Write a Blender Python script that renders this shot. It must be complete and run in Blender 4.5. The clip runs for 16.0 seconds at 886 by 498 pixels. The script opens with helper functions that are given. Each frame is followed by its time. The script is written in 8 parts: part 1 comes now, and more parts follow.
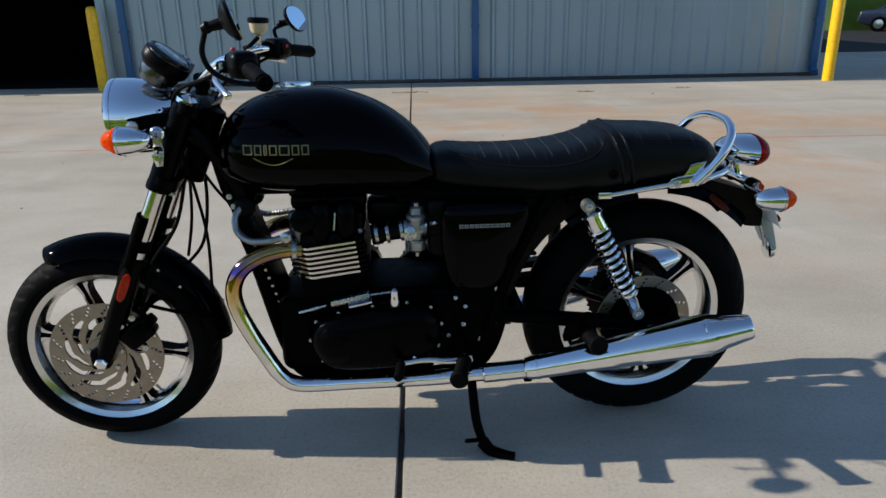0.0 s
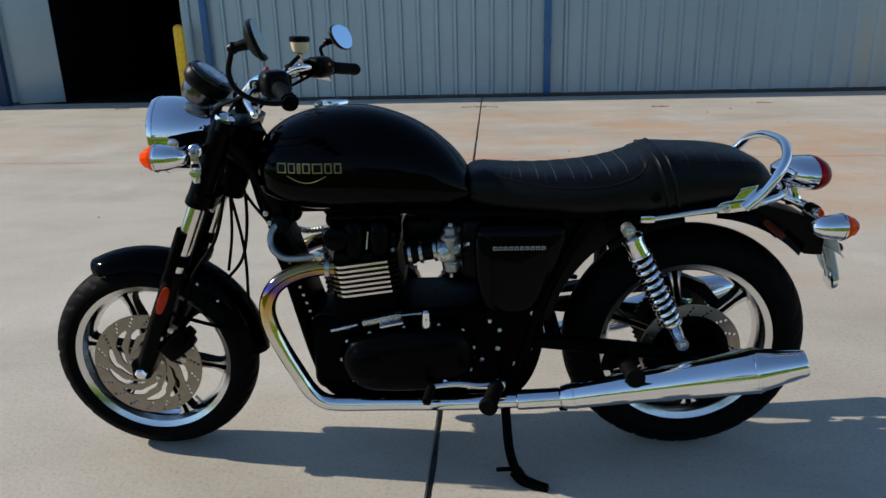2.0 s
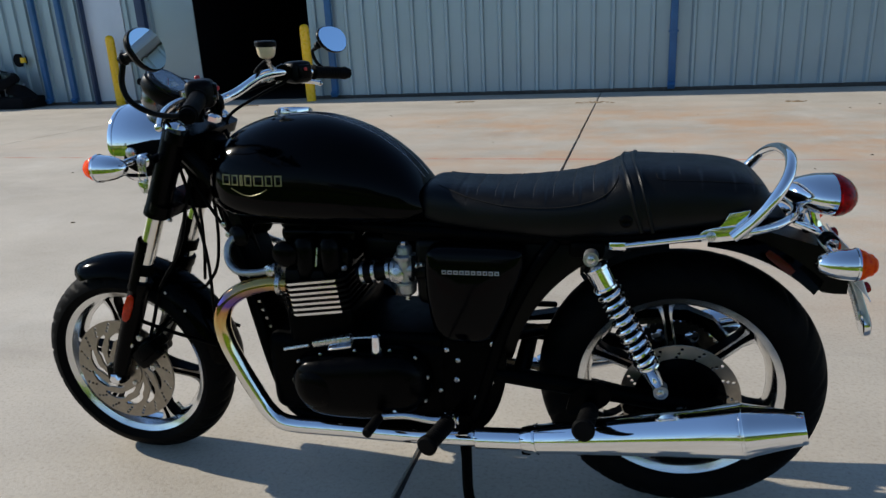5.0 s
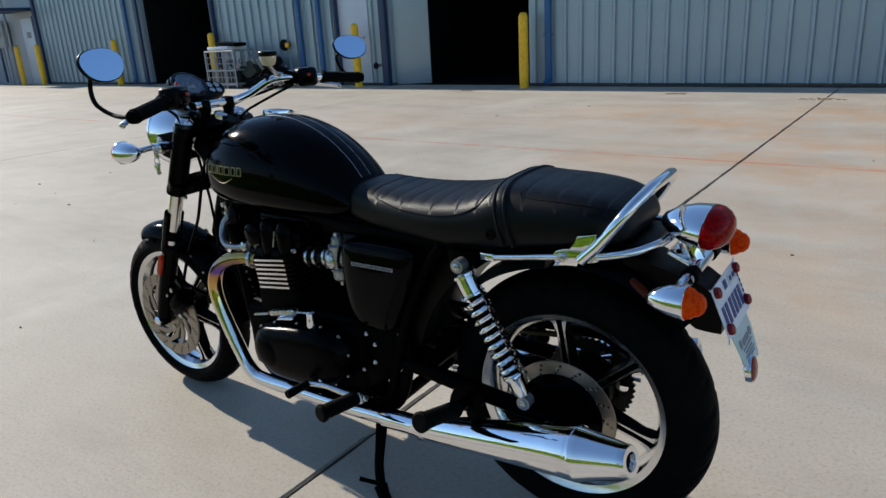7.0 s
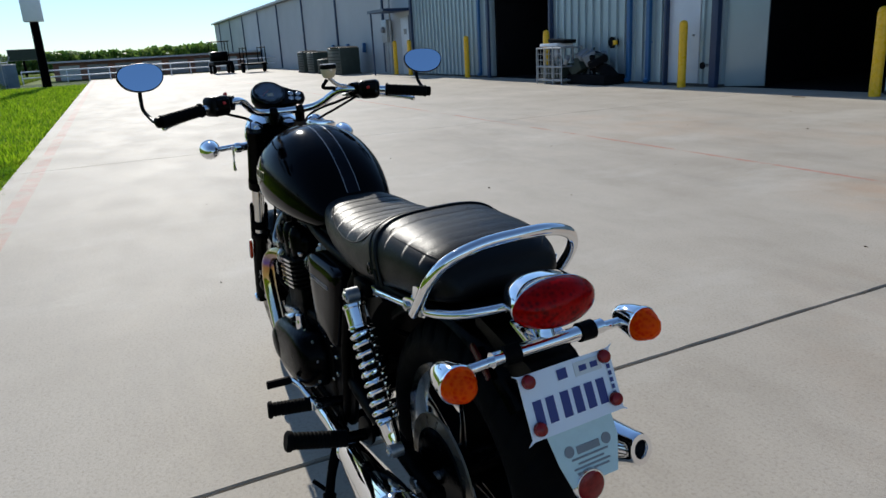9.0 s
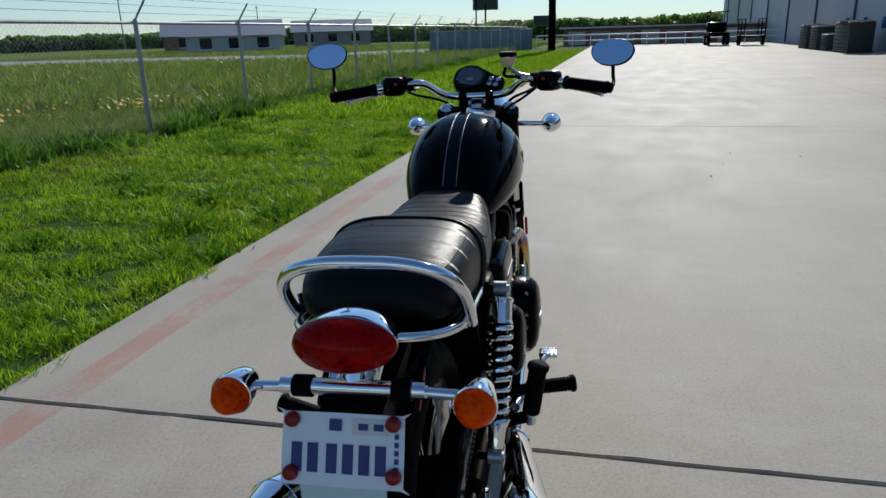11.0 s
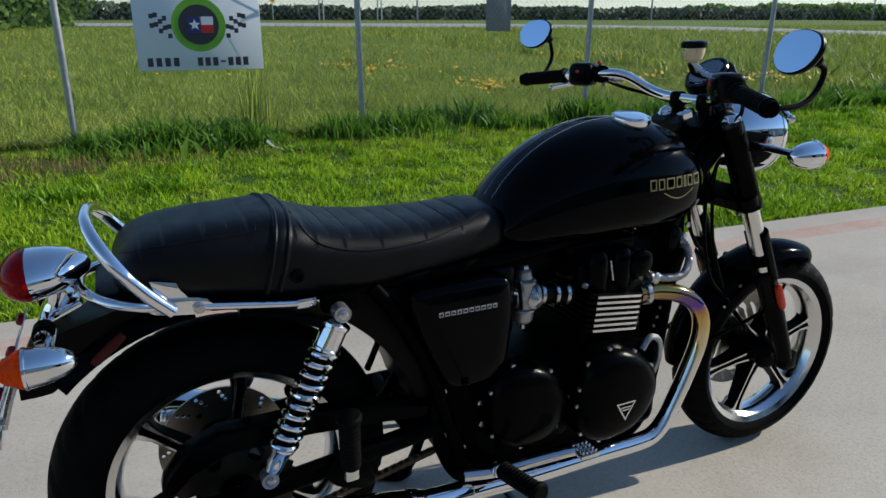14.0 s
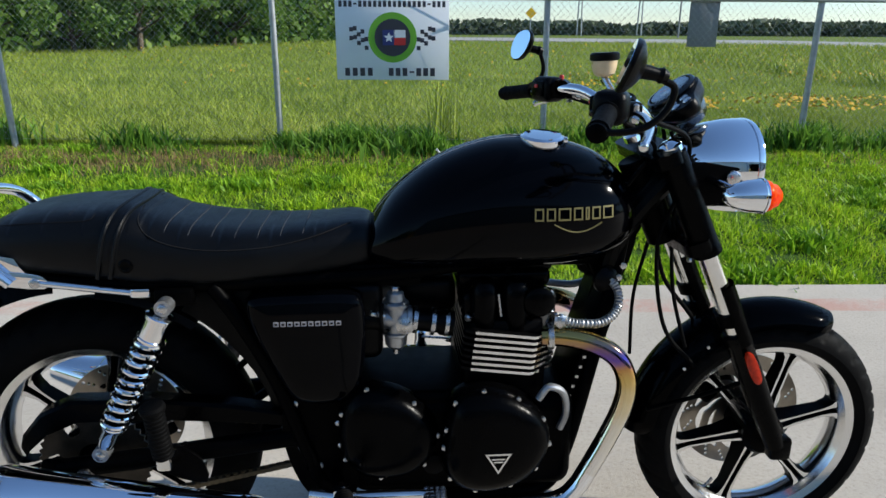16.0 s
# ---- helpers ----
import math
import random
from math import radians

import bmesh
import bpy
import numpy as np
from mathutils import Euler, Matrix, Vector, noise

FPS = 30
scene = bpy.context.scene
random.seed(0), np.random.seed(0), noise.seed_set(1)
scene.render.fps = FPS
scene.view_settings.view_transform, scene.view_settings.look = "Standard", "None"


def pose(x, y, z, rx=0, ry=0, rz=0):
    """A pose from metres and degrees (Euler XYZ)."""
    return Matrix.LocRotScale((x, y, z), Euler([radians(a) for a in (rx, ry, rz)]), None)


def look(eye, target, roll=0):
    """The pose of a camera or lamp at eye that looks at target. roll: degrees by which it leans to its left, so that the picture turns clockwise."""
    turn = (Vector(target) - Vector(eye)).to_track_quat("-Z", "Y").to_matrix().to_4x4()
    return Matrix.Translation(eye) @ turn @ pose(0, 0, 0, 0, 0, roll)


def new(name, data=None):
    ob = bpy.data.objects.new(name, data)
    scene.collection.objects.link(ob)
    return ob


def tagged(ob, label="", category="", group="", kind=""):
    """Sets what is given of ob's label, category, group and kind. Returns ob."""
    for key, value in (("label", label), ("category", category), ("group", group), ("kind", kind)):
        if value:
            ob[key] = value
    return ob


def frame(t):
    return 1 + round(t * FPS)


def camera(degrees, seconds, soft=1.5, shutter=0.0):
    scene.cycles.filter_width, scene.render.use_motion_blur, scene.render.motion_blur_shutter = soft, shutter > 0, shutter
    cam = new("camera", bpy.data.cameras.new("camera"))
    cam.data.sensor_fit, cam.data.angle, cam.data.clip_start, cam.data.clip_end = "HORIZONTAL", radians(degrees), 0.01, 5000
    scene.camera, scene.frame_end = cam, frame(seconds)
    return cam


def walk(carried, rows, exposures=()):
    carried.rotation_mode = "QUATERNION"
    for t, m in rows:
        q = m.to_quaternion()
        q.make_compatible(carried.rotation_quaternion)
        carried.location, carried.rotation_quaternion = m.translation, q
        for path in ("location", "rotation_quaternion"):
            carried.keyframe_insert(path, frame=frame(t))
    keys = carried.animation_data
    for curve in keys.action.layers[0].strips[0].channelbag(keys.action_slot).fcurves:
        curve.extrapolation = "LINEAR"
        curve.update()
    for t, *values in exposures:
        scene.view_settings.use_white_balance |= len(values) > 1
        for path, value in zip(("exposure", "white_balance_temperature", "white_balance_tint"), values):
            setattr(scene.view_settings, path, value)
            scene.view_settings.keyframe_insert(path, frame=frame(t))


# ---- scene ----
# ---- camera ----
cam = camera(64.8, 16.0)
PATH = [
    (0, (-0.672, -1.775, 1.108), (-0.549, 0.115, 0.467), -1.02),
    (0.5, (-0.649, -1.797, 1.109), (-0.574, 0.101, 0.483), -1.15),
    (1, (-0.624, -1.799, 1.112), (-0.621, 0.108, 0.509), -1.07),
    (1.5, (-0.607, -1.787, 1.120), (-0.623, 0.132, 0.557), -1.19),
    (2, (-0.576, -1.735, 1.113), (-0.659, 0.171, 0.512), -1.56),
    (2.5, (-0.508, -1.613, 1.097), (-0.629, 0.283, 0.473), -2.03),
    (3, (-0.461, -1.520, 1.101), (-0.541, 0.378, 0.475), -0.54),
    (3.5, (-0.446, -1.496, 1.106), (-0.556, 0.410, 0.511), -0.61),
    (4, (-0.419, -1.498, 1.105), (-0.615, 0.389, 0.472), -0.21),
    (4.5, (-0.329, -1.532, 1.106), (-0.644, 0.349, 0.501), -2.04),
    (5.75, (0.086, -1.496, 1.125), (-0.624, 0.272, 0.516), -2.66),
    (6.8, (0.474, -1.375, 1.128), (-0.561, 0.242, 0.568), -2.5),
    (7, (0.547, -1.347, 1.145), (-0.53, 0.225, 0.537), -3.3),
    (7.5, (0.656, -1.235, 1.1), (-0.483, 0.32, 0.567), -2.9),
    (8, (0.781, -1.016, 1.12), (-0.487, 0.425, 0.558), -1.0),
    (8.5, (0.945, -0.815, 1.134), (-0.604, 0.336, 0.607), -3.4),
    (9, (1.08, -0.625, 1.15), (-0.625, 0.253, 0.582), -3.3),
    (9.5, (1.114, -0.393, 1.137), (-0.696, 0.203, 0.529), -3.1),
    (10, (1.194, -0.163, 1.144), (-0.709, 0.106, 0.589), -2.9),
    (11.25, (1.044, 0.420, 1.164), (-0.783, -0.110, 0.550), -1.17),
    (12.5, (0.690, 0.913, 1.168), (-0.758, -0.294, 0.500), 0.51),
    (13, (0.491, 1.028, 1.171), (-0.744, -0.390, 0.488), -0.63),
    (13.5, (0.316, 1.180, 1.181), (-0.618, -0.443, 0.478), 0.57),
    (14, (0.091, 1.228, 1.160), (-0.709, -0.488, 0.515), 0.27),
    (14.5, (-0.120, 1.231, 1.166), (-0.707, -0.539, 0.443), 0.21),
    (15, (-0.320, 1.301, 1.174), (-0.603, -0.547, 0.463), -0.37),
    (15.5, (-0.481, 1.332, 1.159), (-0.686, -0.540, 0.486), -1.47),
    (16, (-0.617, 1.346, 1.149), (-0.772, -0.552, 0.539), 0.32),
]
walk(cam, [(t, look(eye, target, roll)) for t, eye, target, roll in PATH], [(0, 0.1, 6850, 9), (4.5, 0.14, 6850, 9), (7, 0.14, 6800, 9), (8, 0.08, 6750, 9), (9, -0.08, 6600, 9), (10.2, -0.36, 6450, 8), (12.4, -0.46, 6640, 8), (13, -0.34, 6640, 8), (13.6, -0.14, 6580, 8), (14.5, 0.12, 6580, 8), (16, 0.40, 6560, 8)])

# ---- daylight ----
# towards the sun: over the front of the motorcycle, a little past the building
SUN = Vector((-1.723, 0.189, 1.0)).normalized()
world = bpy.data.worlds.new("world")
scene.world = world
world.use_nodes = True
wn = world.node_tree
sky = wn.nodes.new("ShaderNodeTexSky")
sky.sky_type = "NISHITA"
sky.sun_disc = False
sky.sun_elevation = math.asin(SUN.z)
sky.sun_rotation = math.atan2(SUN.x, SUN.y)
sky.dust_density = 0.0
sky.ozone_density = 4.5
sky.air_density = 1.0
# hazy air low over the horizon
wco = wn.nodes.new("ShaderNodeTexCoord")
wsep = wn.nodes.new("ShaderNodeSeparateXYZ")
wn.links.new(wco.outputs["Generated"], wsep.inputs[0])
haze = wn.nodes.new("ShaderNodeValToRGB")
haze.color_ramp.elements[0].position = 0.0
haze.color_ramp.elements[0].color = (0.64, 0.73, 0.85, 1)
haze.color_ramp.elements[1].position = 0.22
haze.color_ramp.elements[1].color = (1, 1, 1, 1)
wn.links.new(wsep.outputs["Z"], haze.inputs[0])
wmul = wn.nodes.new("ShaderNodeVectorMath")
wmul.operation = "MULTIPLY"
wn.links.new(sky.outputs[0], wmul.inputs[0])
wn.links.new(haze.outputs[0], wmul.inputs[1])
wn.links.new(wmul.outputs[0], wn.nodes["Background"].inputs[0])
wn.nodes["Background"].inputs[1].default_value = 0.15
sun = new("sun", bpy.data.lights.new("sun", "SUN"))
sun.data.energy = 5.0
sun.data.angle = radians(0.55)
sun.data.color = (1.0, 0.965, 0.90)
sun.matrix_world = look(SUN * 30, (0, 0, 0))

SITE = pose(0, 0, 0, 0, 0, -3.2)     # the building, the slab and the fence run 3.2 degrees off the motorcycle


# ---- materials ----
def mat(name, color, rough=0.5, metal=0.0, coat=0.0, spec=0.5, vary=0.0, scale=8.0, bump=0.0, bump_scale=60.0, rvary=0.0, transmission=0.0, ior=1.5, color2=None):
    m = bpy.data.materials.new(name)
    m.use_nodes = True
    nt = m.node_tree
    b = nt.nodes["Principled BSDF"]
    b.inputs["Base Color"].default_value = (*color, 1)
    b.inputs["Roughness"].default_value = rough
    b.inputs["Metallic"].default_value = metal
    b.inputs["Coat Weight"].default_value = coat
    b.inputs["Coat Roughness"].default_value = 0.04
    b.inputs["Specular IOR Level"].default_value = spec
    b.inputs["Transmission Weight"].default_value = transmission
    b.inputs["IOR"].default_value = ior
    co = nt.nodes.new("ShaderNodeTexCoord")
    if vary or color2:
        n = noise_node(nt, co, scale, 5)
        lo = tuple(max(0, c * (1 - vary)) for c in color)
        hi = color2 or tuple(min(1, c * (1 + vary)) for c in color)
        r = ramp_node(nt, n.outputs[0], ((0.3, lo), (0.7, hi)))
        nt.links.new(r.outputs[0], b.inputs["Base Color"])
    if rvary:
        n2 = noise_node(nt, co, scale * 2.3, 6)
        mr = nt.nodes.new("ShaderNodeMapRange")
        mr.inputs["From Min"].default_value, mr.inputs["From Max"].default_value = 0.3, 0.7
        mr.inputs["To Min"].default_value, mr.inputs["To Max"].default_value = max(0.01, rough - rvary), min(1, rough + rvary)
        nt.links.new(n2.outputs[0], mr.inputs[0])
        nt.links.new(mr.outputs[0], b.inputs["Roughness"])
    if bump:
        n3 = noise_node(nt, co, bump_scale, 6)
        bp = nt.nodes.new("ShaderNodeBump")
        bp.inputs["Strength"].default_value = bump
        bp.inputs["Distance"].default_value = 0.01
        nt.links.new(n3.outputs[0], bp.inputs["Height"])
        nt.links.new(bp.outputs[0], b.inputs["Normal"])
    return m


def noise_node(nt, co, scale, detail=4, rough=0.6, stretch=None):
    n = nt.nodes.new("ShaderNodeTexNoise")
    n.inputs["Scale"].default_value = scale
    n.inputs["Detail"].default_value = detail
    n.inputs["Roughness"].default_value = rough
    src = co.outputs["Object"]
    if stretch:
        mp = nt.nodes.new("ShaderNodeMapping")
        mp.inputs["Scale"].default_value = stretch
        nt.links.new(src, mp.inputs[0])
        src = mp.outputs[0]
    nt.links.new(src, n.inputs["Vector"])
    return n


def ramp_node(nt, src, stops):
    r = nt.nodes.new("ShaderNodeValToRGB")
    e = r.color_ramp.elements
    while len(e) < len(stops):
        e.new(0.5)
    for el, (p, c) in zip(e, stops):
        el.position, el.color = p, (*c, 1) if len(c) == 3 else c
    nt.links.new(src, r.inputs[0])
    return r


def math_node(nt, op, a, b=None, c=None):
    n = nt.nodes.new("ShaderNodeMath")
    n.operation = op
    for i, v in enumerate((a, b, c)):
        if v is None:
            continue
        if isinstance(v, (int, float)):
            n.inputs[i].default_value = v
        else:
            nt.links.new(v, n.inputs[i])
    return n.outputs[0]


def mix_node(nt, fac, a, b):
    n = nt.nodes.new("ShaderNodeMix")
    n.data_type = "RGBA"
    for i, v in ((0, fac), (6, a), (7, b)):
        if isinstance(v, (int, float)):
            n.inputs[i].default_value = v
        elif isinstance(v, tuple):
            n.inputs[i].default_value = (*v, 1)
        else:
            nt.links.new(v, n.inputs[i])
    return n.outputs[2]


def concrete_material():
    """Broom-finished slab: mottled grey-buff, rust blooms, two worn red chalk lines, fine sandy relief."""
    m = bpy.data.materials.new("concrete")
    m.use_nodes = True
    nt = m.node_tree
    b = nt.nodes["Principled BSDF"]
    co = nt.nodes.new("ShaderNodeTexCoord")
    big = noise_node(nt, co, 0.35, 6, 0.65)
    mid = noise_node(nt, co, 1.1, 8, 0.62, (1, 1.7, 1))
    fine = noise_node(nt, co, 90, 4, 0.7)
    grit = noise_node(nt, co, 320, 3, 0.6)
    base = ramp_node(nt, big.outputs[0], ((0.30, (0.385, 0.338, 0.275)), (0.70, (0.490, 0.440, 0.368)))).outputs[0]
    cloud = ramp_node(nt, mid.outputs[0], ((0.30, (0.84, 0.83, 0.81)), (0.50, (0.97, 0.97, 0.97)), (0.70, (1.06, 1.06, 1.06)))).outputs[0]
    mul = nt.nodes.new("ShaderNodeMix")
    mul.data_type, mul.blend_type = "RGBA", "MULTIPLY"
    mul.inputs[0].default_value = 1.0
    nt.links.new(base, mul.inputs[6])
    nt.links.new(cloud, mul.inputs[7])
    col = mul.outputs[2]
    speck = ramp_node(nt, fine.outputs[0], ((0.33, (0.70, 0.69, 0.67)), (0.47, (1, 1, 1)), (0.70, (1.12, 1.12, 1.12)))).outputs[0]
    mul2 = nt.nodes.new("ShaderNodeMix")
    mul2.data_type, mul2.blend_type = "RGBA", "MULTIPLY"
    mul2.inputs[0].default_value = 0.65
    nt.links.new(col, mul2.inputs[6])
    nt.links.new(speck, mul2.inputs[7])
    col = mul2.outputs[2]
    sep = nt.nodes.new("ShaderNodeSeparateXYZ")
    nt.links.new(co.outputs["Object"], sep.inputs[0])
    X, Y = sep.outputs[0], sep.outputs[1]
    rust_n = noise_node(nt, co, 0.8, 8, 0.7, (1.0, 1.1, 1))
    # rust stains in the middle of the yard, drifting along the fall of the slab
    for cx, cy, rx, ry, k in ((0.3, 6.2, 3.4, 2.6, 0.85), (-2.6, 6.8, 1.8, 1.4, 0.55), (1.2, 2.6, 2.4, 1.8, 0.65), (3.0, 4.6, 2.4, 2.2, 0.85), (-1.0, 4.2, 1.8, 1.0, 0.55), (-6.0, 5.5, 2.5, 1.5, 0.35)):
        dx = math_node(nt, "DIVIDE", math_node(nt, "SUBTRACT", X, cx), rx)
        dy = math_node(nt, "DIVIDE", math_node(nt, "SUBTRACT", Y, cy), ry)
        d = math_node(nt, "ADD", math_node(nt, "MULTIPLY", dx, dx), math_node(nt, "MULTIPLY", dy, dy))
        f = math_node(nt, "SUBTRACT", 1.0, d)
        f = math_node(nt, "MULTIPLY", math_node(nt, "MAXIMUM", f, 0.0), ramp_node(nt, rust_n.outputs[0], ((0.42, (0, 0, 0)), (0.66, (1, 1, 1)))).outputs[0])
        f = math_node(nt, "MULTIPLY", f, k * 0.8)
        col = mix_node(nt, f, col, (0.50, 0.25, 0.10))
    # red lines
    wear = noise_node(nt, co, 2.2, 8, 0.8)
    for y0, half, k in ((4.40, 0.024, 0.80), (-1.47, 0.072, 0.46)):
        edge = math_node(nt, "ADD", math_node(nt, "ABSOLUTE", math_node(nt, "SUBTRACT", Y, y0)), math_node(nt, "MULTIPLY", math_node(nt, "SUBTRACT", wear.outputs[0], 0.5), half))
        inside = math_node(nt, "LESS_THAN", edge, half)
        w2 = ramp_node(nt, wear.outputs[0], ((0.40, (0, 0, 0)), (0.55, (1, 1, 1)))).outputs[0]
        col = mix_node(nt, math_node(nt, "MULTIPLY", math_node(nt, "MULTIPLY", inside, w2), k), col, (0.46, 0.16, 0.11))
    # pale lime bloom in patches and a scatter of pale flecks
    bloom = noise_node(nt, co, 0.55, 9, 0.72, (1.6, 0.8, 1))
    col = mix_node(nt, math_node(nt, "MULTIPLY", ramp_node(nt, bloom.outputs[0], ((0.54, (0, 0, 0)), (0.70, (1, 1, 1)))).outputs[0], 0.40), col, (0.58, 0.55, 0.49))
    damp = noise_node(nt, co, 0.42, 8, 0.70, (0.5, 1.9, 1))
    col = mix_node(nt, math_node(nt, "MULTIPLY", ramp_node(nt, damp.outputs[0], ((0.53, (0, 0, 0)), (0.66, (1, 1, 1)))).outputs[0], 0.35), col, (0.27, 0.245, 0.215))
    fleck = nt.nodes.new("ShaderNodeTexVoronoi")
    fleck.inputs["Scale"].default_value = 7.0
    nt.links.new(co.outputs["Object"], fleck.inputs["Vector"])
    fl = math_node(nt, "MULTIPLY", ramp_node(nt, fleck.outputs["Distance"], ((0.0, (1, 1, 1)), (0.045, (0, 0, 0)))).outputs[0], ramp_node(nt, bloom.outputs[0], ((0.46, (0, 0, 0)), (0.56, (1, 1, 1)))).outputs[0])
    col = mix_node(nt, math_node(nt, "MULTIPLY", fl, 0.6), col, (0.68, 0.66, 0.62))
    pit = nt.nodes.new("ShaderNodeTexVoronoi")
    pit.inputs["Scale"].default_value = 16.0
    nt.links.new(co.outputs["Object"], pit.inputs["Vector"])
    pits = math_node(nt, "MULTIPLY", ramp_node(nt, pit.outputs["Distance"], ((0.0, (1, 1, 1)), (0.06, (0, 0, 0)))).outputs[0], ramp_node(nt, mid.outputs[0], ((0.42, (1, 1, 1)), (0.56, (0, 0, 0)))).outputs[0])
    col = mix_node(nt, math_node(nt, "MULTIPLY", pits, 0.55), col, (0.20, 0.18, 0.155))
    # scattered dark oil spots
    vor = nt.nodes.new("ShaderNodeTexVoronoi")
    vor.inputs["Scale"].default_value = 1.1
    nt.links.new(co.outputs["Object"], vor.inputs["Vector"])
    spot = ramp_node(nt, vor.outputs["Distance"], ((0.0, (1, 1, 1)), (0.014, (0, 0, 0)))).outputs[0]
    some = ramp_node(nt, big.outputs[0], ((0.48, (0, 0, 0)), (0.56, (1, 1, 1)))).outputs[0]
    col = mix_node(nt, math_node(nt, "MULTIPLY", math_node(nt, "MULTIPLY", spot, some), 0.7), col, (0.09, 0.08, 0.07))
    nt.links.new(col, b.inputs["Base Color"])
    rr = ramp_node(nt, mid.outputs[0], ((0.35, (0.66, 0.66, 0.66)), (0.68, (0.76, 0.76, 0.76)))).outputs[0]
    nt.links.new(rr, b.inputs["Roughness"])
    b.inputs["Specular IOR Level"].default_value = 0.2
    bp = nt.nodes.new("ShaderNodeBump")
    bp.inputs["Strength"].default_value = 0.35
    bp.inputs["Distance"].default_value = 0.004
    h = math_node(nt, "ADD", fine.outputs[0], math_node(nt, "MULTIPLY", grit.outputs[0], 0.6))
    nt.links.new(h, bp.inputs["Height"])
    nt.links.new(bp.outputs[0], b.inputs["Normal"])
    return m


def leaf_material(name, lo, hi, spread=0.5, rough=0.5, yellow=None, grainy=0.5, thin=0.45):
    """Green that differs from blade to blade and drifts over the plot; thin enough to let some light through."""
    m = bpy.data.materials.new(name)
    m.use_nodes = True
    nt = m.node_tree
    b = nt.nodes["Principled BSDF"]
    g = nt.nodes.new("ShaderNodeNewGeometry")
    co = nt.nodes.new("ShaderNodeTexCoord")
    n = noise_node(nt, co, spread, 8, 0.65)
    f = math_node(nt, "ADD", math_node(nt, "MULTIPLY", g.outputs["Random Per Island"], grainy), math_node(nt, "MULTIPLY", n.outputs[0], 1 - grainy))
    stops = [(0.32, lo), (0.62, hi)]
    if yellow:
        stops.append((0.80, yellow))
    r = ramp_node(nt, f, stops)
    nt.links.new(r.outputs[0], b.inputs["Base Color"])
    b.inputs["Roughness"].default_value = rough
    b.inputs["Specular IOR Level"].default_value = 0.2
    tr = nt.nodes.new("ShaderNodeBsdfTranslucent")
    nt.links.new(r.outputs[0], tr.inputs[0])
    mx = nt.nodes.new("ShaderNodeMixShader")
    mx.inputs[0].default_value = thin
    out = nt.nodes["Material Output"]
    nt.links.new(b.outputs[0], mx.inputs[1])
    nt.links.new(tr.outputs[0], mx.inputs[2])
    nt.links.new(mx.outputs[0], out.inputs[0])
    return m


def heat_tint_material():
    """Chromed header pipe, straw, gold and blue-purple where the exhaust leaves the head."""
    m = mat("heat_tinted_chrome", (0.75, 0.72, 0.66), 0.10, 1.0)
    nt = m.node_tree
    b = nt.nodes["Principled BSDF"]
    co = nt.nodes.new("ShaderNodeTexCoord")
    n = noise_node(nt, co, 14, 4)
    sep = nt.nodes.new("ShaderNodeSeparateXYZ")
    nt.links.new(co.outputs["Object"], sep.inputs[0])
    t = math_node(nt, "MULTIPLY", math_node(nt, "ADD", sep.outputs[2], -0.30), 3.5)
    t = math_node(nt, "ADD", t, math_node(nt, "MULTIPLY", math_node(nt, "SUBTRACT", n.outputs[0], 0.5), 0.25))
    r = ramp_node(nt, t, ((0.0, (0.72, 0.71, 0.68)), (0.30, (0.70, 0.67, 0.58)), (0.46, (0.66, 0.55, 0.33)), (0.60, (0.56, 0.40, 0.14)), (0.70, (0.46, 0.24, 0.09)), (0.78, (0.12, 0.07, 0.34)), (0.85, (0.20, 0.12, 0.14)), (0.95, (0.44, 0.29, 0.09))))
    nt.links.new(r.outputs[0], b.inputs["Base Color"])
    return m


def lens_material(name, lo, hi, see, facet):
    """Moulded lamp plastic: small prisms behind a smooth skin, their bright and shaded facets put into the colour,
    letting light through.
    """
    m = mat(name, hi, 0.10, 0.0, 0.16, 0.06)
    nt = m.node_tree
    b = nt.nodes["Principled BSDF"]
    co = nt.nodes.new("ShaderNodeTexCoord")
    vo = nt.nodes.new("ShaderNodeTexVoronoi")
    vo.inputs["Scale"].default_value = 130
    nt.links.new(co.outputs["Object"], vo.inputs["Vector"])
    big = noise_node(nt, co, 26, 3)
    f = math_node(nt, "ADD", math_node(nt, "MULTIPLY", vo.outputs["Distance"], 0.45), math_node(nt, "MULTIPLY", big.outputs[0], 0.6))
    r = ramp_node(nt, f, ((0.30, lo), (0.62, hi)))
    nt.links.new(r.outputs[0], b.inputs["Base Color"])
    bp = nt.nodes.new("ShaderNodeBump")
    bp.inputs["Strength"].default_value = facet
    bp.inputs["Distance"].default_value = 0.002
    nt.links.new(vo.outputs["Distance"], bp.inputs["Height"])
    nt.links.new(bp.outputs[0], b.inputs["Normal"])
    tr = nt.nodes.new("ShaderNodeBsdfTranslucent")
    nt.links.new(r.outputs[0], tr.inputs[0])
    mx = nt.nodes.new("ShaderNodeMixShader")
    mx.inputs[0].default_value = see
    nt.links.new(b.outputs[0], mx.inputs[1])
    nt.links.new(tr.outputs[0], mx.inputs[2])
    nt.links.new(mx.outputs[0], nt.nodes["Material Output"].inputs[0])
    return m


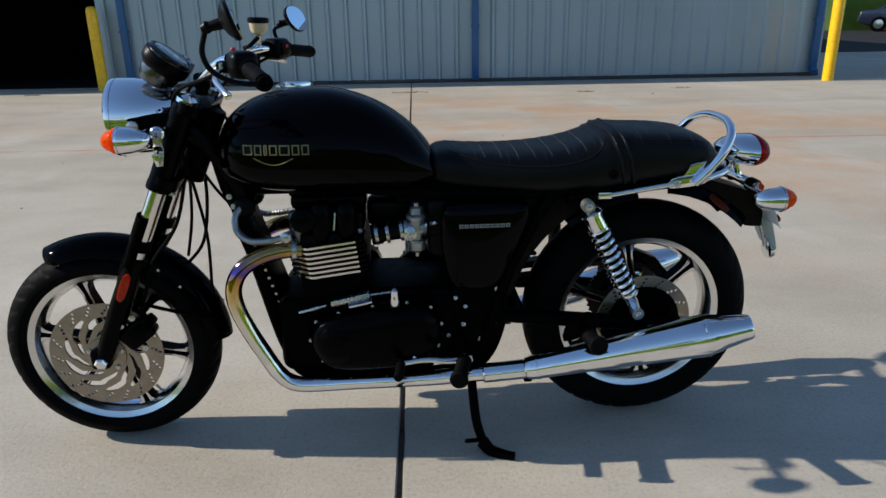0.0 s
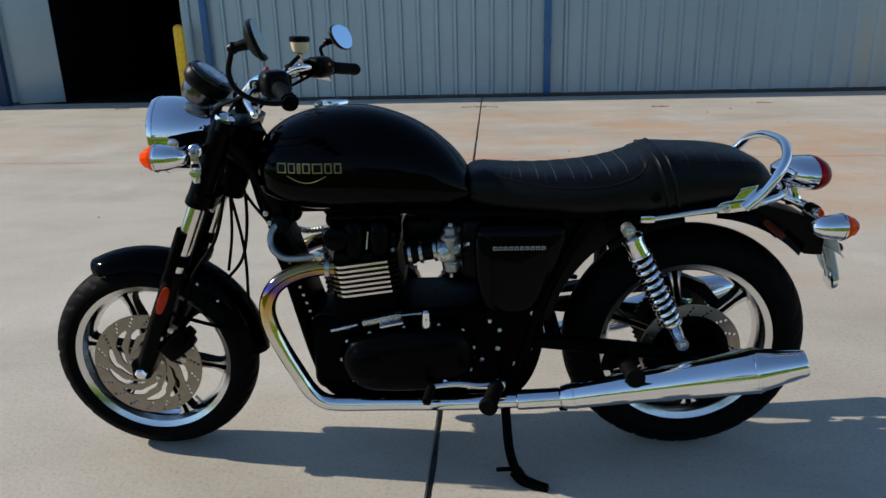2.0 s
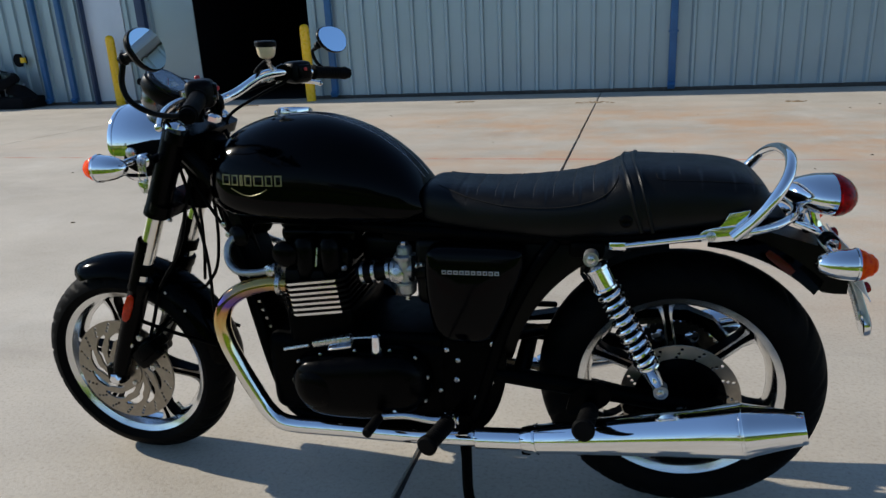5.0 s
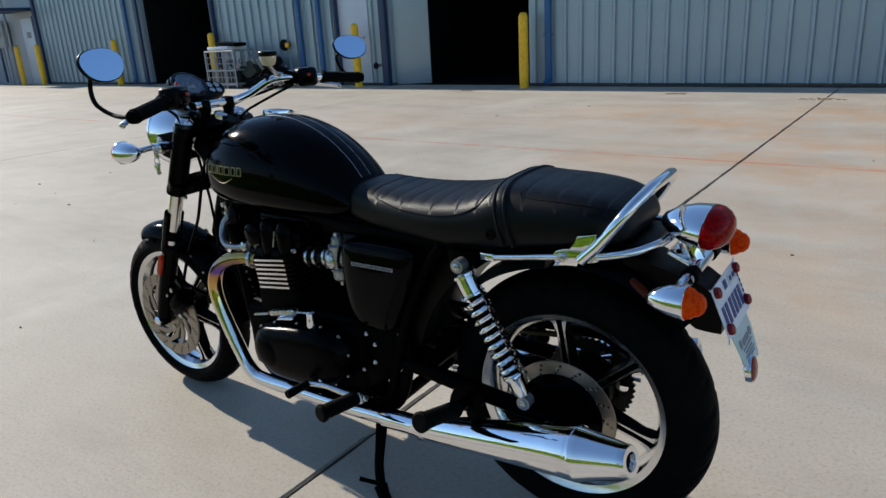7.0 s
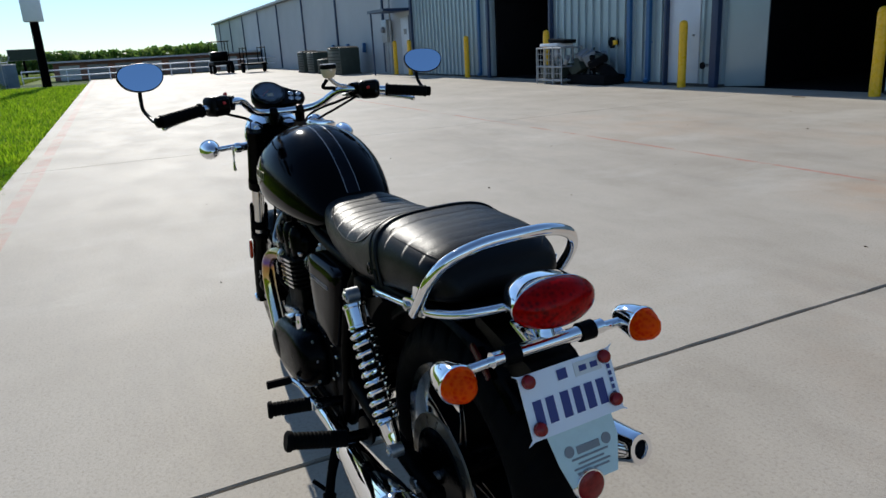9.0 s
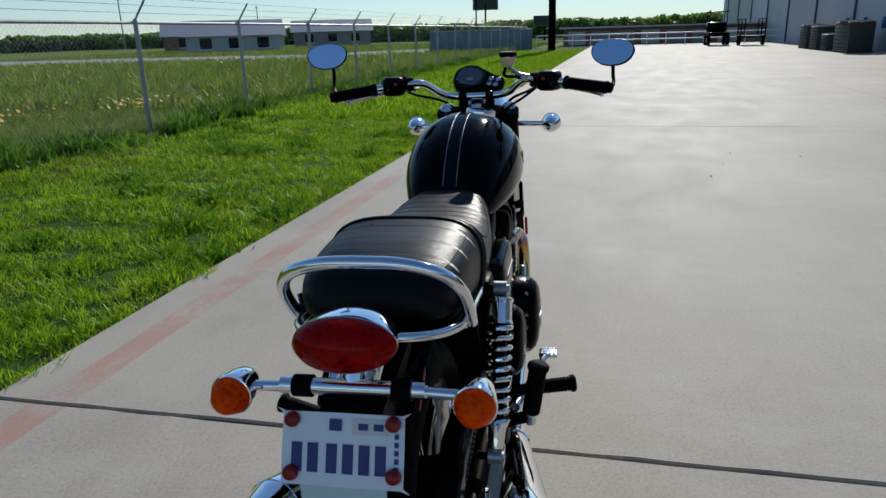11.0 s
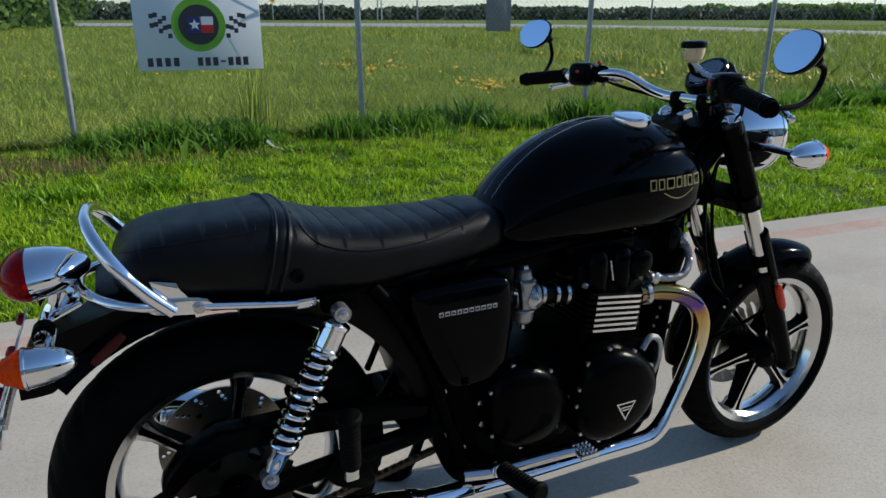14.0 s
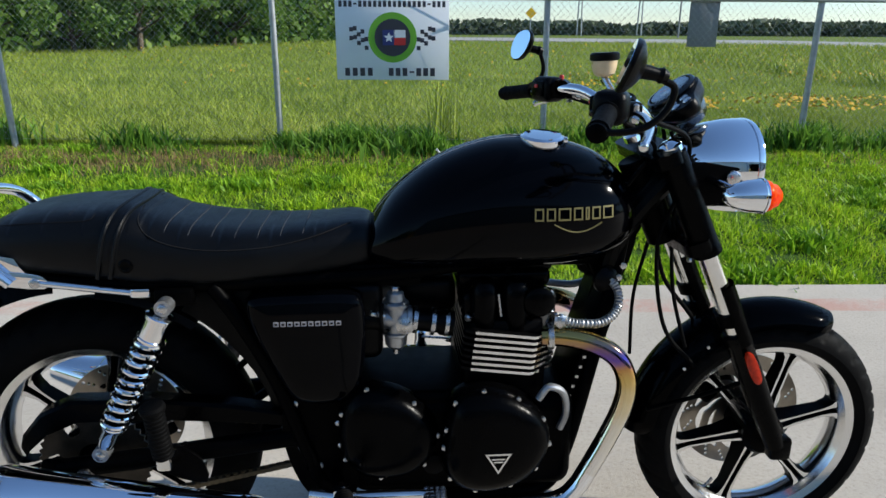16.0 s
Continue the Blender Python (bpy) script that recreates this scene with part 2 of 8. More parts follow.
M = dict(
    concrete=concrete_material(),
    joint=mat("joint_filler", (0.055, 0.05, 0.045), 0.9, vary=0.5, scale=30, bump=0.6, bump_scale=160),
    soil=mat("soil", (0.10, 0.075, 0.045), 0.95, vary=0.4, scale=3, bump=0.8, bump_scale=30, spec=0.2),
    mud=mat("dried_mud", (0.24, 0.17, 0.10), 0.95, vary=0.35, scale=20, bump=0.6, bump_scale=90, spec=0.1),
    meadow=mat("meadow_ground", (0.122, 0.165, 0.030), 0.95, vary=0.35, scale=0.5, bump=1.0, bump_scale=9, spec=0.1),
    thatch=mat("lawn_thatch", (0.040, 0.078, 0.011), 0.95, vary=0.5, scale=4, bump=1.0, bump_scale=40, spec=0.1),
    grass=leaf_material("lawn_blades", (0.085, 0.20, 0.008), (0.40, 0.60, 0.022), 1.6, 0.45, (0.60, 0.62, 0.08), 0.42, 0.40),
    clover=leaf_material("clover_leaves", (0.07, 0.18, 0.010), (0.24, 0.42, 0.020), 1.2, 0.5, None, 0.6, 0.35),
    weeds=leaf_material("weed_leaves", (0.055, 0.14, 0.015), (0.16, 0.30, 0.035), 0.7),
    tall=leaf_material("meadow_blades", (0.125, 0.195, 0.025), (0.375, 0.440, 0.064), 0.55, 0.6, (0.50, 0.44, 0.13), 0.35, 0.25),
    dry=leaf_material("dry_blades", (0.17, 0.11, 0.055), (0.36, 0.24, 0.12), 0.6, 0.8),
    flower=mat("yellow_petals", (0.62, 0.36, 0.012), 0.6, vary=0.3, scale=3),
    leaves=leaf_material("tree_leaves", (0.045, 0.105, 0.020), (0.16, 0.26, 0.055), 0.3, 0.5, (0.22, 0.30, 0.08)),
    # distance haze is put into these greyer, duller leaf colours
    farleaves=leaf_material("haze_tinted_leaves", (0.060, 0.085, 0.048), (0.13, 0.155, 0.095), 0.12, 0.7, None, 0.6, 0.15),
    bark=mat("bark", (0.10, 0.075, 0.055), 0.9, vary=0.4, scale=6, bump=0.8, bump_scale=25),
    asphalt=mat("asphalt", (0.30, 0.29, 0.28), 0.9, vary=0.2, scale=1.0),
    shaded_tar=mat("shade_dark_asphalt", (0.022, 0.022, 0.024), 0.9, vary=0.3, scale=2.0, bump=0.4, bump_scale=120, spec=0.2),
    galv=mat("galvanised_steel", (0.36, 0.37, 0.38), 0.5, 0.55, vary=0.15, scale=20, rvary=0.1),
    wall=mat("wall_panel_paint", (0.320, 0.395, 0.425), 0.32, 0.30, vary=0.05, scale=0.8, rvary=0.04),
    wall_far=mat("far_wall_panel", (0.42, 0.43, 0.44), 0.6, vary=0.07, scale=0.5),
    bluesheet=mat("blue_grey_sheet", (0.13, 0.18, 0.24), 0.5, vary=0.15, scale=2),
    trimblue=mat("blue_trim_paint", (0.016, 0.10, 0.245), 0.4, vary=0.15, scale=5),
    navy=mat("navy_trim_paint", (0.014, 0.034, 0.085), 0.45, vary=0.15, scale=5),
    white=mat("white_door_paint", (0.58, 0.61, 0.65), 0.45, vary=0.05, scale=2),
    # near-black: shade of unlit insides put into the colour; black parts share it
    dark=mat("black_and_shade", (0.006, 0.006, 0.007), 0.9, vary=0.3, scale=1, spec=0.1),
    yellow=mat("yellow_bollard_paint", (0.86, 0.48, 0.008), 0.30, vary=0.10, scale=7, rvary=0.1, bump=0.05, bump_scale=20),
    roofm=mat("roof_metal", (0.35, 0.36, 0.37), 0.5, 0.3),
    acgreen=mat("cooling_unit_paint", (0.035, 0.045, 0.035), 0.6, vary=0.15, scale=5, spec=0.3),
    brown=mat("rust_brown_siding", (0.22, 0.11, 0.08), 0.8, vary=0.3, scale=2),
    signwhite=mat("sign_white", (0.72, 0.74, 0.78), 0.35, vary=0.03, scale=4),
    signback=mat("sign_back", (0.20, 0.21, 0.22), 0.5, vary=0.1, scale=6),
    ink=mat("dark_print", (0.03, 0.03, 0.045), 0.5),
    printgreen=mat("green_print", (0.16, 0.42, 0.03), 0.5),
    printblue=mat("blue_print", (0.02, 0.03, 0.16), 0.5),
    printred=mat("red_print", (0.50, 0.02, 0.02), 0.5),
    paint=mat("black_gloss_paint", (0.0005, 0.0006, 0.0010), 0.10, 0.0, 0.04, 0.055, rvary=0.02, scale=20),
    cup=mat("smoked_polished_metal", (0.13, 0.135, 0.14), 0.22, 1.0, 0.0, 0.5, rvary=0.05, scale=30),
    gloss=mat("black_gloss_shell", (0.0012, 0.0012, 0.0014), 0.13, 0.0, 0.0, 0.35, rvary=0.03, scale=20),
    stripe=mat("graphite_stripe", (0.010, 0.012, 0.018), 0.14, 0.3, 0.1, 0.2),
    satin=mat("black_satin_case", (0.0008, 0.0008, 0.0009), 0.22, 0.0, 0.0, 0.042, vary=0.25, scale=18, rvary=0.08, bump=0.06, bump_scale=180),
    matt=mat("black_frame_coat", (0.0006, 0.0006, 0.0007), 0.42, 0.0, 0.0, 0.022, vary=0.25, scale=15, rvary=0.08),
    plastic=mat("black_plastic", (0.0010, 0.0010, 0.0010), 0.36, 0.0, 0.0, 0.08, vary=0.2, scale=30, bump=0.1, bump_scale=300),
    rubber=mat("black_rubber", (0.0026, 0.0026, 0.0027), 0.6, 0.0, 0.0, 0.035, vary=0.35, scale=14, rvary=0.08, bump=0.15, bump_scale=220),
    leather=mat("black_vinyl", (0.0012, 0.0015, 0.0020), 0.40, 0.0, 0.0, 0.155, vary=0.2, scale=12, rvary=0.05, bump=0.12, bump_scale=420),
    stitch=mat("grey_stitching", (0.0045, 0.0045, 0.005), 0.8, spec=0.2),
    pleat=mat("pale_pleat_thread", (0.032, 0.033, 0.036), 0.8, spec=0.2),
    chrome=mat("chrome", (0.80, 0.81, 0.83), 0.05, 1.0, rvary=0.025, scale=30),
    alu=mat("polished_alloy", (0.70, 0.70, 0.70), 0.17, 1.0, rvary=0.06, scale=25),
    fork=mat("fork_tube_chrome", (0.72, 0.71, 0.69), 0.14, 1.0, rvary=0.04, scale=25),
    steel=mat("brushed_disc_steel", (0.30, 0.265, 0.22), 0.36, 1.0, vary=0.12, scale=40, rvary=0.08),
    carb=mat("cast_alloy", (0.33, 0.34, 0.35), 0.42, 0.9, vary=0.2, scale=40, rvary=0.1),
    bolt=mat("zinc_bolt", (0.50, 0.50, 0.50), 0.28, 1.0, rvary=0.1, scale=50),
    tint=heat_tint_material(),
    orange=lens_material("amber_lens", (0.85, 0.030, 0.0006), (1.0, 0.125, 0.002), 0.45, 0.35),
    red=lens_material("red_lens", (0.07, 0.0004, 0.0008), (0.42, 0.0008, 0.0012), 0.22, 0.10),
    reflector=mat("red_reflector", (0.20, 0.004, 0.005), 0.2, 0.0, 0.0, 0.3, vary=0.3, scale=120),
    darkred=mat("dark_red_reflector", (0.05, 0.002, 0.002), 0.25, spec=0.2, vary=0.3, scale=120),
    amberrefl=mat("orange_reflector", (0.38, 0.018, 0.003), 0.22, 0.0, 0.0, 0.25, vary=0.3, scale=120),
    fluid=mat("reservoir_plastic", (0.62, 0.47, 0.28), 0.3, 0.0, 0.3, vary=0.15, scale=40),
    mirror=mat("mirror_glass", (0.62, 0.80, 0.98), 0.01, 1.0),
    tagpaper=mat("pale_tag_card", (0.50, 0.62, 0.60), 0.4, vary=0.06, scale=30),
    glass=mat("clear_lens", (0.9, 0.93, 0.95), 0.03, 0.0, 0.0, 0.5, transmission=1.0),
    dial=mat("dial_face", (0.075, 0.10, 0.16), 0.35, vary=0.2, scale=60),
    dialink=mat("dial_print", (0.62, 0.62, 0.60), 0.5),
    gold=mat("gold_transfer", (0.17, 0.145, 0.055), 0.4, 0.3),
    silverline=mat("silver_pinstripe", (0.30, 0.30, 0.32), 0.4, 0.3),
    chainm=mat("drive_chain_steel", (0.10, 0.085, 0.06), 0.45, 0.9, vary=0.3, scale=80),
    darksteel=mat("oiled_dark_steel", (0.030, 0.026, 0.021), 0.4, 0.8, vary=0.3, scale=60),
    gunmetal=mat("engine_grey", (0.0015, 0.0015, 0.0017), 0.45, 0.0, vary=0.2, scale=25, spec=0.05),
    carpaint=mat("dark_car_paint", (0.012, 0.016, 0.035), 0.2, 0.0, 0.8),
)


# ---- mesh helpers ----
def finish(bm, name, material, angle=35):
    me = bpy.data.meshes.new(name)
    bmesh.ops.recalc_face_normals(bm, faces=bm.faces)
    bm.to_mesh(me)
    bm.free()
    for m in material if isinstance(material, (list, tuple)) else (material,):
        me.materials.append(m)
    me.polygons.foreach_set("use_smooth", [True] * len(me.polygons))
    me.set_sharp_from_angle(angle=radians(angle))
    return me


def part(name, bm, material, parent, label="", angle=35, m=None):
    """Links a bmesh as one mesh object under a thing or a part."""
    ob = new(name, finish(bm, name, material, angle) if isinstance(bm, bmesh.types.BMesh) else bm)
    ob.parent = parent
    if m is not None:
        ob.matrix_basis = m
    if label:
        tagged(ob, label)
    return ob


def thing(name, label, category, group="", kind="", m=None):
    ob = tagged(new(name), label, category, group, kind)
    if m is not None:
        ob.matrix_basis = m
    return ob


def solid(name, bm, material, label="", category="", group="", kind="", m=None, angle=35):
    ob = tagged(new(name, finish(bm, name, material, angle)), label, category, group, kind)
    if m is not None:
        ob.matrix_basis = m
    return ob


def box(cx, cy, cz, sx, sy, sz, bevel=0.0, seg=2, bm=None, m=None):
    b = bmesh.new()
    bmesh.ops.create_cube(b, size=1)
    bmesh.ops.scale(b, vec=(sx, sy, sz), verts=b.verts)
    if bevel:
        bmesh.ops.bevel(b, geom=b.edges[:], offset=bevel, segments=seg, affect="EDGES", profile=0.5)
    bmesh.ops.translate(b, vec=(cx, cy, cz), verts=b.verts)
    if m is not None:
        b.transform(m)
    return join(bm, b)


def join(bm, other):
    """Adds other to bm (when given) and returns the whole."""
    if bm is None:
        return other
    me = bpy.data.meshes.new("tmp")
    other.to_mesh(me)
    other.free()
    bm.from_mesh(me)
    bpy.data.meshes.remove(me)
    return bm


def basis(axis):
    """A turn that lays z along the given axis."""
    return Vector(axis).to_track_quat("Z", "Y").to_matrix().to_4x4()


def lathe(profile, at, axis, seg=32, closed=False, bm=None):
    """Turns (radius, height) pairs about an axis through a point."""
    b = bmesh.new()
    rows = []
    for r, z in profile:
        if r < 1e-6:
            rows.append([b.verts.new((0, 0, z))])
        else:
            rows.append([b.verts.new((r * math.cos(2 * math.pi * i / seg), r * math.sin(2 * math.pi * i / seg), z)) for i in range(seg)])
    pairs = list(zip(rows, rows[1:])) + ([(rows[-1], rows[0])] if closed else [])
    for p, q in pairs:
        for i in range(seg):
            j = (i + 1) % seg
            f = [p[i % len(p)], p[j % len(p)], q[j % len(q)], q[i % len(q)]]
            f = list(dict.fromkeys(f))
            if len(f) > 2:
                b.faces.new(f)
    if not closed:
        for ring, flip in ((rows[0], True), (rows[-1], False)):
            if len(ring) > 2:
                b.faces.new(ring[::-1] if flip else ring)
    b.transform(Matrix.Translation(at) @ basis(axis))
    return join(bm, b)


def rod(a, c, r, r2=None, seg=16, bm=None, bevel=0.0):
    a, c = Vector(a), Vector(c)
    l = (c - a).length
    r2 = r if r2 is None else r2
    prof = [(r, 0), (r2, l)]
    if bevel:
        prof = [(r - bevel, 0), (r, bevel), (r2, l - bevel), (r2 - bevel, l)]
    return lathe(prof, a, c - a, seg, bm=bm)


def curve_points(pts, per=8):
    """Catmull-Rom through the points."""
    P = [Vector(p) for p in pts]
    P = [2 * P[0] - P[1]] + P + [2 * P[-1] - P[-2]]
    out = []
    for i in range(1, len(P) - 2):
        for k in range(per):
            t = k / per
            out.append(0.5 * (2 * P[i] + (P[i + 1] - P[i - 1]) * t + (2 * P[i - 1] - 5 * P[i] + 4 * P[i + 1] - P[i + 2]) * t * t + (3 * P[i] - P[i - 1] - 3 * P[i + 1] + P[i + 2]) * t ** 3))
    return out + [P[-2]]


def tube(pts, r, seg=12, per=8, bm=None, smooth=True, closed=False):
    """A round tube along a smooth path; r is a radius or a function of 0..1."""
    P = curve_points(pts, per) if smooth else [Vector(p) for p in pts]
    b = bmesh.new()
    rings, n = [], len(P)
    side = None
    for i, p in enumerate(P):
        d = (P[min(i + 1, n - 1)] - P[max(i - 1, 0)]).normalized()
        if side is None:
            side = d.orthogonal().normalized()
        side = (side - d * side.dot(d)).normalized()
        up = d.cross(side)
        rr = r(i / (n - 1)) if callable(r) else r
        rings.append([b.verts.new(p + rr * (math.cos(2 * math.pi * k / seg) * side + math.sin(2 * math.pi * k / seg) * up)) for k in range(seg)])
    for p, q in zip(rings, rings[1:]):
        for k in range(seg):
            b.faces.new((p[k], p[(k + 1) % seg], q[(k + 1) % seg], q[k]))
    b.faces.new(rings[0][::-1])
    b.faces.new(rings[-1])
    return join(bm, b)


def loft(rings, caps=True, bm=None, around=True):
    b = bmesh.new()
    R = [[b.verts.new(p) for p in ring] for ring in rings]
    for p, q in zip(R, R[1:]):
        n = len(p)
        for k in range(n if around else n - 1):
            b.faces.new((p[k], p[(k + 1) % n], q[(k + 1) % n], q[k]))
    if caps:
        b.faces.new(R[0][::-1])
        b.faces.new(R[-1])
    return join(bm, b)


def plate(outline, y0, y1, bevel=0.003, seg=2, bm=None):
    """A plate: an outline of (x, z) given depth along y, with rounded rims."""
    b = bmesh.new()
    v = [b.verts.new((x, y0, z)) for x, z in outline]
    f = b.faces.new(v)
    e = bmesh.ops.extrude_face_region(b, geom=[f])
    bmesh.ops.translate(b, vec=(0, y1 - y0, 0), verts=[g for g in e["geom"] if isinstance(g, bmesh.types.BMVert)])
    if bevel:
        rim = [ed for ed in b.edges if abs(ed.verts[0].co.y - ed.verts[1].co.y) < 1e-6]
        bmesh.ops.bevel(b, geom=rim, offset=bevel, segments=seg, affect="EDGES", profile=0.5)
    return join(bm, b)


def rounded(pts, per=6):
    """A closed smooth outline through (x, z) points."""
    n = len(pts)
    P = [Vector((*p, 0)) for p in pts]
    out = []
    for i in range(n):
        a, b, c, d = P[i - 1], P[i], P[(i + 1) % n], P[(i + 2) % n]
        for k in range(per):
            t = k / per
            q = 0.5 * (2 * b + (c - a) * t + (2 * a - 5 * b + 4 * c - d) * t * t + (3 * b - a - 3 * c + d) * t ** 3)
            out.append((q.x, q.y))
    return out


def pierced(outer, holes, depth):
    """A flat sheet in x-y with real holes, of the given thickness, as a mesh."""
    cu = bpy.data.curves.new("sheet", "CURVE")
    cu.dimensions, cu.fill_mode, cu.extrude = "2D", "BOTH", depth / 2
    for ring in [outer] + holes:
        s = cu.splines.new("POLY")
        s.points.add(len(ring) - 1)
        for p, (x, y) in zip(s.points, ring):
            p.co = (x, y, 0, 1)
        s.use_cyclic_u = True
    ob = bpy.data.objects.new("sheet", cu)
    scene.collection.objects.link(ob)
    bpy.context.view_layer.update()
    me = bpy.data.meshes.new_from_object(ob.evaluated_get(bpy.context.evaluated_depsgraph_get()))
    bpy.data.objects.remove(ob)
    b = bmesh.new()
    b.from_mesh(me)
    return b


def ring_pts(cx, cy, r, n=40, r2=None):
    return [(cx + r * math.cos(2 * math.pi * k / n), cy + (r2 or r) * math.sin(2 * math.pi * k / n)) for k in range(n)]

# ================= ground =================
def sheet(name, x0, x1, y0, y1, z, material, label, m=SITE, cuts=1, kind="structure", wave=0.0):
    b = bmesh.new()
    bmesh.ops.create_grid(b, x_segments=cuts, y_segments=cuts, size=0.5)
    bmesh.ops.scale(b, vec=(x1 - x0, y1 - y0, 1), verts=b.verts)
    bmesh.ops.translate(b, vec=((x0 + x1) / 2, (y0 + y1) / 2, z), verts=b.verts)
    if wave:
        for v in b.verts:
            v.co.z += wave * noise.noise(Vector((v.co.x * 0.15, v.co.y * 0.15, 0)))
    return solid(name, b, material, label, name, kind=kind, m=m)


sheet("ground", -600, 600, -600, 600, -0.055, M["meadow"], "green meadow ground reaching to the horizon")

# concrete yard: slabs parted by a filled joint that runs away from the lawn
JX0, JY0, JX1, JY1 = -0.640, -1.75, -0.905, 8.85       # the joint in site coordinates


def slab(outline, name):
    b = bmesh.new()
    f = b.faces.new([b.verts.new((x, y, 0)) for x, y in outline])
    e = bmesh.ops.extrude_face_region(b, geom=[f])
    bmesh.ops.translate(b, vec=(0, 0, -0.12), verts=[g for g in e["geom"] if isinstance(g, bmesh.types.BMVert)])
    b.normal_update()
    top = [ed for ed in b.edges if all(v.co.z > -0.001 for v in ed.verts)]
    bmesh.ops.bevel(b, geom=top, offset=0.004, segments=2, affect="EDGES")
    return solid(name, b, M["concrete"], "sunlit buff concrete slab with rust stains and worn red lines", "pavement", kind="structure", m=SITE)


def joint_x(y):
    return JX0 + (JX1 - JX0) * (y - JY0) / (JY1 - JY0)


G = 0.007
EDGE = -1.72
SX = -7.90     # a second, tighter joint across the yard
JY = [EDGE] + [EDGE + 0.12 * k for k in range(1, 90)] + [22]
cr = random.Random(17)
chip_w = [(joint_x(y) - G + cr.uniform(-0.004, 0.002), y) for y in JY]
chip_e = [(joint_x(y) + G + cr.uniform(-0.002, 0.004), y) for y in JY]
slab([(SX + 0.003, EDGE)] + chip_w + [(SX + 0.003, 22)], "pavement")
slab([(-52, EDGE), (SX - 0.003, EDGE), (SX - 0.003, 22), (-52, 22)], "pavement")
slab([(40, EDGE), (40, 40), (joint_x(22) + G, 40)] + chip_e[::-1], "pavement")
b = bmesh.new()
b.faces.new([b.verts.new((x, y, -0.010)) for x, y in ((joint_x(EDGE) - 0.012, EDGE), (joint_x(EDGE) + 0.012, EDGE), (joint_x(22) + 0.012, 22), (joint_x(22) - 0.012, 22))])
b.faces.new([b.verts.new((x, y, -0.010)) for x, y in ((SX - 0.008, EDGE), (SX + 0.008, EDGE), (SX + 0.008, 22), (SX - 0.008, 22))])
solid("trim", b, M["joint"], "dark weathered joint filler between slabs", "joint", kind="structure", m=SITE)
# dried mud at the far end of the joint and blown litter along the wall
rng = random.Random(3)
for cx, cy, r in ((-0.93, 8.72, 0.24), (-2.94, 9.15, 0.15), (1.63, 8.40, 0.12), (3.1, 8.7, 0.13), (-6.8, 9.3, 0.10)):
    b = None
    for k in range(60):
        a, d = rng.random() * 6.28, r * rng.random() ** 0.8
        q = 0.006 + 0.020 * rng.random() ** 2
        b = lathe([(q, -0.004), (q * 0.7, q * 0.3), (0, q * 0.5)], (cx + d * 1.3 * math.cos(a), cy + d * 0.55 * math.sin(a), 0), (0, 0, 1), 6, bm=b)
    solid("mud_patch", b, M["mud"], "dried brown mud on the concrete", "mud", kind="stuff", m=SITE)
b = None
for k in range(34):
    x, y = rng.uniform(-6, 3), rng.uniform(-1.2, 8)
    q = 0.003 + 0.008 * rng.random() ** 2
    b = box(x, y, 0.003, q * 2.6, q, 0.005, bm=b, m=None)
solid("grit", b, M["soil"], "bits of grit and leaf litter on the concrete", "grit", kind="stuff", m=SITE)
# a small twig
b = tube([(0.10, -1.235, 0.006), (0.055, -1.17, 0.016), (0.04, -1.12, 0.010), (0.015, -1.06, 0.005)], 0.0055, 6)
tube([(0.085, -1.20, 0.010), (0.075, -1.14, 0.014), (0.05, -1.075, 0.005)], 0.004, 6, bm=b)
solid("twig", b, M["bark"], "dry dark twig on the concrete", "twig", m=SITE)


# ================= lawn and meadow =================
def blades(name, count, place, height, width, material, label, lean=0.5, seed=1, leaf=False):
    """Many single blades as one mesh. place(rng, n) gives site x, y and a size factor."""
    r = np.random.RandomState(seed)
    x, y, k = place(r, count)
    n = len(x)
    h = height * k * r.uniform(0.6, 1.3, n)
    w = width * (0.6 + 0.8 * r.rand(n)) * np.sqrt(k)
    a = r.uniform(0, 2 * np.pi, n)
    l = lean * r.rand(n) * h
    la = r.uniform(0, 2 * np.pi, n)
    dx, dy = np.cos(a) * w / 2, np.sin(a) * w / 2
    bx, by = np.cos(la) * l, np.sin(la) * l
    z0 = np.full(n, -0.05)
    V = np.empty((n, 5, 3))
    V[:, 0] = np.stack([x - dx, y - dy, z0], 1)
    V[:, 1] = np.stack([x + dx, y + dy, z0], 1)
    f = 0.55
    ww = 0.95 if leaf else 0.75
    V[:, 2] = np.stack([x + dx * ww + bx * 0.3, y + dy * ww + by * 0.3, z0 + h * f], 1)
    V[:, 3] = np.stack([x - dx * ww + bx * 0.3, y - dy * ww + by * 0.3, z0 + h * f], 1)
    V[:, 4] = np.stack([x + bx, y + by, z0 + h], 1)
    i = np.arange(n) * 5
    loops = np.stack([i, i + 1, i + 2, i + 3, i + 3, i + 2, i + 4], 1).ravel()
    me = bpy.data.meshes.new(name)
    me.vertices.add(n * 5)
    me.vertices.foreach_set("co", V.ravel())
    me.loops.add(len(loops))
    me.loops.foreach_set("vertex_index", loops)
    me.polygons.add(n * 2)
    st = np.stack([np.arange(n) * 7, np.arange(n) * 7 + 4], 1).ravel()
    me.polygons.foreach_set("loop_start", st)
    me.update(calc_edges=True)
    me.materials.append(material)
    ob = tagged(new(name, me), label, "grass", kind="stuff")
    ob.matrix_basis = SITE
    return ob


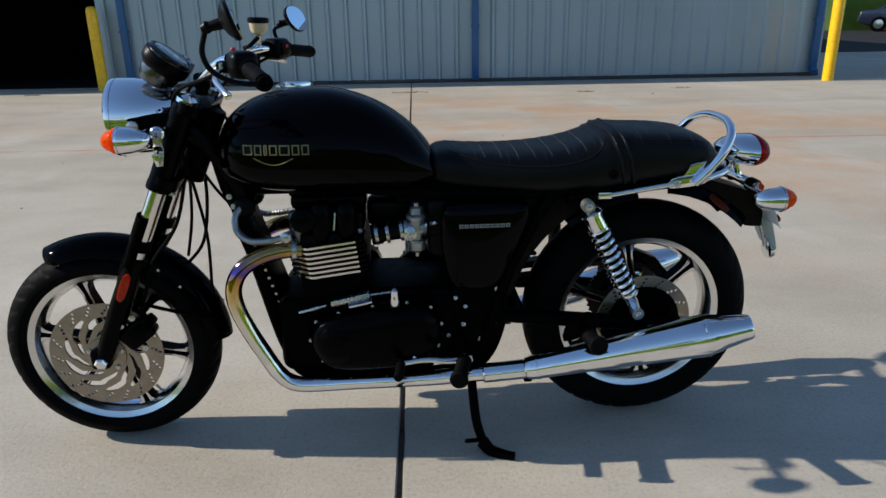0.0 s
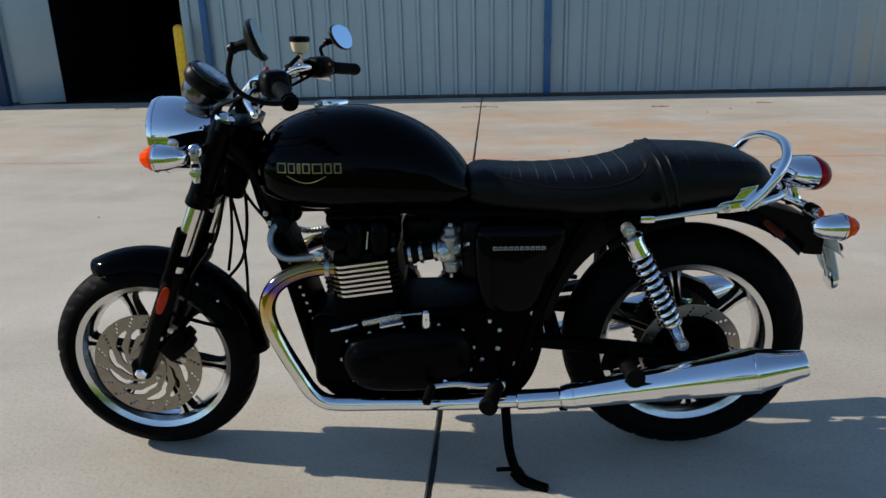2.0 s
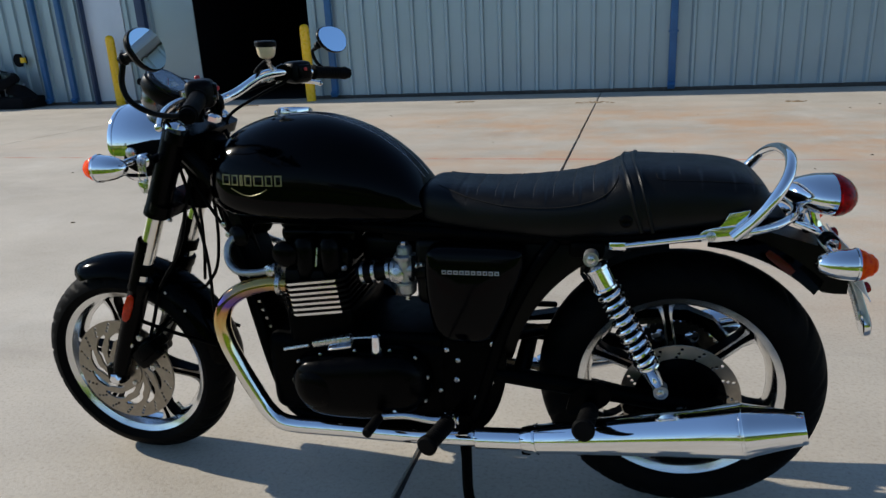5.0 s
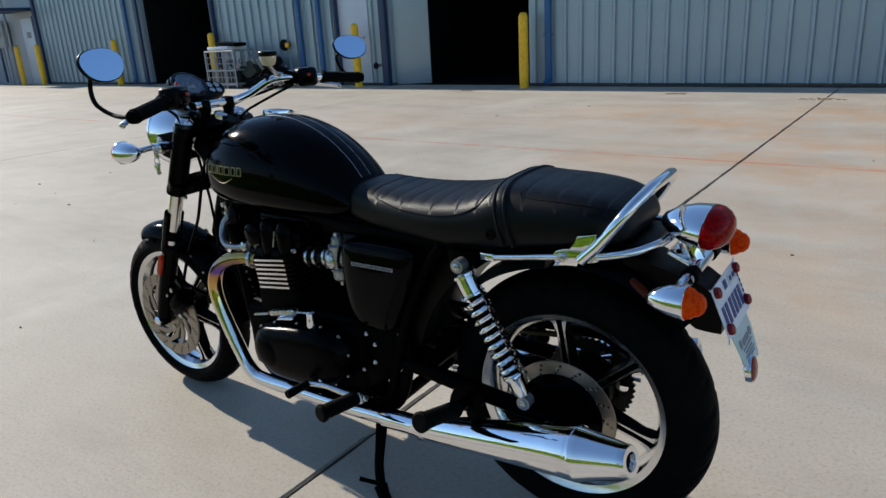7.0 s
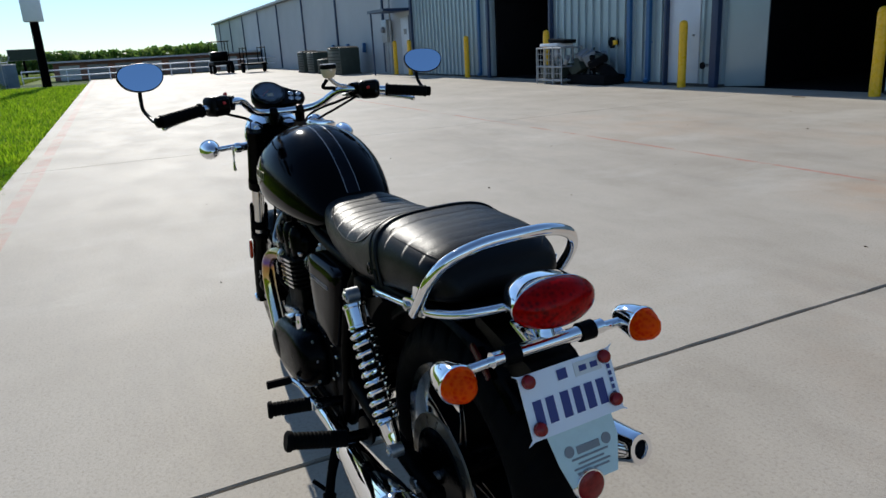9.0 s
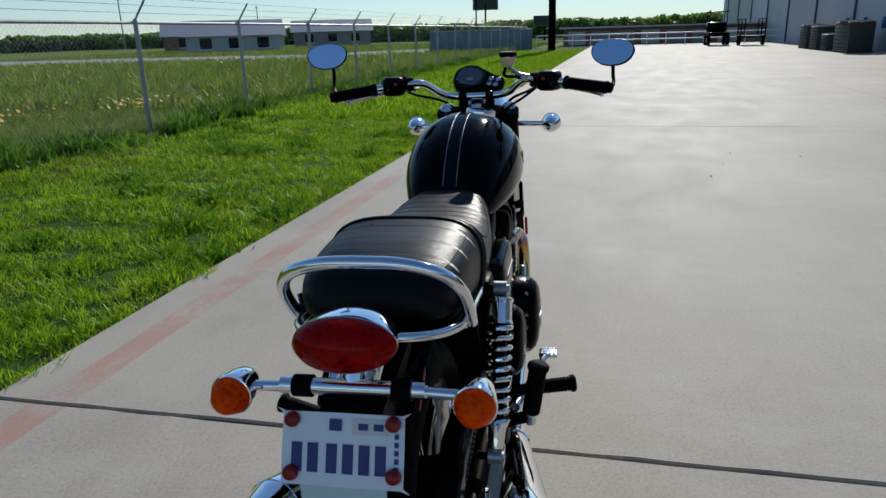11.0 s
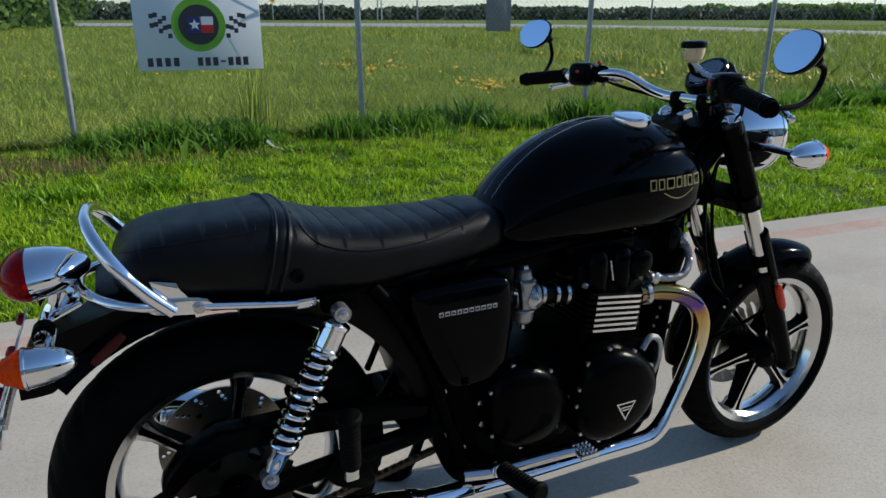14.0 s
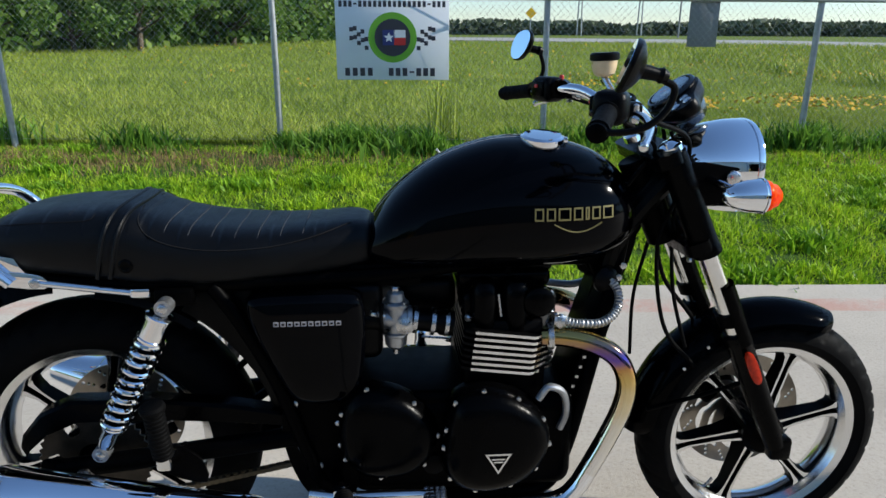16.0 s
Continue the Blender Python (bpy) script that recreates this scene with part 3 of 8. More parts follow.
def lawn_near(r, n):
    x = r.uniform(-9.5, 5.0, n)
    y = EDGE - 0.01 - 4.1 * r.rand(n) ** 1.15
    y += np.where(y > EDGE - 0.12, 0.07 * np.sin(x * 9.0) * np.sin(x * 2.3) , 0)
    keep = ~((np.hypot((x - 2.2) / 1.8, (y + 4.9) / 0.7) < 1) & (r.rand(n) < 0.75))
    keep &= ~((np.hypot((x + 0.1) / 1.2, (y + 5.1) / 0.35) < 1) & (r.rand(n) < 0.6))
    x, y = x[keep], y[keep]
    k = np.array([0.74 + 0.62 * noise.noise(Vector((px * 3.4, py * 3.4, 1.0))) + 0.45 * noise.noise(Vector((px * 9, py * 9, 2.0))) for px, py in zip(x, y)])
    ok = r.rand(len(x)) < np.clip(k * 1.6, 0.22, 1)
    return x[ok], y[ok], np.clip(k[ok], 0.25, 1.6)


def lawn_far(r, n):
    x = -9 - 33 * r.rand(n) ** 1.4
    y = EDGE - 0.02 - 4.2 * r.rand(n)
    return x, y, 1.0 + 0.5 * r.rand(n)


ROAD_NEAR = [(260, -64), (60, -62), (-5, -59), (-22, -51), (-32, -42), (-37, -28), (-38, -18.0), (-46, -10.9), (-56, -6.6)]
ROAD_FAR = [(260, -76), (60, -74), (-8, -74), (-32, -66), (-45, -50), (-47, -34), (-46, -22.0), (-57, -13.2), (-67, -8.0)]


def off_road(x, y):
    """True where a point lies clear of the road."""
    ring = ROAD_NEAR + ROAD_FAR[::-1]
    inside = np.zeros(len(x), bool)
    for (x0, y0), (x1, y1) in zip(ring, ring[1:] + ring[:1]):
        hit = ((y0 > y) != (y1 > y)) & (x < (x1 - x0) * (y - y0) / (y1 - y0 + 1e-9) + x0)
        inside ^= hit
    return ~inside


def meadow_place(r, n):
    d = 0.1 + 44 * r.rand(n) ** 1.9
    y = -5.95 - d
    x = r.uniform(-1, 1, n) * (9 + d * 1.1) - 3 - d * 0.35
    ok = off_road(x, y)
    x, y, d = x[ok], y[ok], d[ok]
    return x, y, (0.7 + 0.6 * r.rand(len(x))) * (1 + d * 0.035)


def weed_place(r, n):
    x = r.uniform(-26, 8, n)
    y = -5.72 + 0.30 * r.randn(n)
    keep = np.array([noise.noise(Vector((px * 0.8, 1.7, 0))) for px in x]) > -0.15
    v = np.array([0.6 + 1.2 * max(0, noise.noise(Vector((px * 0.8, 1.7, 0)))) for px in x])
    return x[keep], y[keep], v[keep]


def dry_place(r, n):
    x = np.where(r.rand(n) < 0.6, 2.1 + 1.2 * r.randn(n), r.uniform(-6, 5, n))
    y = -5.0 + 0.32 * r.randn(n)
    return x, y, 0.6 + 0.7 * r.rand(n)


sheet("lawn_soil", -52, 40, -5.9, EDGE - 0.005, -0.035, M["thatch"], "green thatch under the mown lawn", cuts=1)
blades("lawn", 230000, lawn_near, 0.072, 0.0088, M["grass"], "bright green mown lawn beside the concrete", 1.3, 1)
blades("lawn", 40000, lawn_far, 0.09, 0.024, M["grass"], "bright green mown lawn running along the drive", 0.9, 2)
blades("meadow", 260000, meadow_place, 0.095, 0.0085, M["tall"], "tall rough meadow grass behind the fence", 1.7, 3)


def meadow_west(r, n):
    x = -10 - 75 * r.rand(n) ** 1.3
    y = -5.95 - 40 * r.rand(n) ** 1.8
    ok = off_road(x, y)
    x, y = x[ok], y[ok]
    return x, y, 0.7 + 0.6 * r.rand(len(x))


blades("meadow", 60000, meadow_west, 0.26, 0.040, M["tall"], "rough meadow grass along the far fence", 1.3, 13)
blades("weeds", 16000, weed_place, 0.17, 0.028, M["weeds"], "dark leafy weeds along the fence line", 1.1, 4, leaf=True)
blades("dry_grass", 5500, dry_place, 0.085, 0.006, M["dry"], "dry brown grass under the fence", 1.1, 5)
def tuft_place(r, n):
    """Broad-leaved tufts scattered over the lawn, thicker in some stretches."""
    c = np.stack([r.uniform(-9.5, 4.5, 260), EDGE - 0.15 - 3.8 * r.rand(260)], 1)
    c = c[np.array([noise.noise(Vector((x * 0.7, y * 0.7, 5.0))) for x, y in c]) > 0.02]
    i = r.randint(0, len(c), n)
    size = 0.5 + 0.8 * r.rand(len(c))
    return c[i, 0] + 0.075 * size[i] * r.randn(n), c[i, 1] + 0.06 * size[i] * r.randn(n), size[i]


blades("lawn_tufts", 26000, tuft_place, 0.075, 0.016, M["clover"], "darker broad-leaved tufts in the lawn", 1.1, 15, leaf=True)


def fence_tuft_place(r, n):
    c = np.array([r.uniform(-30, 7, 90), -5.70 + 0.18 * r.randn(90)]).T
    i = r.randint(0, len(c), n)
    size = 0.6 + 0.9 * r.rand(len(c))
    return c[i, 0] + 0.12 * size[i] * r.randn(n), c[i, 1] + 0.08 * size[i] * r.randn(n), size[i]


blades("weeds", 14000, fence_tuft_place, 0.20, 0.020, M["weeds"], "dark leafy weeds along the fence line", 0.9, 16, leaf=True)
# reeds standing behind the sign
def reed_place(r, n):
    return -0.86 + 0.07 * r.randn(n), -6.1 + 0.06 * r.randn(n), 0.6 + 0.6 * r.rand(n)
blades("reeds", 60, reed_place, 0.75, 0.016, M["tall"], "tall pale reeds behind the fence", 0.25, 8)


def flowers(name, count, drifts, size, seed):
    """Small five-petalled flowers standing in loose drifts."""
    r = np.random.RandomState(seed)
    b = bmesh.new()
    for k in range(count):
        cx, cy, wx, wy = drifts[r.randint(len(drifts))]
        x, y = cx + wx * r.randn(), min(cy + wy * r.randn(), -6.2)
        if noise.noise(Vector((x * 1.1, y * 1.1, 7))) < -0.05:
            continue
        z, q = 0.13 + 0.14 * r.rand(), size * (0.6 + 0.8 * r.rand())
        tilt = 0.5 * r.randn()
        c = b.verts.new((x, y, z + q * 0.25))
        ring = [b.verts.new((x + q * math.cos(t), y + q * math.sin(t), z + q * tilt * math.sin(t))) for t in np.arange(5) * 2 * math.pi / 5 + r.rand()]
        for i in range(5):
            b.faces.new((c, ring[i], ring[(i + 1) % 5]))
    return solid(name, b, M["flower"], "scattered yellow wild flowers in the meadow", "flowers", kind="stuff", m=SITE)


flowers("wild_flowers", 1100, [(-5.3, -8.2, 0.35, 0.30), (-6.4, -8.2, 0.45, 0.25), (-4.5, -7.8, 0.30, 0.25), (-7.6, -7.9, 0.5, 0.3), (-4.2, -11.3, 0.5, 0.35), (-9.4, -7.6, 0.6, 0.4)], 0.023, 11)
flowers("wild_flowers", 1100, [(-9.6, -13.6, 1.4, 0.8), (-11.6, -20, 2.0, 1.4), (-13.4, -27, 3.0, 2.0), (-7.0, -17, 1.6, 0.8), (-4, -12, 3.0, 1.5), (1, -16, 4.0, 3.0)], 0.020, 12)
flowers("wild_flowers", 1300, [(-18, -36, 9, 4), (-28, -22, 6, 6), (-2, -30, 9, 6)], 0.030, 14)
# a scrap of paper on the lawn
b = loft([[(0, 0, 0.02), (0.05, 0.02, 0.03), (0.10, 0.0, 0.05), (0.14, 0.03, 0.09)], [(0.01, 0.05, 0.03), (0.06, 0.07, 0.04), (0.10, 0.06, 0.08), (0.13, 0.08, 0.12)], [(0.0, 0.09, 0.02), (0.05, 0.10, 0.05), (0.09, 0.10, 0.06), (0.12, 0.11, 0.10)]], caps=False, around=False)
bmesh.ops.solidify(b, geom=b.faces[:], thickness=0.002)
solid("paper_scrap", b, M["signwhite"], "crumpled white paper scrap on the lawn", "litter", m=SITE @ pose(-0.92, -4.92, 0.0))

# ================= chain-link fence =================
FY, FH = -5.75, 1.40
fence = thing("fence", "galvanised chain-link fence with barbed wire arms", "fence", m=SITE)
b = rod((0, 0, -0.3), (0, 0, FH + 0.02), 0.030, seg=14)
lathe([(0.032, 0), (0.034, 0.02), (0.02, 0.05), (0, 0.055)], (0, 0, FH), (0, 0, 1), 14, bm=b)
POST = finish(b, "post", M["galv"])
ARM = finish(tube([(0, 0, FH + 0.03), (0, 0.10, FH + 0.17), (0, 0.20, FH + 0.31)], 0.014, 8, 2), "arm", M["galv"])
r = random.Random(5)
for k in range(-3, 19):
    x = 0.765 - 2.64 * k
    m = pose(x, FY, 0, r.uniform(-1.6, 1.6), r.uniform(-1.2, 1.2), 0)
    p = part("post", POST, None, fence, m=m)
    part("barb_arm", ARM, None, fence, m=m)
xa, xb = 0.765 + 2.64 * 3, 0.765 - 2.64 * 18
part("top_rail", rod((xa, FY, FH), (xb, FY, FH), 0.021, seg=10), M["galv"], fence)
part("bottom_wire", rod((xa, FY, 0.05), (xb, FY, 0.05), 0.0016, seg=6), M["galv"], fence)
for i in range(3):
    part("barbed_wire", rod((xa, FY + 0.06 + 0.065 * i, FH + 0.12 + 0.09 * i), (xb, FY + 0.06 + 0.065 * i, FH + 0.12 + 0.09 * i), 0.0030, seg=5), M["galv"], fence)
pitch = 0.062
V, Fc = [], []
def wire(p, q, rad=0.0011):
    p, q = Vector(p), Vector(q)
    d = (q - p).normalized()
    u = d.orthogonal().normalized() * rad
    w = d.cross(u)
    n = len(V)
    for c in (p, q):
        for t in range(3):
            a = 2 * math.pi * t / 3
            V.append(tuple(c + u * math.cos(a) + w * math.sin(a)))
    for t in range(3):
        Fc.append((n + t, n + (t + 1) % 3, n + 3 + (t + 1) % 3, n + 3 + t))
z0, z1 = 0.05, FH
x = xb
while x < xa:
    for sgn in (1, -1):
        x1 = x + sgn * (z1 - z0) * 0.95
        wire((x, FY + 0.024 + 0.0015 * sgn, z0), (min(max(x1, xb), xa), FY + 0.024 + 0.0015 * sgn, z0 + (min(max(x1, xb), xa) - x) / (sgn * 0.95)))
    x += pitch if x > -8 else pitch * 2
me = bpy.data.meshes.new("wire_mesh")
me.from_pydata(V, [], Fc)
me.materials.append(M["galv"])
wm = part("wire_mesh", me, None, fence, "diamond chain-link wire")
tagged(wm, kind="stuff")

# sign board on the fence: plain shapes stand for its lettering and emblem
sb = thing("sign_board", "white sign board with round green emblem hung on the fence", "sign", m=SITE @ pose(-0.375, FY + 0.050, 0.64))
part("panel", box(0, 0, 0.385, 1.085, 0.012, 0.77, 0.003), M["signwhite"], sb)
def stamp(name, prof, x, z, material, label=""):
    return part(name, lathe(prof, (x, 0.006, z), (0, 1, 0), 48), material, sb, label)
stamp("emblem_ring", [(0.232, 0), (0.232, 0.0022), (0, 0.0022)], 0, 0.395, M["printgreen"], "green emblem ring")
stamp("emblem_disc", [(0.172, 0), (0.172, 0.004), (0, 0.004)], 0, 0.395, M["ink"])
part("emblem_field", box(0.035, 0.0105, 0.395, 0.12, 0.002, 0.14), M["printblue"], sb)
part("emblem_field", box(-0.07, 0.0105, 0.43, 0.11, 0.002, 0.07), M["signwhite"], sb)
part("emblem_field", box(-0.07, 0.0105, 0.36, 0.11, 0.002, 0.07), M["printred"], sb)
star = []
for k in range(10):
    t = math.pi / 2 + math.pi * k / 5
    star.append(((0.05 if k % 2 == 0 else 0.022) * math.cos(t) + 0.035, (0.05 if k % 2 == 0 else 0.022) * math.sin(t) + 0.395))
part("emblem_star", plate(star, 0.0115, 0.0130, 0), M["signwhite"], sb)
for s in (-1, 1):
    for i in range(5):
        for j in range(4):
            if (i + j) % 2 == 0:
                part("emblem_check", box(s * (0.250 + 0.036 * i), 0.0075, 0.300 + 0.040 * j + 0.022 * i + 0.008 * math.sin(1.6 * i), 0.036, 0.002, 0.040), M["ink"], sb)
for i in range(13):
    if i in (4, 5):
        continue
    part("text_bar", box(0.44 - 0.073 * i if i < 4 else 0.40 - 0.067 * i + 0.02, 0.0075, 0.075, 0.046, 0.002, 0.075 if i != 9 else 0.016), M["ink"], sb)
for i in range(22):
    part("text_bar", box(0.49 - 0.0467 * i, 0.0075, 0.700, 0.030, 0.002, 0.055 if i not in (3, 18) else 0.016), M["ink"], sb)
# the grey back of another board farther along
gs = thing("small_board", "grey back of a small board tied to the fence", "sign", m=SITE @ pose(-3.40, FY - 0.03, 0.96))
part("panel", box(0, 0, 0.30, 0.29, 0.010, 0.60, 0.003), M["signback"], gs)
part("clip", box(0, 0.012, 0.58, 0.05, 0.02, 0.02), M["galv"], gs)

# ================= metal building =================
WY, EAVE = 10.40, 3.95
BLD = SITE @ pose(0.5, -1.2, 0) @ Matrix.Diagonal((0.982, 0.982, 1, 1)) @ pose(-0.5, 1.2, 0)


def ribbed(x0, x1, z0, z1, name, phase=0.0):
    """Profiled wall sheet: a flat pan with a raised trapezoid rib every 0.305 m."""
    pts = [(x0, 0.0)]
    k = math.floor((x0 - phase) / 0.305)
    while True:
        c = phase + k * 0.305
        for dx, dy in ((-0.052, 0), (-0.018, -0.048), (0.020, -0.048), (0.028, 0), (0.034, 0.006), (0.040, 0)):
            if x0 + 0.005 < c + dx < x1 - 0.005:
                pts.append((c + dx, dy))
        k += 1
        if c > x1:
            break
    pts.append((x1, 0.0))
    b = bmesh.new()
    lo = [b.verts.new((x, WY + y, z0)) for x, y in pts]
    hi = [b.verts.new((x, WY + y, z1)) for x, y in pts]
    for i in range(len(pts) - 1):
        b.faces.new((lo[i], lo[i + 1], hi[i + 1], hi[i]))
    bl = [b.verts.new((x0, WY + 0.12, z0)), b.verts.new((x1, WY + 0.12, z0)), b.verts.new((x1, WY + 0.12, z1)), b.verts.new((x0, WY + 0.12, z1))]
    b.faces.new(bl)
    b.faces.new((lo[0], hi[0], bl[3], bl[0]))
    b.faces.new((lo[-1], bl[1], bl[2], hi[-1]))
    return solid(name, b, M["wall"], "grey ribbed metal wall sheeting in shade", "wall", kind="structure", m=BLD, angle=20)


DOORH = 3.3
ribbed(-6.12, 6.00, 0.06, EAVE, "wall_north", 0.12)
ribbed(-15.45, -11.95, 0.06, EAVE, "wall_north", 0.12)
ribbed(-25.0, -18.75, 0.06, EAVE, "wall_north", 0.12)
ribbed(-10.05, -9.45, 0.06, EAVE, "wall_north", 0.12)
ribbed(-11.95, -11.05, 0.06, EAVE, "wall_north", 0.12)
ribbed(-8.95 - 0.5, -6.12, DOORH, EAVE, "wall_north", 0.12)
ribbed(-18.75, -15.45, DOORH, EAVE, "wall_north", 0.12)
ribbed(-11.05, -10.05, 2.30, EAVE, "wall_north", 0.12)
b = None
for x0, x1 in ((-6.12, 6.0), (-15.45, -9.45), (-25.0, -18.75)):
    b = box((x0 + x1) / 2, WY + 0.045, 0.03, x1 - x0, 0.13, 0.06, 0.008, bm=b)
solid("baseboard", b, M["joint"], "dark concrete kerb under the wall sheeting", "plinth", kind="structure", m=BLD)
# closing walls, floor and roof of the workshop; inner faces near-black in place of shade
b = box(6.0, WY + 8, EAVE / 2, 0.12, 15.7, EAVE)
solid("wall_east", b, M["wall"], "grey metal end wall of the workshop", "wall", kind="structure", m=BLD)
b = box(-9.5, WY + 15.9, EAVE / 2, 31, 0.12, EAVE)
solid("wall_south", b, M["dark"], "back wall of the workshop, coloured near-black for shade", "wall", kind="structure", m=BLD)
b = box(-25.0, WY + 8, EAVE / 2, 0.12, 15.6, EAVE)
solid("wall_west", b, M["dark"], "inner end wall of the workshop, coloured near-black for shade", "wall", kind="structure", m=BLD)
b = box(-9.5, WY + 7.8, EAVE + 0.10, 31.2, 16.4, 0.14, 0.02)
solid("roof", b, M["roofm"], "flat grey metal roof", "roof", kind="structure", m=BLD)
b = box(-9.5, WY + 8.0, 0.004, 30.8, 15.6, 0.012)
solid("floor", b, M["dark"], "workshop floor, coloured near-black for shade", "floor", kind="structure", m=BLD)
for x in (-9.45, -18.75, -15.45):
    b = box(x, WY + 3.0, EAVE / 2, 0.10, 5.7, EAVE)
    solid("wall_inner", b, M["dark"], "partition inside the workshop, coloured near-black for shade", "wall", kind="structure", m=BLD)


def downpipe(x, name="downpipe"):
    d = thing(name, "blue painted downpipe on the metal wall", "downpipe", "downpipes", m=BLD)
    part("pipe", box(x, WY - 0.085, EAVE / 2 + 0.06, 0.115, 0.085, EAVE - 0.16, 0.012), M["trimblue"], d)
    part("shoe", box(0, 0, 0, 0.115, 0.14, 0.085, 0.012, m=Matrix.Translation((x, WY - 0.11, 0.11)) @ pose(0, 0, 0, 28, 0, 0)), M["trimblue"], d)
    for z in (0.9, 2.4, 3.6):
        part("strap", box(x, WY - 0.082, z, 0.15, 0.098, 0.03, 0.004), M["trimblue"], d)


for x in (0.12, -5.68, 5.85, -12.15, -11.50, -19.45):
    downpipe(x)
for x, w in ((-9.60, 0.17), (-18.87, 0.14), (-15.40, 0.10), (-10.98, 0.06), (-25.05, 0.16)):
    b = box(x, WY - 0.03, EAVE / 2, w, 0.16, EAVE, 0.006)
    solid("trim", b, M["navy"], "dark blue door trim on the metal wall", "trim", kind="structure", m=BLD)
# white door leaf folded back inside the big opening, and the closed service door
d = thing("door_1", "tall grey door leaf standing open into the workshop", "door", m=BLD)
part("leaf", box(0.41, 0, 1.66, 0.80, 0.05, 3.28, 0.006, m=pose(-9.50, WY + 0.10, 0, 0, 0, 22)), M["wall"], d)
d = thing("door_2", "closed white metal service door with blue frame", "door", m=BLD)
part("leaf", box(-10.55, WY + 0.02, 1.15, 0.94, 0.05, 2.26, 0.006), M["white"], d)
part("handle", rod((-10.20, WY - 0.03, 1.0), (-10.20, WY - 0.07, 1.0), 0.02), M["galv"], d)
d = thing("door_3", "white metal door under a blue canopy frame", "door", m=BLD)
part("leaf", box(-25.85, WY + 0.02, 1.08, 0.95, 0.05, 2.14, 0.006), M["white"], d)
part("notice", box(-25.85, WY - 0.012, 1.62, 0.30, 0.01, 0.20), M["signback"], d)
part("frame", box(-25.30, WY - 0.02, 1.10, 0.10, 0.10, 2.20), M["navy"], d)
part("canopy", box(-26.2, WY - 0.55, 2.42, 1.9, 1.1, 0.10), M["navy"], d)
part("canopy_post", rod((-27.0, WY - 1.0, 0), (-27.0, WY - 1.0, 2.4), 0.035), M["navy"], d)

# long lower wing beyond: flat panels with dark seams
b = box(-52.5, WY + 6.06, EAVE / 2 + 0.1, 54.8, 12.0, EAVE + 0.2)
solid("wall_wing", b, M["wall_far"], "long pale grey panelled wing of the building", "wall", kind="structure", m=BLD)
b = box(-52.5, WY + 6.0, EAVE + 0.28, 55.2, 12.5, 0.14)
solid("roof_wing", b, M["roofm"], "low metal roof of the wing", "roof", kind="structure", m=BLD)
for i in range(8):
    b = box(-28.4 - 6.85 * i, WY + 0.02, EAVE / 2 + 0.1, 0.16, 0.08, EAVE + 0.1, 0.01)
    solid("trim", b, M["navy"], "dark seam post on the panelled wing", "trim", kind="structure", m=BLD)
for i in range(3):
    b = box(-31.0 - 2.5 * i, WY - 0.04, 1.1, 0.22, 0.14, 0.42, 0.02)
    solid("meter_box", b, M["trimblue"], "small blue meter box on the wall", "meter box", "meter boxes", m=BLD)


def bollard_mesh():
    return finish(lathe([(0.083, -0.2), (0.083, 1.20), (0.080, 1.235), (0.066, 1.27), (0.040, 1.293), (0, 1.30)], (0, 0, 0), (0, 0, 1), 28), "bollard", M["yellow"])


BOL = bollard_mesh()
for x, y in ((-5.93, 9.86), (-10.05, 9.92), (-15.05, 9.95), (-19.7, 9.95), (-24.4, 9.9), (-25.9, 9.9), (5.62, 9.35)):
    ob = tagged(new("bollard", BOL), "yellow painted steel bollard beside the wall", "bollard", "yellow bollards")
    ob.matrix_basis = SITE @ pose(x, y, 0, 0, 0, x * 40)

# wire crate with salvage by the second opening
rk = thing("wire_crate", "grey wire cage crate with white boards on top", "crate", m=BLD @ pose(-14.15, 9.75, 0))
for z in (0.10, 0.42, 0.86):
    for y in (-0.30, 0.30):
        part("bar", rod((-0.55, y, z), (0.55, y, z), 0.018, seg=8), M["galv"], rk)
    for x in (-0.55, 0.55):
        part("bar", rod((x, -0.30, z), (x, 0.30, z), 0.018, seg=8), M["galv"], rk)
for x in (-0.55, -0.18, 0.18, 0.55):
    for y in (-0.30, 0.30):
        part("upright", rod((x, y, 0), (x, y, 0.88), 0.018, seg=8), M["galv"], rk)
for z in (0.26, 0.58, 0.72):
    part("wire", rod((-0.55, -0.30, z), (0.55, -0.30, z), 0.008, seg=6), M["galv"], rk)
for k in range(9):
    x = -0.48 + 0.12 * k
    part("wire", rod((x, -0.302, 0.10), (x, -0.302, 0.86), 0.006, seg=6), M["galv"], rk)
for k in range(7):
    c = (-0.42 + 0.14 * k, -0.05 + 0.10 * (k % 3), 0.22 + 0.17 * (k % 4))
    part("salvage", box(0, 0, 0, 0.22, 0.18, 0.10, 0.03, m=Matrix.Translation(c) @ pose(0, 0, 0, 20 * k, 35 * k, 50 * k)), M["galv"] if k % 3 == 0 else M["acgreen"], rk)
part("base", box(0, 0, 0.10, 1.1, 0.6, 0.04), M["galv"], rk)
part("board_stack", box(-0.10, 0, 0.93, 0.78, 0.5, 0.07, 0.01), M["signwhite"], rk)
part("dark_board", box(0.05, 0, 1.02, 0.6, 0.4, 0.08, 0.01, m=pose(0, 0, 0, 0, 4, 8)), M["plastic"], rk)
part("content", box(-0.1, 0, 0.28, 0.8, 0.45, 0.30, 0.06), M["acgreen"], rk)
hp = thing("scrap_heap", "dark heap of scrap frames leaning on the wall", "scrap", m=BLD @ pose(-13.1, 10.0, 0))
r = random.Random(9)
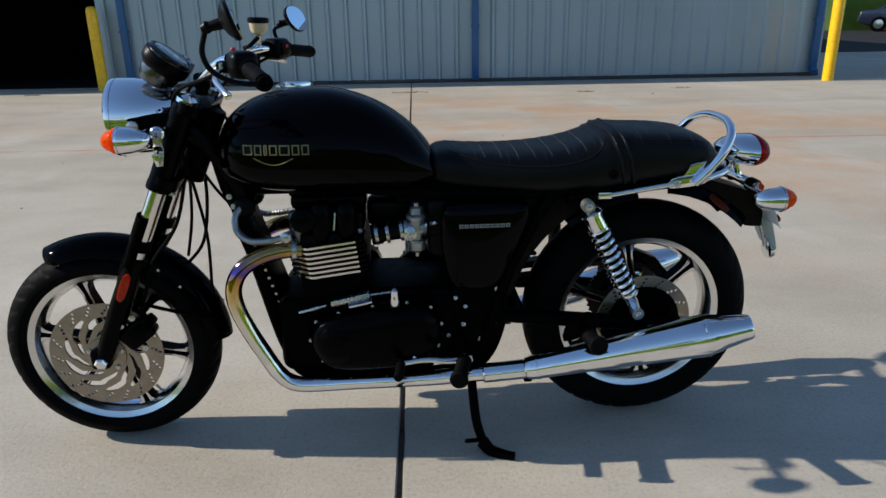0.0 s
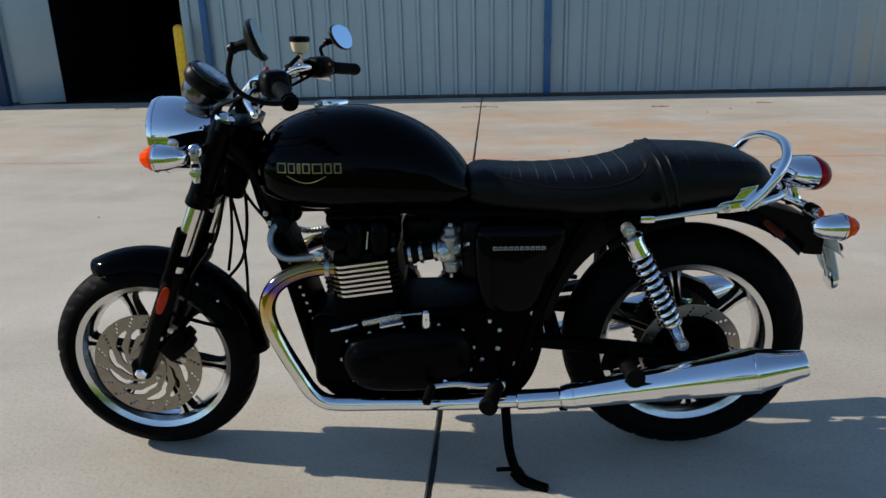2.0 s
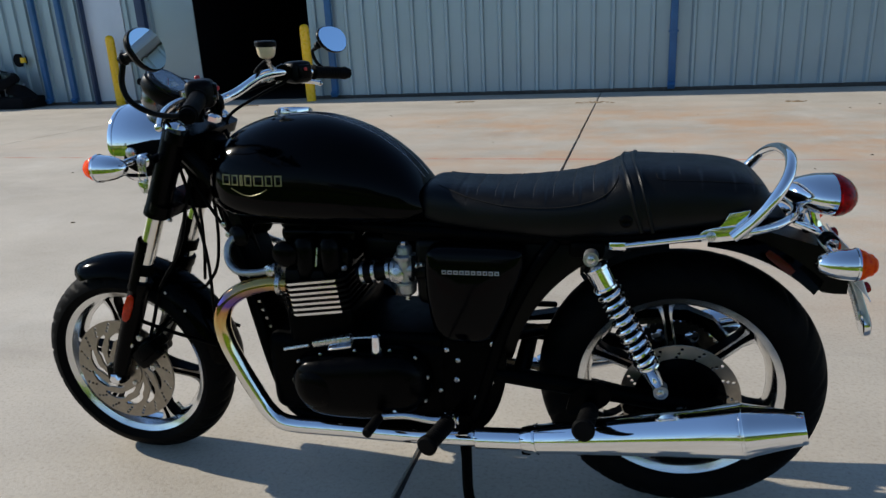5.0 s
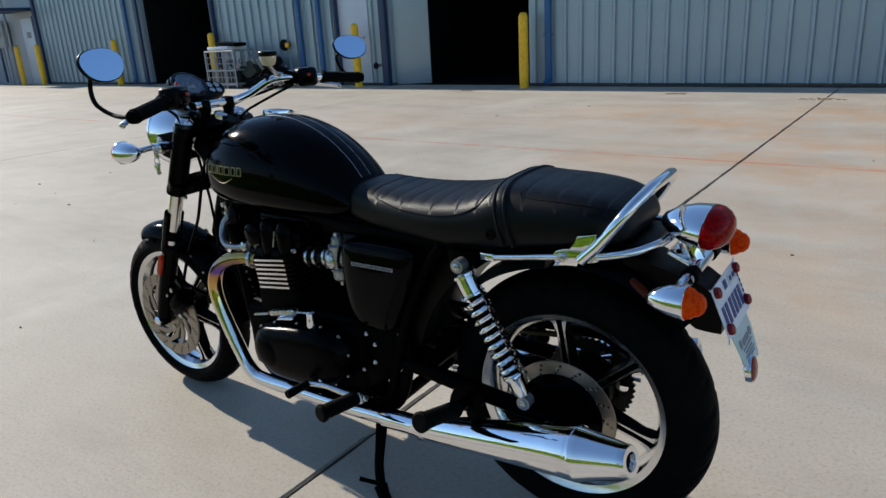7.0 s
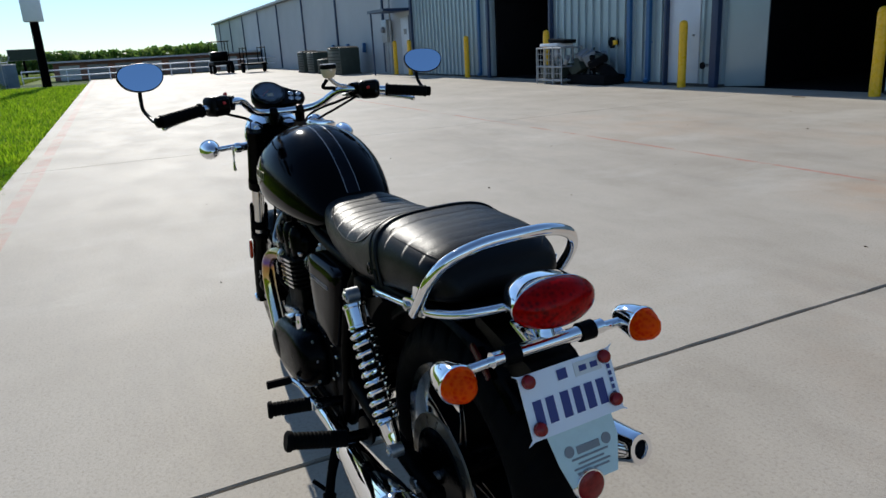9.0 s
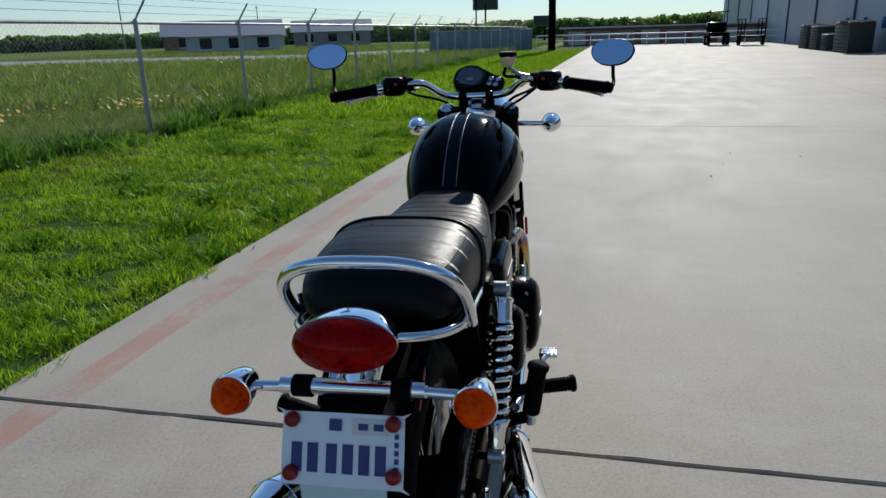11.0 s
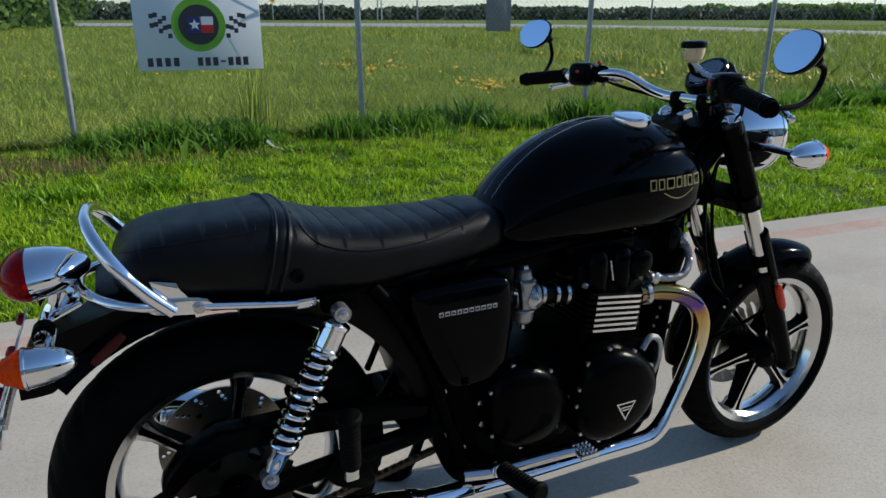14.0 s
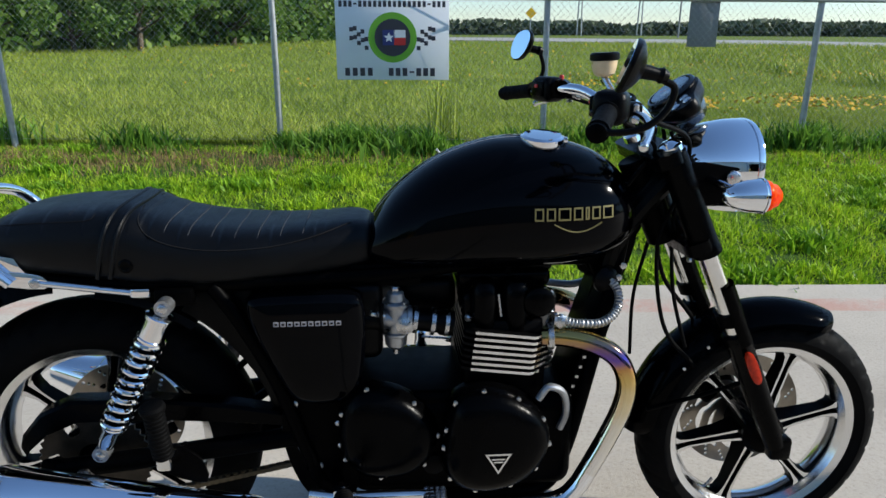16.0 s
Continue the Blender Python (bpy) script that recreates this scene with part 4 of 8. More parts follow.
for k in range(9):
    a = (r.uniform(-0.5, 0.5), r.uniform(-0.25, 0.1), 0.02)
    c = (a[0] + r.uniform(-0.5, 0.5), 0.25, r.uniform(0.4, 0.85))
    part("tube", rod(a, c, 0.026, seg=8), M["acgreen"] if k % 3 == 1 else M["galv"], hp)
part("pallet", box(0.1, 0, 0.12, 1.5, 0.6, 0.22, 0.03), M["dark"], hp)
for k in range(16):
    x, z = r.uniform(-0.65, 0.75), r.uniform(0.2, 0.62)
    tb = box(0, 0, 0, r.uniform(0.2, 0.5), r.uniform(0.2, 0.4), r.uniform(0.15, 0.35), 0.04, m=Matrix.Translation((x, r.uniform(-0.12, 0.2), z)) @ pose(0, 0, 0, r.uniform(-30, 30), r.uniform(-40, 40), r.uniform(0, 90)))
    part("scrap_box", tb, (M["dark"], M["acgreen"], M["signback"])[k % 3], hp)
hr = thing("hose_reel", "small dark wall reel on a bracket", "reel", m=BLD @ pose(-12.75, WY - 0.08, 0.92))
part("drum", lathe([(0.10, -0.10), (0.13, -0.09), (0.13, -0.07), (0.06, -0.06), (0.06, 0.0), (0.13, 0.01), (0.13, 0.03)], (0, 0, 0), (0, -1, 0), 20), M["dark"], hr)
part("bracket", box(0.12, -0.02, 0, 0.10, 0.05, 0.10), M["yellow"], hr)
vb = thing("valve", "small dark pipe valve low on the wall", "valve", m=BLD @ pose(-9.82, WY - 0.07, 0.42))
part("pipe", rod((0, 0.06, 0), (0, -0.06, 0), 0.03), M["galv"], vb)
part("wheel", lathe([(0.02, 0), (0.07, 0.005), (0.07, 0.02), (0.02, 0.02)], (0, -0.06, 0), (0, -1, 0), 16), M["dark"], vb)

# cooling units, meter and pipes along the wing
def cooling_unit(x, w, h, d=0.9):
    u = thing("cooling_unit", "grey-green outdoor cooling unit standing by the wall", "air conditioner", "cooling units", m=BLD @ pose(x, 9.3, 0))
    part("casing", box(0, 0, h / 2 + 0.05, w, d, h, 0.03), M["acgreen"], u)
    part("base", box(0, 0, 0.03, w * 1.05, d * 1.05, 0.06), M["joint"], u)
    part("fan_grille", lathe([(w * 0.33, 0), (w * 0.36, 0.02), (w * 0.30, 0.05), (0, 0.06)], (0, 0, h + 0.05), (0, 0, 1), 20), M["dark"], u)
    for k in range(7):
        part("louvre", box(0, -d / 2 - 0.008, 0.2 + k * (h - 0.25) / 6, w * 0.86, 0.02, 0.03), M["matt"], u)


for x, w, h in ((-37.2, 1.3, 1.0), (-35.2, 1.3, 0.95), (-33.4, 1.0, 0.62), (-30.9, 2.0, 1.1)):
    cooling_unit(x, w, h)
gp = thing("electric_cabinet", "grey electric cabinet with conduits on the wall", "electric cabinet", m=BLD @ pose(-27.7, WY - 0.1, 0))
part("box", box(0, 0, 1.7, 0.6, 0.24, 0.9, 0.02), M["galv"], gp)
part("meter", lathe([(0.12, 0), (0.12, 0.1), (0.08, 0.13), (0, 0.14)], (0, -0.12, 1.75), (0, -1, 0), 20), M["signback"], gp)
for dx in (-0.2, 0.1, 0.5):
    part("conduit", rod((dx, -0.02, 0), (dx, -0.02, 4.2 if dx > 0.3 else 1.4), 0.04, seg=10), M["galv"], gp)

# utility cart by the far corner
ct = thing("utility_cart", "dark open utility cart parked by the far corner", "cart", m=SITE @ pose(-46.6, 6.0, 0))
part("bed", box(0, 0, 0.65, 2.3, 1.2, 0.22, 0.04), M["plastic"], ct)
part("cab", box(-0.6, 0, 1.05, 0.8, 1.1, 0.6, 0.08), M["satin"], ct)
part("roof", box(-0.3, 0, 1.95, 1.5, 1.2, 0.06, 0.02), M["plastic"], ct)
for x in (-1.0, 0.4):
    for y in (-0.5, 0.5):
        part("roof_post", rod((x, y, 0.7), (x * 0.9 - 0.05, y, 1.95), 0.025, seg=8), M["matt"], ct)
for x in (-0.8, 0.8):
    for y in (-0.55, 0.55):
        w = part("wheel", lathe([(0.10, -0.1), (0.26, -0.1), (0.30, -0.05), (0.30, 0.05), (0.26, 0.1), (0.10, 0.1)], (x, y, 0.30), (0, 1, 0), 24), M["rubber"], ct)
        part("rim", lathe([(0.04, -0.03), (0.15, -0.02), (0.15, 0.02), (0.04, 0.03)], (x, y + (0.09 if y > 0 else -0.09), 0.30), (0, 1, 0), 16), M["galv"], w)
tr = thing("trailer_frame", "dark low trailer frame beside the building", "trailer", m=SITE @ pose(-44.2, 7.6, 0))
part("deck", box(0, 0, 0.5, 2.6, 1.2, 0.10), M["matt"], tr)
for x in (-1.2, 0, 1.2):
    for y in (-0.55, 0.55):
        part("stake", rod((x, y, 0.5), (x, y, 1.5), 0.03, seg=8), M["matt"], tr)
for y in (-0.55, 0.55):
    part("side_rail", rod((-1.2, y, 1.45), (1.2, y, 1.45), 0.03, seg=8), M["matt"], tr)
for y in (-0.65, 0.65):
    part("wheel", lathe([(0.05, -0.08), (0.28, -0.08), (0.30, 0), (0.28, 0.08), (0.05, 0.08)], (0, y, 0.30), (0, 1, 0), 20), M["rubber"], tr)

# far end of the drive: white rail fence before a low brown shed, and the woods
wf = thing("rail_fence", "white pipe rail fence across the end of the drive", "fence", m=SITE)
for k in range(14):
    part("post", rod((-50.5, -5.5 + 1.25 * k, 0), (-50.5, -5.5 + 1.25 * k, 0.80), 0.035, seg=8), M["signwhite"], wf)
for z in (0.4, 0.78):
    part("rail", rod((-50.5, -5.5, z), (-50.5, 10.75, z), 0.04, seg=8), M["signwhite"], wf)
sd = thing("storage_shed", "long low brown storage shed with pale roof edge", "shed", m=SITE @ pose(-58, 2, 0))
part("wall", box(0, 3, 0.6, 5, 18, 1.2), M["brown"], sd)
part("roof", box(0.2, 3, 1.26, 5.8, 18.6, 0.12), M["wall_far"], sd)
for k in range(10):
    part("door", box(2.52, -5.0 + 1.8 * k, 0.50, 0.06, 1.3, 0.98), M["signback"] if k % 3 else M["wall_far"], sd)

# lamp posts, boards and poles in the distance
def mast(x, y, h, rad, name, label, category, board=None):
    t = thing(name, label, category, m=SITE @ pose(x, y, 0))
    part("mast", rod((0, 0, 0), (0, 0, h), rad, rad * 0.8, seg=12), M["matt"], t)
    if board:
        w, hh, z = board
        part("board", box(0, 0, z, 0.25, w, hh, 0.02), M["signback"], t)
        part("board_face", box(0.14, 0, z, 0.02, w * 0.94, hh * 0.9), M["acgreen"], t)
    return t


t = mast(-41.0, -3.55, 9.0, 0.22, "sign_mast", "thick dark sign mast at the lawn's end", "mast", None)
part("box", box(0, 0, 4.2, 0.6, 0.9, 1.9, 0.05), M["signwhite"], t)
mast(-73.5, -7.3, 2.2, 0.12, "billboard", "small dark billboard on a post", "billboard", (2.3, 1.0, 2.1))
mast(-146.4, -26.8, 6.9, 0.22, "billboard", "distant billboard on a tall post", "billboard", (5.2, 2.6, 6.7))
mast(-95, -18.6, 12.0, 0.10, "lamp_post", "thin distant lamp post", "lamp post", None)
# road beyond the meadow with its far verge
b = bmesh.new()
NR = [b.verts.new((x, y, -0.02)) for x, y in ROAD_NEAR]
FR = [b.verts.new((x, y, -0.02)) for x, y in ROAD_FAR]
for i in range(len(NR) - 1):
    b.faces.new((NR[i], NR[i + 1], FR[i + 1], FR[i]))
solid("road", b, M["asphalt"], "pale road bending round the meadow", "road", kind="structure", m=SITE)
# the dark of shaded ground past the building is put into this sheet's colour
sheet("car_park", 8.2, 60, 16.2, 60, 0.006, M["shaded_tar"], "asphalt car park past the building, darkened for shade")
for x, h in ((-28, 7), (-2, 9), (-60, 8), (26, 8), (-100, 8), (-145, 8)):
    t = thing("utility_pole", "thin utility pole by the far road", "pole", "utility poles", m=SITE @ pose(x, -77, 0))
    part("mast", rod((0, 0, 0), (0, 0, h), 0.11, 0.08, seg=8), M["signback"], t)
    part("cross_arm", box(0, 0, h - 0.4, 1.4, 0.1, 0.1), M["signback"], t)
gf = thing("gantry", "thin steel gantry sign beyond the road", "gantry", m=SITE @ pose(-25, -95, 0))
for x in (-4, 4):
    for dx in (-0.3, 0.3):
        part("leg", rod((x + dx, 0, 0), (x + dx * 0.5, 0, 7.5), 0.10, seg=6), M["galv"], gf)
part("board", box(0, 0, 7.2, 8.6, 0.2, 1.6), M["signwhite"], gf)
part("lettering", box(0, 0.12, 7.2, 6.5, 0.05, 0.9), M["printred"], gf)
yw = thing("warning_sign", "yellow diamond road sign on a post", "road sign", m=SITE @ pose(-11.5, -74, 0))
part("post", rod((0, 0, 0), (0, 0, 2.6), 0.05, seg=6), M["galv"], yw)
part("diamond", box(0, 0.06, 2.4, 0.8, 0.03, 0.8, m=Matrix.Translation((0, 0, 2.4)) @ pose(0, 0, 0, 0, 45, 0) @ Matrix.Translation((0, 0, -2.4))), M["yellow"], yw)


def far_house(x, y, w, d, h, turn, wall, label):
    t = thing("house", label, "house", "far houses", m=SITE @ pose(x, y, 0, 0, 0, turn))
    part("wall", box(0, 0, h / 2, w, d, h), wall, t)
    part("roof", loft([[(sx * (w / 2 + 0.4), -d / 2 - 0.5, h), (sx * (w / 2 + 0.4), 0, h + d * 0.22), (sx * (w / 2 + 0.4), d / 2 + 0.5, h)] for sx in (-1, 1)]), M["roofm"], t)
    for k in range(3):
        win = part("window", box(-w * 0.3 + w * 0.3 * k, d / 2 + 0.03, h * 0.55, 1.1, 0.06, 1.0), M["dark"], t)
        part("sill", box(-w * 0.3 + w * 0.3 * k, d / 2 + 0.08, h * 0.55 - 0.55, 1.3, 0.12, 0.08), M["signwhite"], win)


for k, (x, y, w) in enumerate(((-66, -38, 9), (-80, -49, 11), (-92, -38, 10), (-100, -56, 12))):
    far_house(x, y, w, 7.0, 1.5 + 0.15 * (k % 3), math.degrees(math.atan2(-x, y)) + 180, (M["wall_far"], M["brown"], M["signback"])[k % 3], ("low pale house beyond the road", "low brown house beyond the road", "low grey house beyond the road")[k % 3])
pf = thing("panel_fence", "blue-grey sheet metal fence at the lawn's end", "fence", m=SITE @ pose(-45.5, -5.2, 0, 0, 0, 8))
for k in range(6):
    part("panel", box(-0.03 * (k % 2), -0.55 - 1.1 * k, 0.62, 0.05, 1.09, 1.24, 0.008), M["bluesheet"], pf)
part("cap_rail", box(0, -3.3, 1.27, 0.10, 6.6, 0.06, 0.01), M["galv"], pf)


# ================= trees =================
def crown_mesh(name, radius, height, count, leaf, seed, squash=0.8):
    """Leaves in uneven clumps round a handful of limbs."""
    r = np.random.RandomState(seed)
    clumps = []
    for k in range(22):
        a, f = r.uniform(0, 2 * np.pi), r.rand() ** 0.6
        z = height * (0.35 + 0.62 * r.rand())
        wide = radius * math.sin(math.pi * min(1, max(0.12, z / height * 0.85 + 0.1)))
        clumps.append((wide * f * math.cos(a), wide * f * math.sin(a), z, radius * r.uniform(0.22, 0.45)))
    n = count
    c = np.array(clumps)[r.randint(0, len(clumps), n)]
    d = r.randn(n, 3)
    d /= np.linalg.norm(d, axis=1)[:, None]
    p = c[:, :3] + d * (c[:, 3] * r.rand(n) ** 0.4)[:, None] * np.array([1, 1, squash])
    u = r.randn(n, 3)
    u /= np.linalg.norm(u, axis=1)[:, None]
    w = np.cross(u, r.randn(n, 3))
    w /= np.linalg.norm(w, axis=1)[:, None]
    s = leaf * r.uniform(0.5, 1.4, n)[:, None]
    V = np.stack([p - u * s * 0.5, p + w * s * 0.3, p + u * s * 0.6, p - w * s * 0.3], 1)
    me = bpy.data.meshes.new(name)
    me.from_pydata(V.reshape(-1, 3).tolist(), [], (np.arange(n)[:, None] * 4 + np.arange(4)).tolist())
    me.materials.append(M["leaves"])
    return me, clumps


def tree_kit(radius, height, count, leaf, seed):
    me, clumps = crown_mesh("crown", radius, height, count, leaf, seed)
    tk = tube([(0, 0, -0.2), (0.05, 0.02, height * 0.25), (-0.04, 0.05, height * 0.55), (0, 0, height * 0.8)], lambda f: height * 0.03 * (1 - 0.8 * f), 10, 4)
    for x, y, z, _ in clumps[:9]:
        tube([(0, 0, z * 0.55), (x * 0.4, y * 0.4, z * 0.75), (x * 0.9, y * 0.9, z)], lambda f: height * 0.012 * (1 - 0.8 * f), 6, 3, bm=tk)
    return me, finish(tk, "trunk", M["bark"])


KITS = [tree_kit(3.0, 6.0, 4200, 0.30, 1), tree_kit(2.4, 5.0, 3600, 0.28, 2), tree_kit(3.6, 7.0, 4800, 0.34, 3), tree_kit(2.6, 4.0, 3600, 0.26, 4)]


def tree(kit, x, y, k, turn, label="leafy dark green tree at the meadow's edge", z=0.0):
    t = thing("tree", label, "tree", "trees", m=SITE @ pose(x, y, z, 0, 0, turn) @ Matrix.Scale(k, 4))
    part("trunk", KITS[kit][1], None, t)
    part("crown", KITS[kit][0], None, t)


r = random.Random(21)
# thicket at the meadow's left side
for i in range(17):
    f = i / 16
    tree(r.randrange(4), 17.5 - 11.0 * f + r.uniform(-1.2, 1.2), -22 - 36 * f ** 1.1 + r.uniform(-2, 2), r.uniform(0.75, 1.15), r.uniform(0, 360), z=-0.5)
for i in range(8):
    tree(r.randrange(4), 22 - 9 * i / 8 + r.uniform(-2, 2), -28 - 34 * i / 8, r.uniform(1.0, 1.3), r.uniform(0, 360), z=-0.4)
# trees past the building's east end
for x, y, k in ((13, 40, 1.0), (17, 41, 1.2), (20, 37, 0.9), (24, 40, 1.2), (9, 44, 1.1), (28, 36, 1.0), (34, 42, 1.3)):
    tree(r.randrange(4), x, y, k, r.uniform(0, 360), "leafy tree behind the parked cars")


def woods(name, n, place, leaf, seed, label, material="leaves"):
    """A far wood as one mass of leaf clumps with an uneven top."""
    rr = np.random.RandomState(seed)
    x, y, top = place(rr, n)
    z = top * rr.rand(n) ** 0.75
    p = np.stack([x, y, z], 1)
    u = rr.randn(n, 3)
    u /= np.linalg.norm(u, axis=1)[:, None]
    w = np.cross(u, rr.randn(n, 3))
    w /= np.linalg.norm(w, axis=1)[:, None]
    s = leaf * rr.uniform(0.5, 1.3, n)[:, None]
    V = np.stack([p - u * s * 0.5, p + w * s * 0.35, p + u * s * 0.5, p - w * s * 0.35], 1)
    me = bpy.data.meshes.new(name)
    me.from_pydata(V.reshape(-1, 3).tolist(), [], (np.arange(n)[:, None] * 4 + np.arange(4)).tolist())
    me.materials.append(M[material])
    ob = tagged(new(name, me), label, "woods", kind="stuff")
    ob.matrix_basis = SITE
    return ob


def bank(name, a, c, top, deep, step, seed, label, material="leaves"):
    """The inner mass of a wood along the line a to c: bumpy foliage with an uneven top."""
    a, c = Vector((*a, 0)), Vector((*c, 0))
    d = (c - a).normalized()
    side = Vector((-d.y, d.x, 0))
    n = int((c - a).length / step)
    b = bmesh.new()
    rows = []
    for i in range(n + 1):
        p = a.lerp(c, i / n)
        q = p / (step * 5) + Vector((seed, 0, 0))
        h = top * (0.80 + 0.28 * noise.noise(q) + 0.14 * noise.noise(q * 3.3))
        row = []
        for k in range(9):
            t = math.pi * k / 8
            j = noise.noise(p / (step * 1.8) + Vector((seed, k * 0.9, 3)))
            off = side * (deep / 2 * math.cos(t) * (1 + 0.5 * j)) + d * (step * 0.5 * j)
            row.append(b.verts.new(p + off + Vector((0, 0, -0.4 + (h + 0.4) * math.sin(t) ** 0.6 * (1 + 0.15 * j)))))
        rows.append(row)
    for p, q in zip(rows, rows[1:]):
        for k in range(8):
            b.faces.new((p[k], p[k + 1], q[k + 1], q[k]))
    ob = solid(name, b, M[material], label, "woods", kind="stuff", m=SITE, angle=10)
    return ob


def ridge(x, s, o):
    return np.array([noise.noise(Vector((v * s, o, 0))) + 0.5 * noise.noise(Vector((v * s * 3.1, o + 5, 0))) for v in x])


def south_woods(rr, n):
    x = rr.uniform(-260, 120, n)
    y = -97 - 6 * rr.rand(n)
    return x, y, 1.75 + 0.8 * ridge(x, 0.05, 1.0)


def west_woods(rr, n):
    y = rr.uniform(-140, 60, n)
    x = -117 - 6 * rr.rand(n)
    return x, y, 2.6 + 1.1 * ridge(y, 0.06, 4.0)


def thicket(rr, n):
    f = rr.rand(n)
    x = 19.0 - 13.0 * f + 2.4 * (rr.rand(n) - 0.5)
    y = -23.0 - 32.0 * f + 3.0 * (rr.rand(n) - 0.5)
    return x, y, 5.0 + 1.3 * ridge(f * 40, 0.35, 2.0) - 2.4 * f


bank("far_woods", (-260, -103), (120, -103), 1.35, 9, 2.5, 1, "dark line of woods beyond the road, greyed for haze", "farleaves")
bank("far_woods", (-123, -140), (-123, 60), 1.9, 9, 2.5, 2, "dark line of woods beyond the yard")
bank("thicket", (20.2, -22.5), (6.8, -56), 4.3, 3.4, 0.8, 3, "dense green thicket at the meadow's edge")
bank("thicket", (34, 26), (8, 40), 5.0, 3.4, 0.8, 4, "dense green thicket behind the parked cars")
woods("far_woods", 26000, south_woods, 0.9, 31, "dark line of woods beyond the road, greyed for haze", "farleaves")
woods("far_woods", 18000, west_woods, 1.0, 32, "dark line of woods beyond the yard")
woods("thicket", 26000, thicket, 0.55, 33, "dense green thicket at the meadow's edge")


# parked cars in the shade past the east end
def car(x, y, turn, label):
    c = thing("car", label, "car", "parked cars", m=SITE @ pose(x, y, 0, 0, 0, turn))
    prof = [(-2.15, 0.45), (-2.1, 0.78), (-1.3, 0.90), (-0.75, 1.32), (0.75, 1.36), (1.45, 0.95), (2.1, 0.86), (2.2, 0.45), (1.75, 0.25), (-1.75, 0.25)]
    part("body", plate(prof, -0.82, 0.82, 0.10, 3), M["carpaint"], c)
    win = [(-1.12, 0.95), (-0.70, 1.27), (0.70, 1.30), (1.25, 0.97)]
    for s in (-1, 1):
        part("side_window", plate(win, 0.815 * s, 0.830 * s, 0.0), M["dark"], c)
    for px_ in (-1.35, 1.35):
        for s in (-1, 1):
            w = part("wheel", lathe([(0.12, -0.1), (0.29, -0.1), (0.32, -0.06), (0.32, 0.06), (0.29, 0.1), (0.12, 0.1)], (px_, 0.78 * s, 0.32), (0, 1, 0), 24), M["rubber"], c)
            part("rim", lathe([(0.03, 0), (0.19, 0.0), (0.19, 0.02), (0.03, 0.03)], (px_, 0.88 * s, 0.32), (0, s, 0), 18), M["alu"], w)
    for s in (-1, 1):
        part("headlight", box(2.14, 0.6 * s, 0.68, 0.10, 0.30, 0.14, 0.03), M["glass"], c)
        part("tail_light", box(-2.12, 0.62 * s, 0.72, 0.06, 0.26, 0.14, 0.02), M["red"], c)


car(20.5, 30.0, 150, "dark blue parked car in the shade of the building")
car(24.2, 28.0, 146, "dark blue parked car beside another")

# ================= the motorcycle =================
# x runs from the front axle (-1.454) to the rear axle (0), -y is its left side
BIKE = thing("motorcycle", "black twin-cylinder motorcycle with chrome exhausts on its side stand", "motorcycle", m=pose(0, 0.005, 0, 1.3, 0, 0))
FC, RC = Vector((-1.454, 0, 0.287)), Vector((-0.024, 0, 0.314))
LR = (-1, 1)


def tyre(center, radius, width, rim_r, grooves):
    """A tyre with a round crown and slanting tread grooves."""
    prof = []
    half = width / 2
    n = 22
    for i in range(n + 1):
        s = -1 + 2 * i / n
        a = s * 1.45
        crown = radius - (1 - math.cos(a)) * half * 1.02
        prof.append((s, crown, math.sin(a) * half * 1.02))
    seg = 288
    b = bmesh.new()
    rows = []
    for s, r, y in prof:
        row = []
        for k in range(seg):
            t = 2 * math.pi * k / seg
            rr = r
            ph = (k / seg * grooves + abs(s) * 1.1 + (0.5 if s > 0 else 0)) % 1
            if 0.10 < abs(s) < 0.80 and ph < 0.17:
                rr -= 0.0055
            row.append(b.verts.new((rr * math.cos(t), y, rr * math.sin(t))))
        rows.append(row)
    # side walls down to the bead
    lo = [[b.verts.new((r * math.cos(2 * math.pi * k / seg), y * sgn, r * math.sin(2 * math.pi * k / seg))) for k in range(seg)] for sgn in (-1,) for r, y in ((rim_r + 0.022, half * 0.99), (rim_r + 0.008, half * 0.90), (rim_r, half * 0.80))]
    hi = [[b.verts.new((r * math.cos(2 * math.pi * k / seg), y, r * math.sin(2 * math.pi * k / seg))) for k in range(seg)] for r, y in ((rim_r + 0.022, half * 0.99), (rim_r + 0.008, half * 0.90), (rim_r, half * 0.80))]
    rows = lo[::-1] + rows + hi
    for p, q in zip(rows, rows[1:]):
        for k in range(seg):
            b.faces.new((p[k], p[(k + 1) % seg], q[(k + 1) % seg], q[k]))
    b.transform(Matrix.Translation(center))
    return b


def rim(center, half):
    """A polished rim with a deep lip."""
    p = [(0.234, -half), (0.226, -half - 0.002), (0.219, -half + 0.002), (0.207, -half + 0.007), (0.199, -half + 0.020), (0.193, -0.012), (0.193, 0.012), (0.199, half - 0.020), (0.207, half - 0.007), (0.219, half - 0.002), (0.226, half + 0.002), (0.234, half), (0.232, half - 0.006), (0.212, half - 0.014), (0.205, 0.0), (0.212, -half + 0.014), (0.232, -half + 0.006)]
    return lathe(p, center, (0, 1, 0), 96, closed=True)


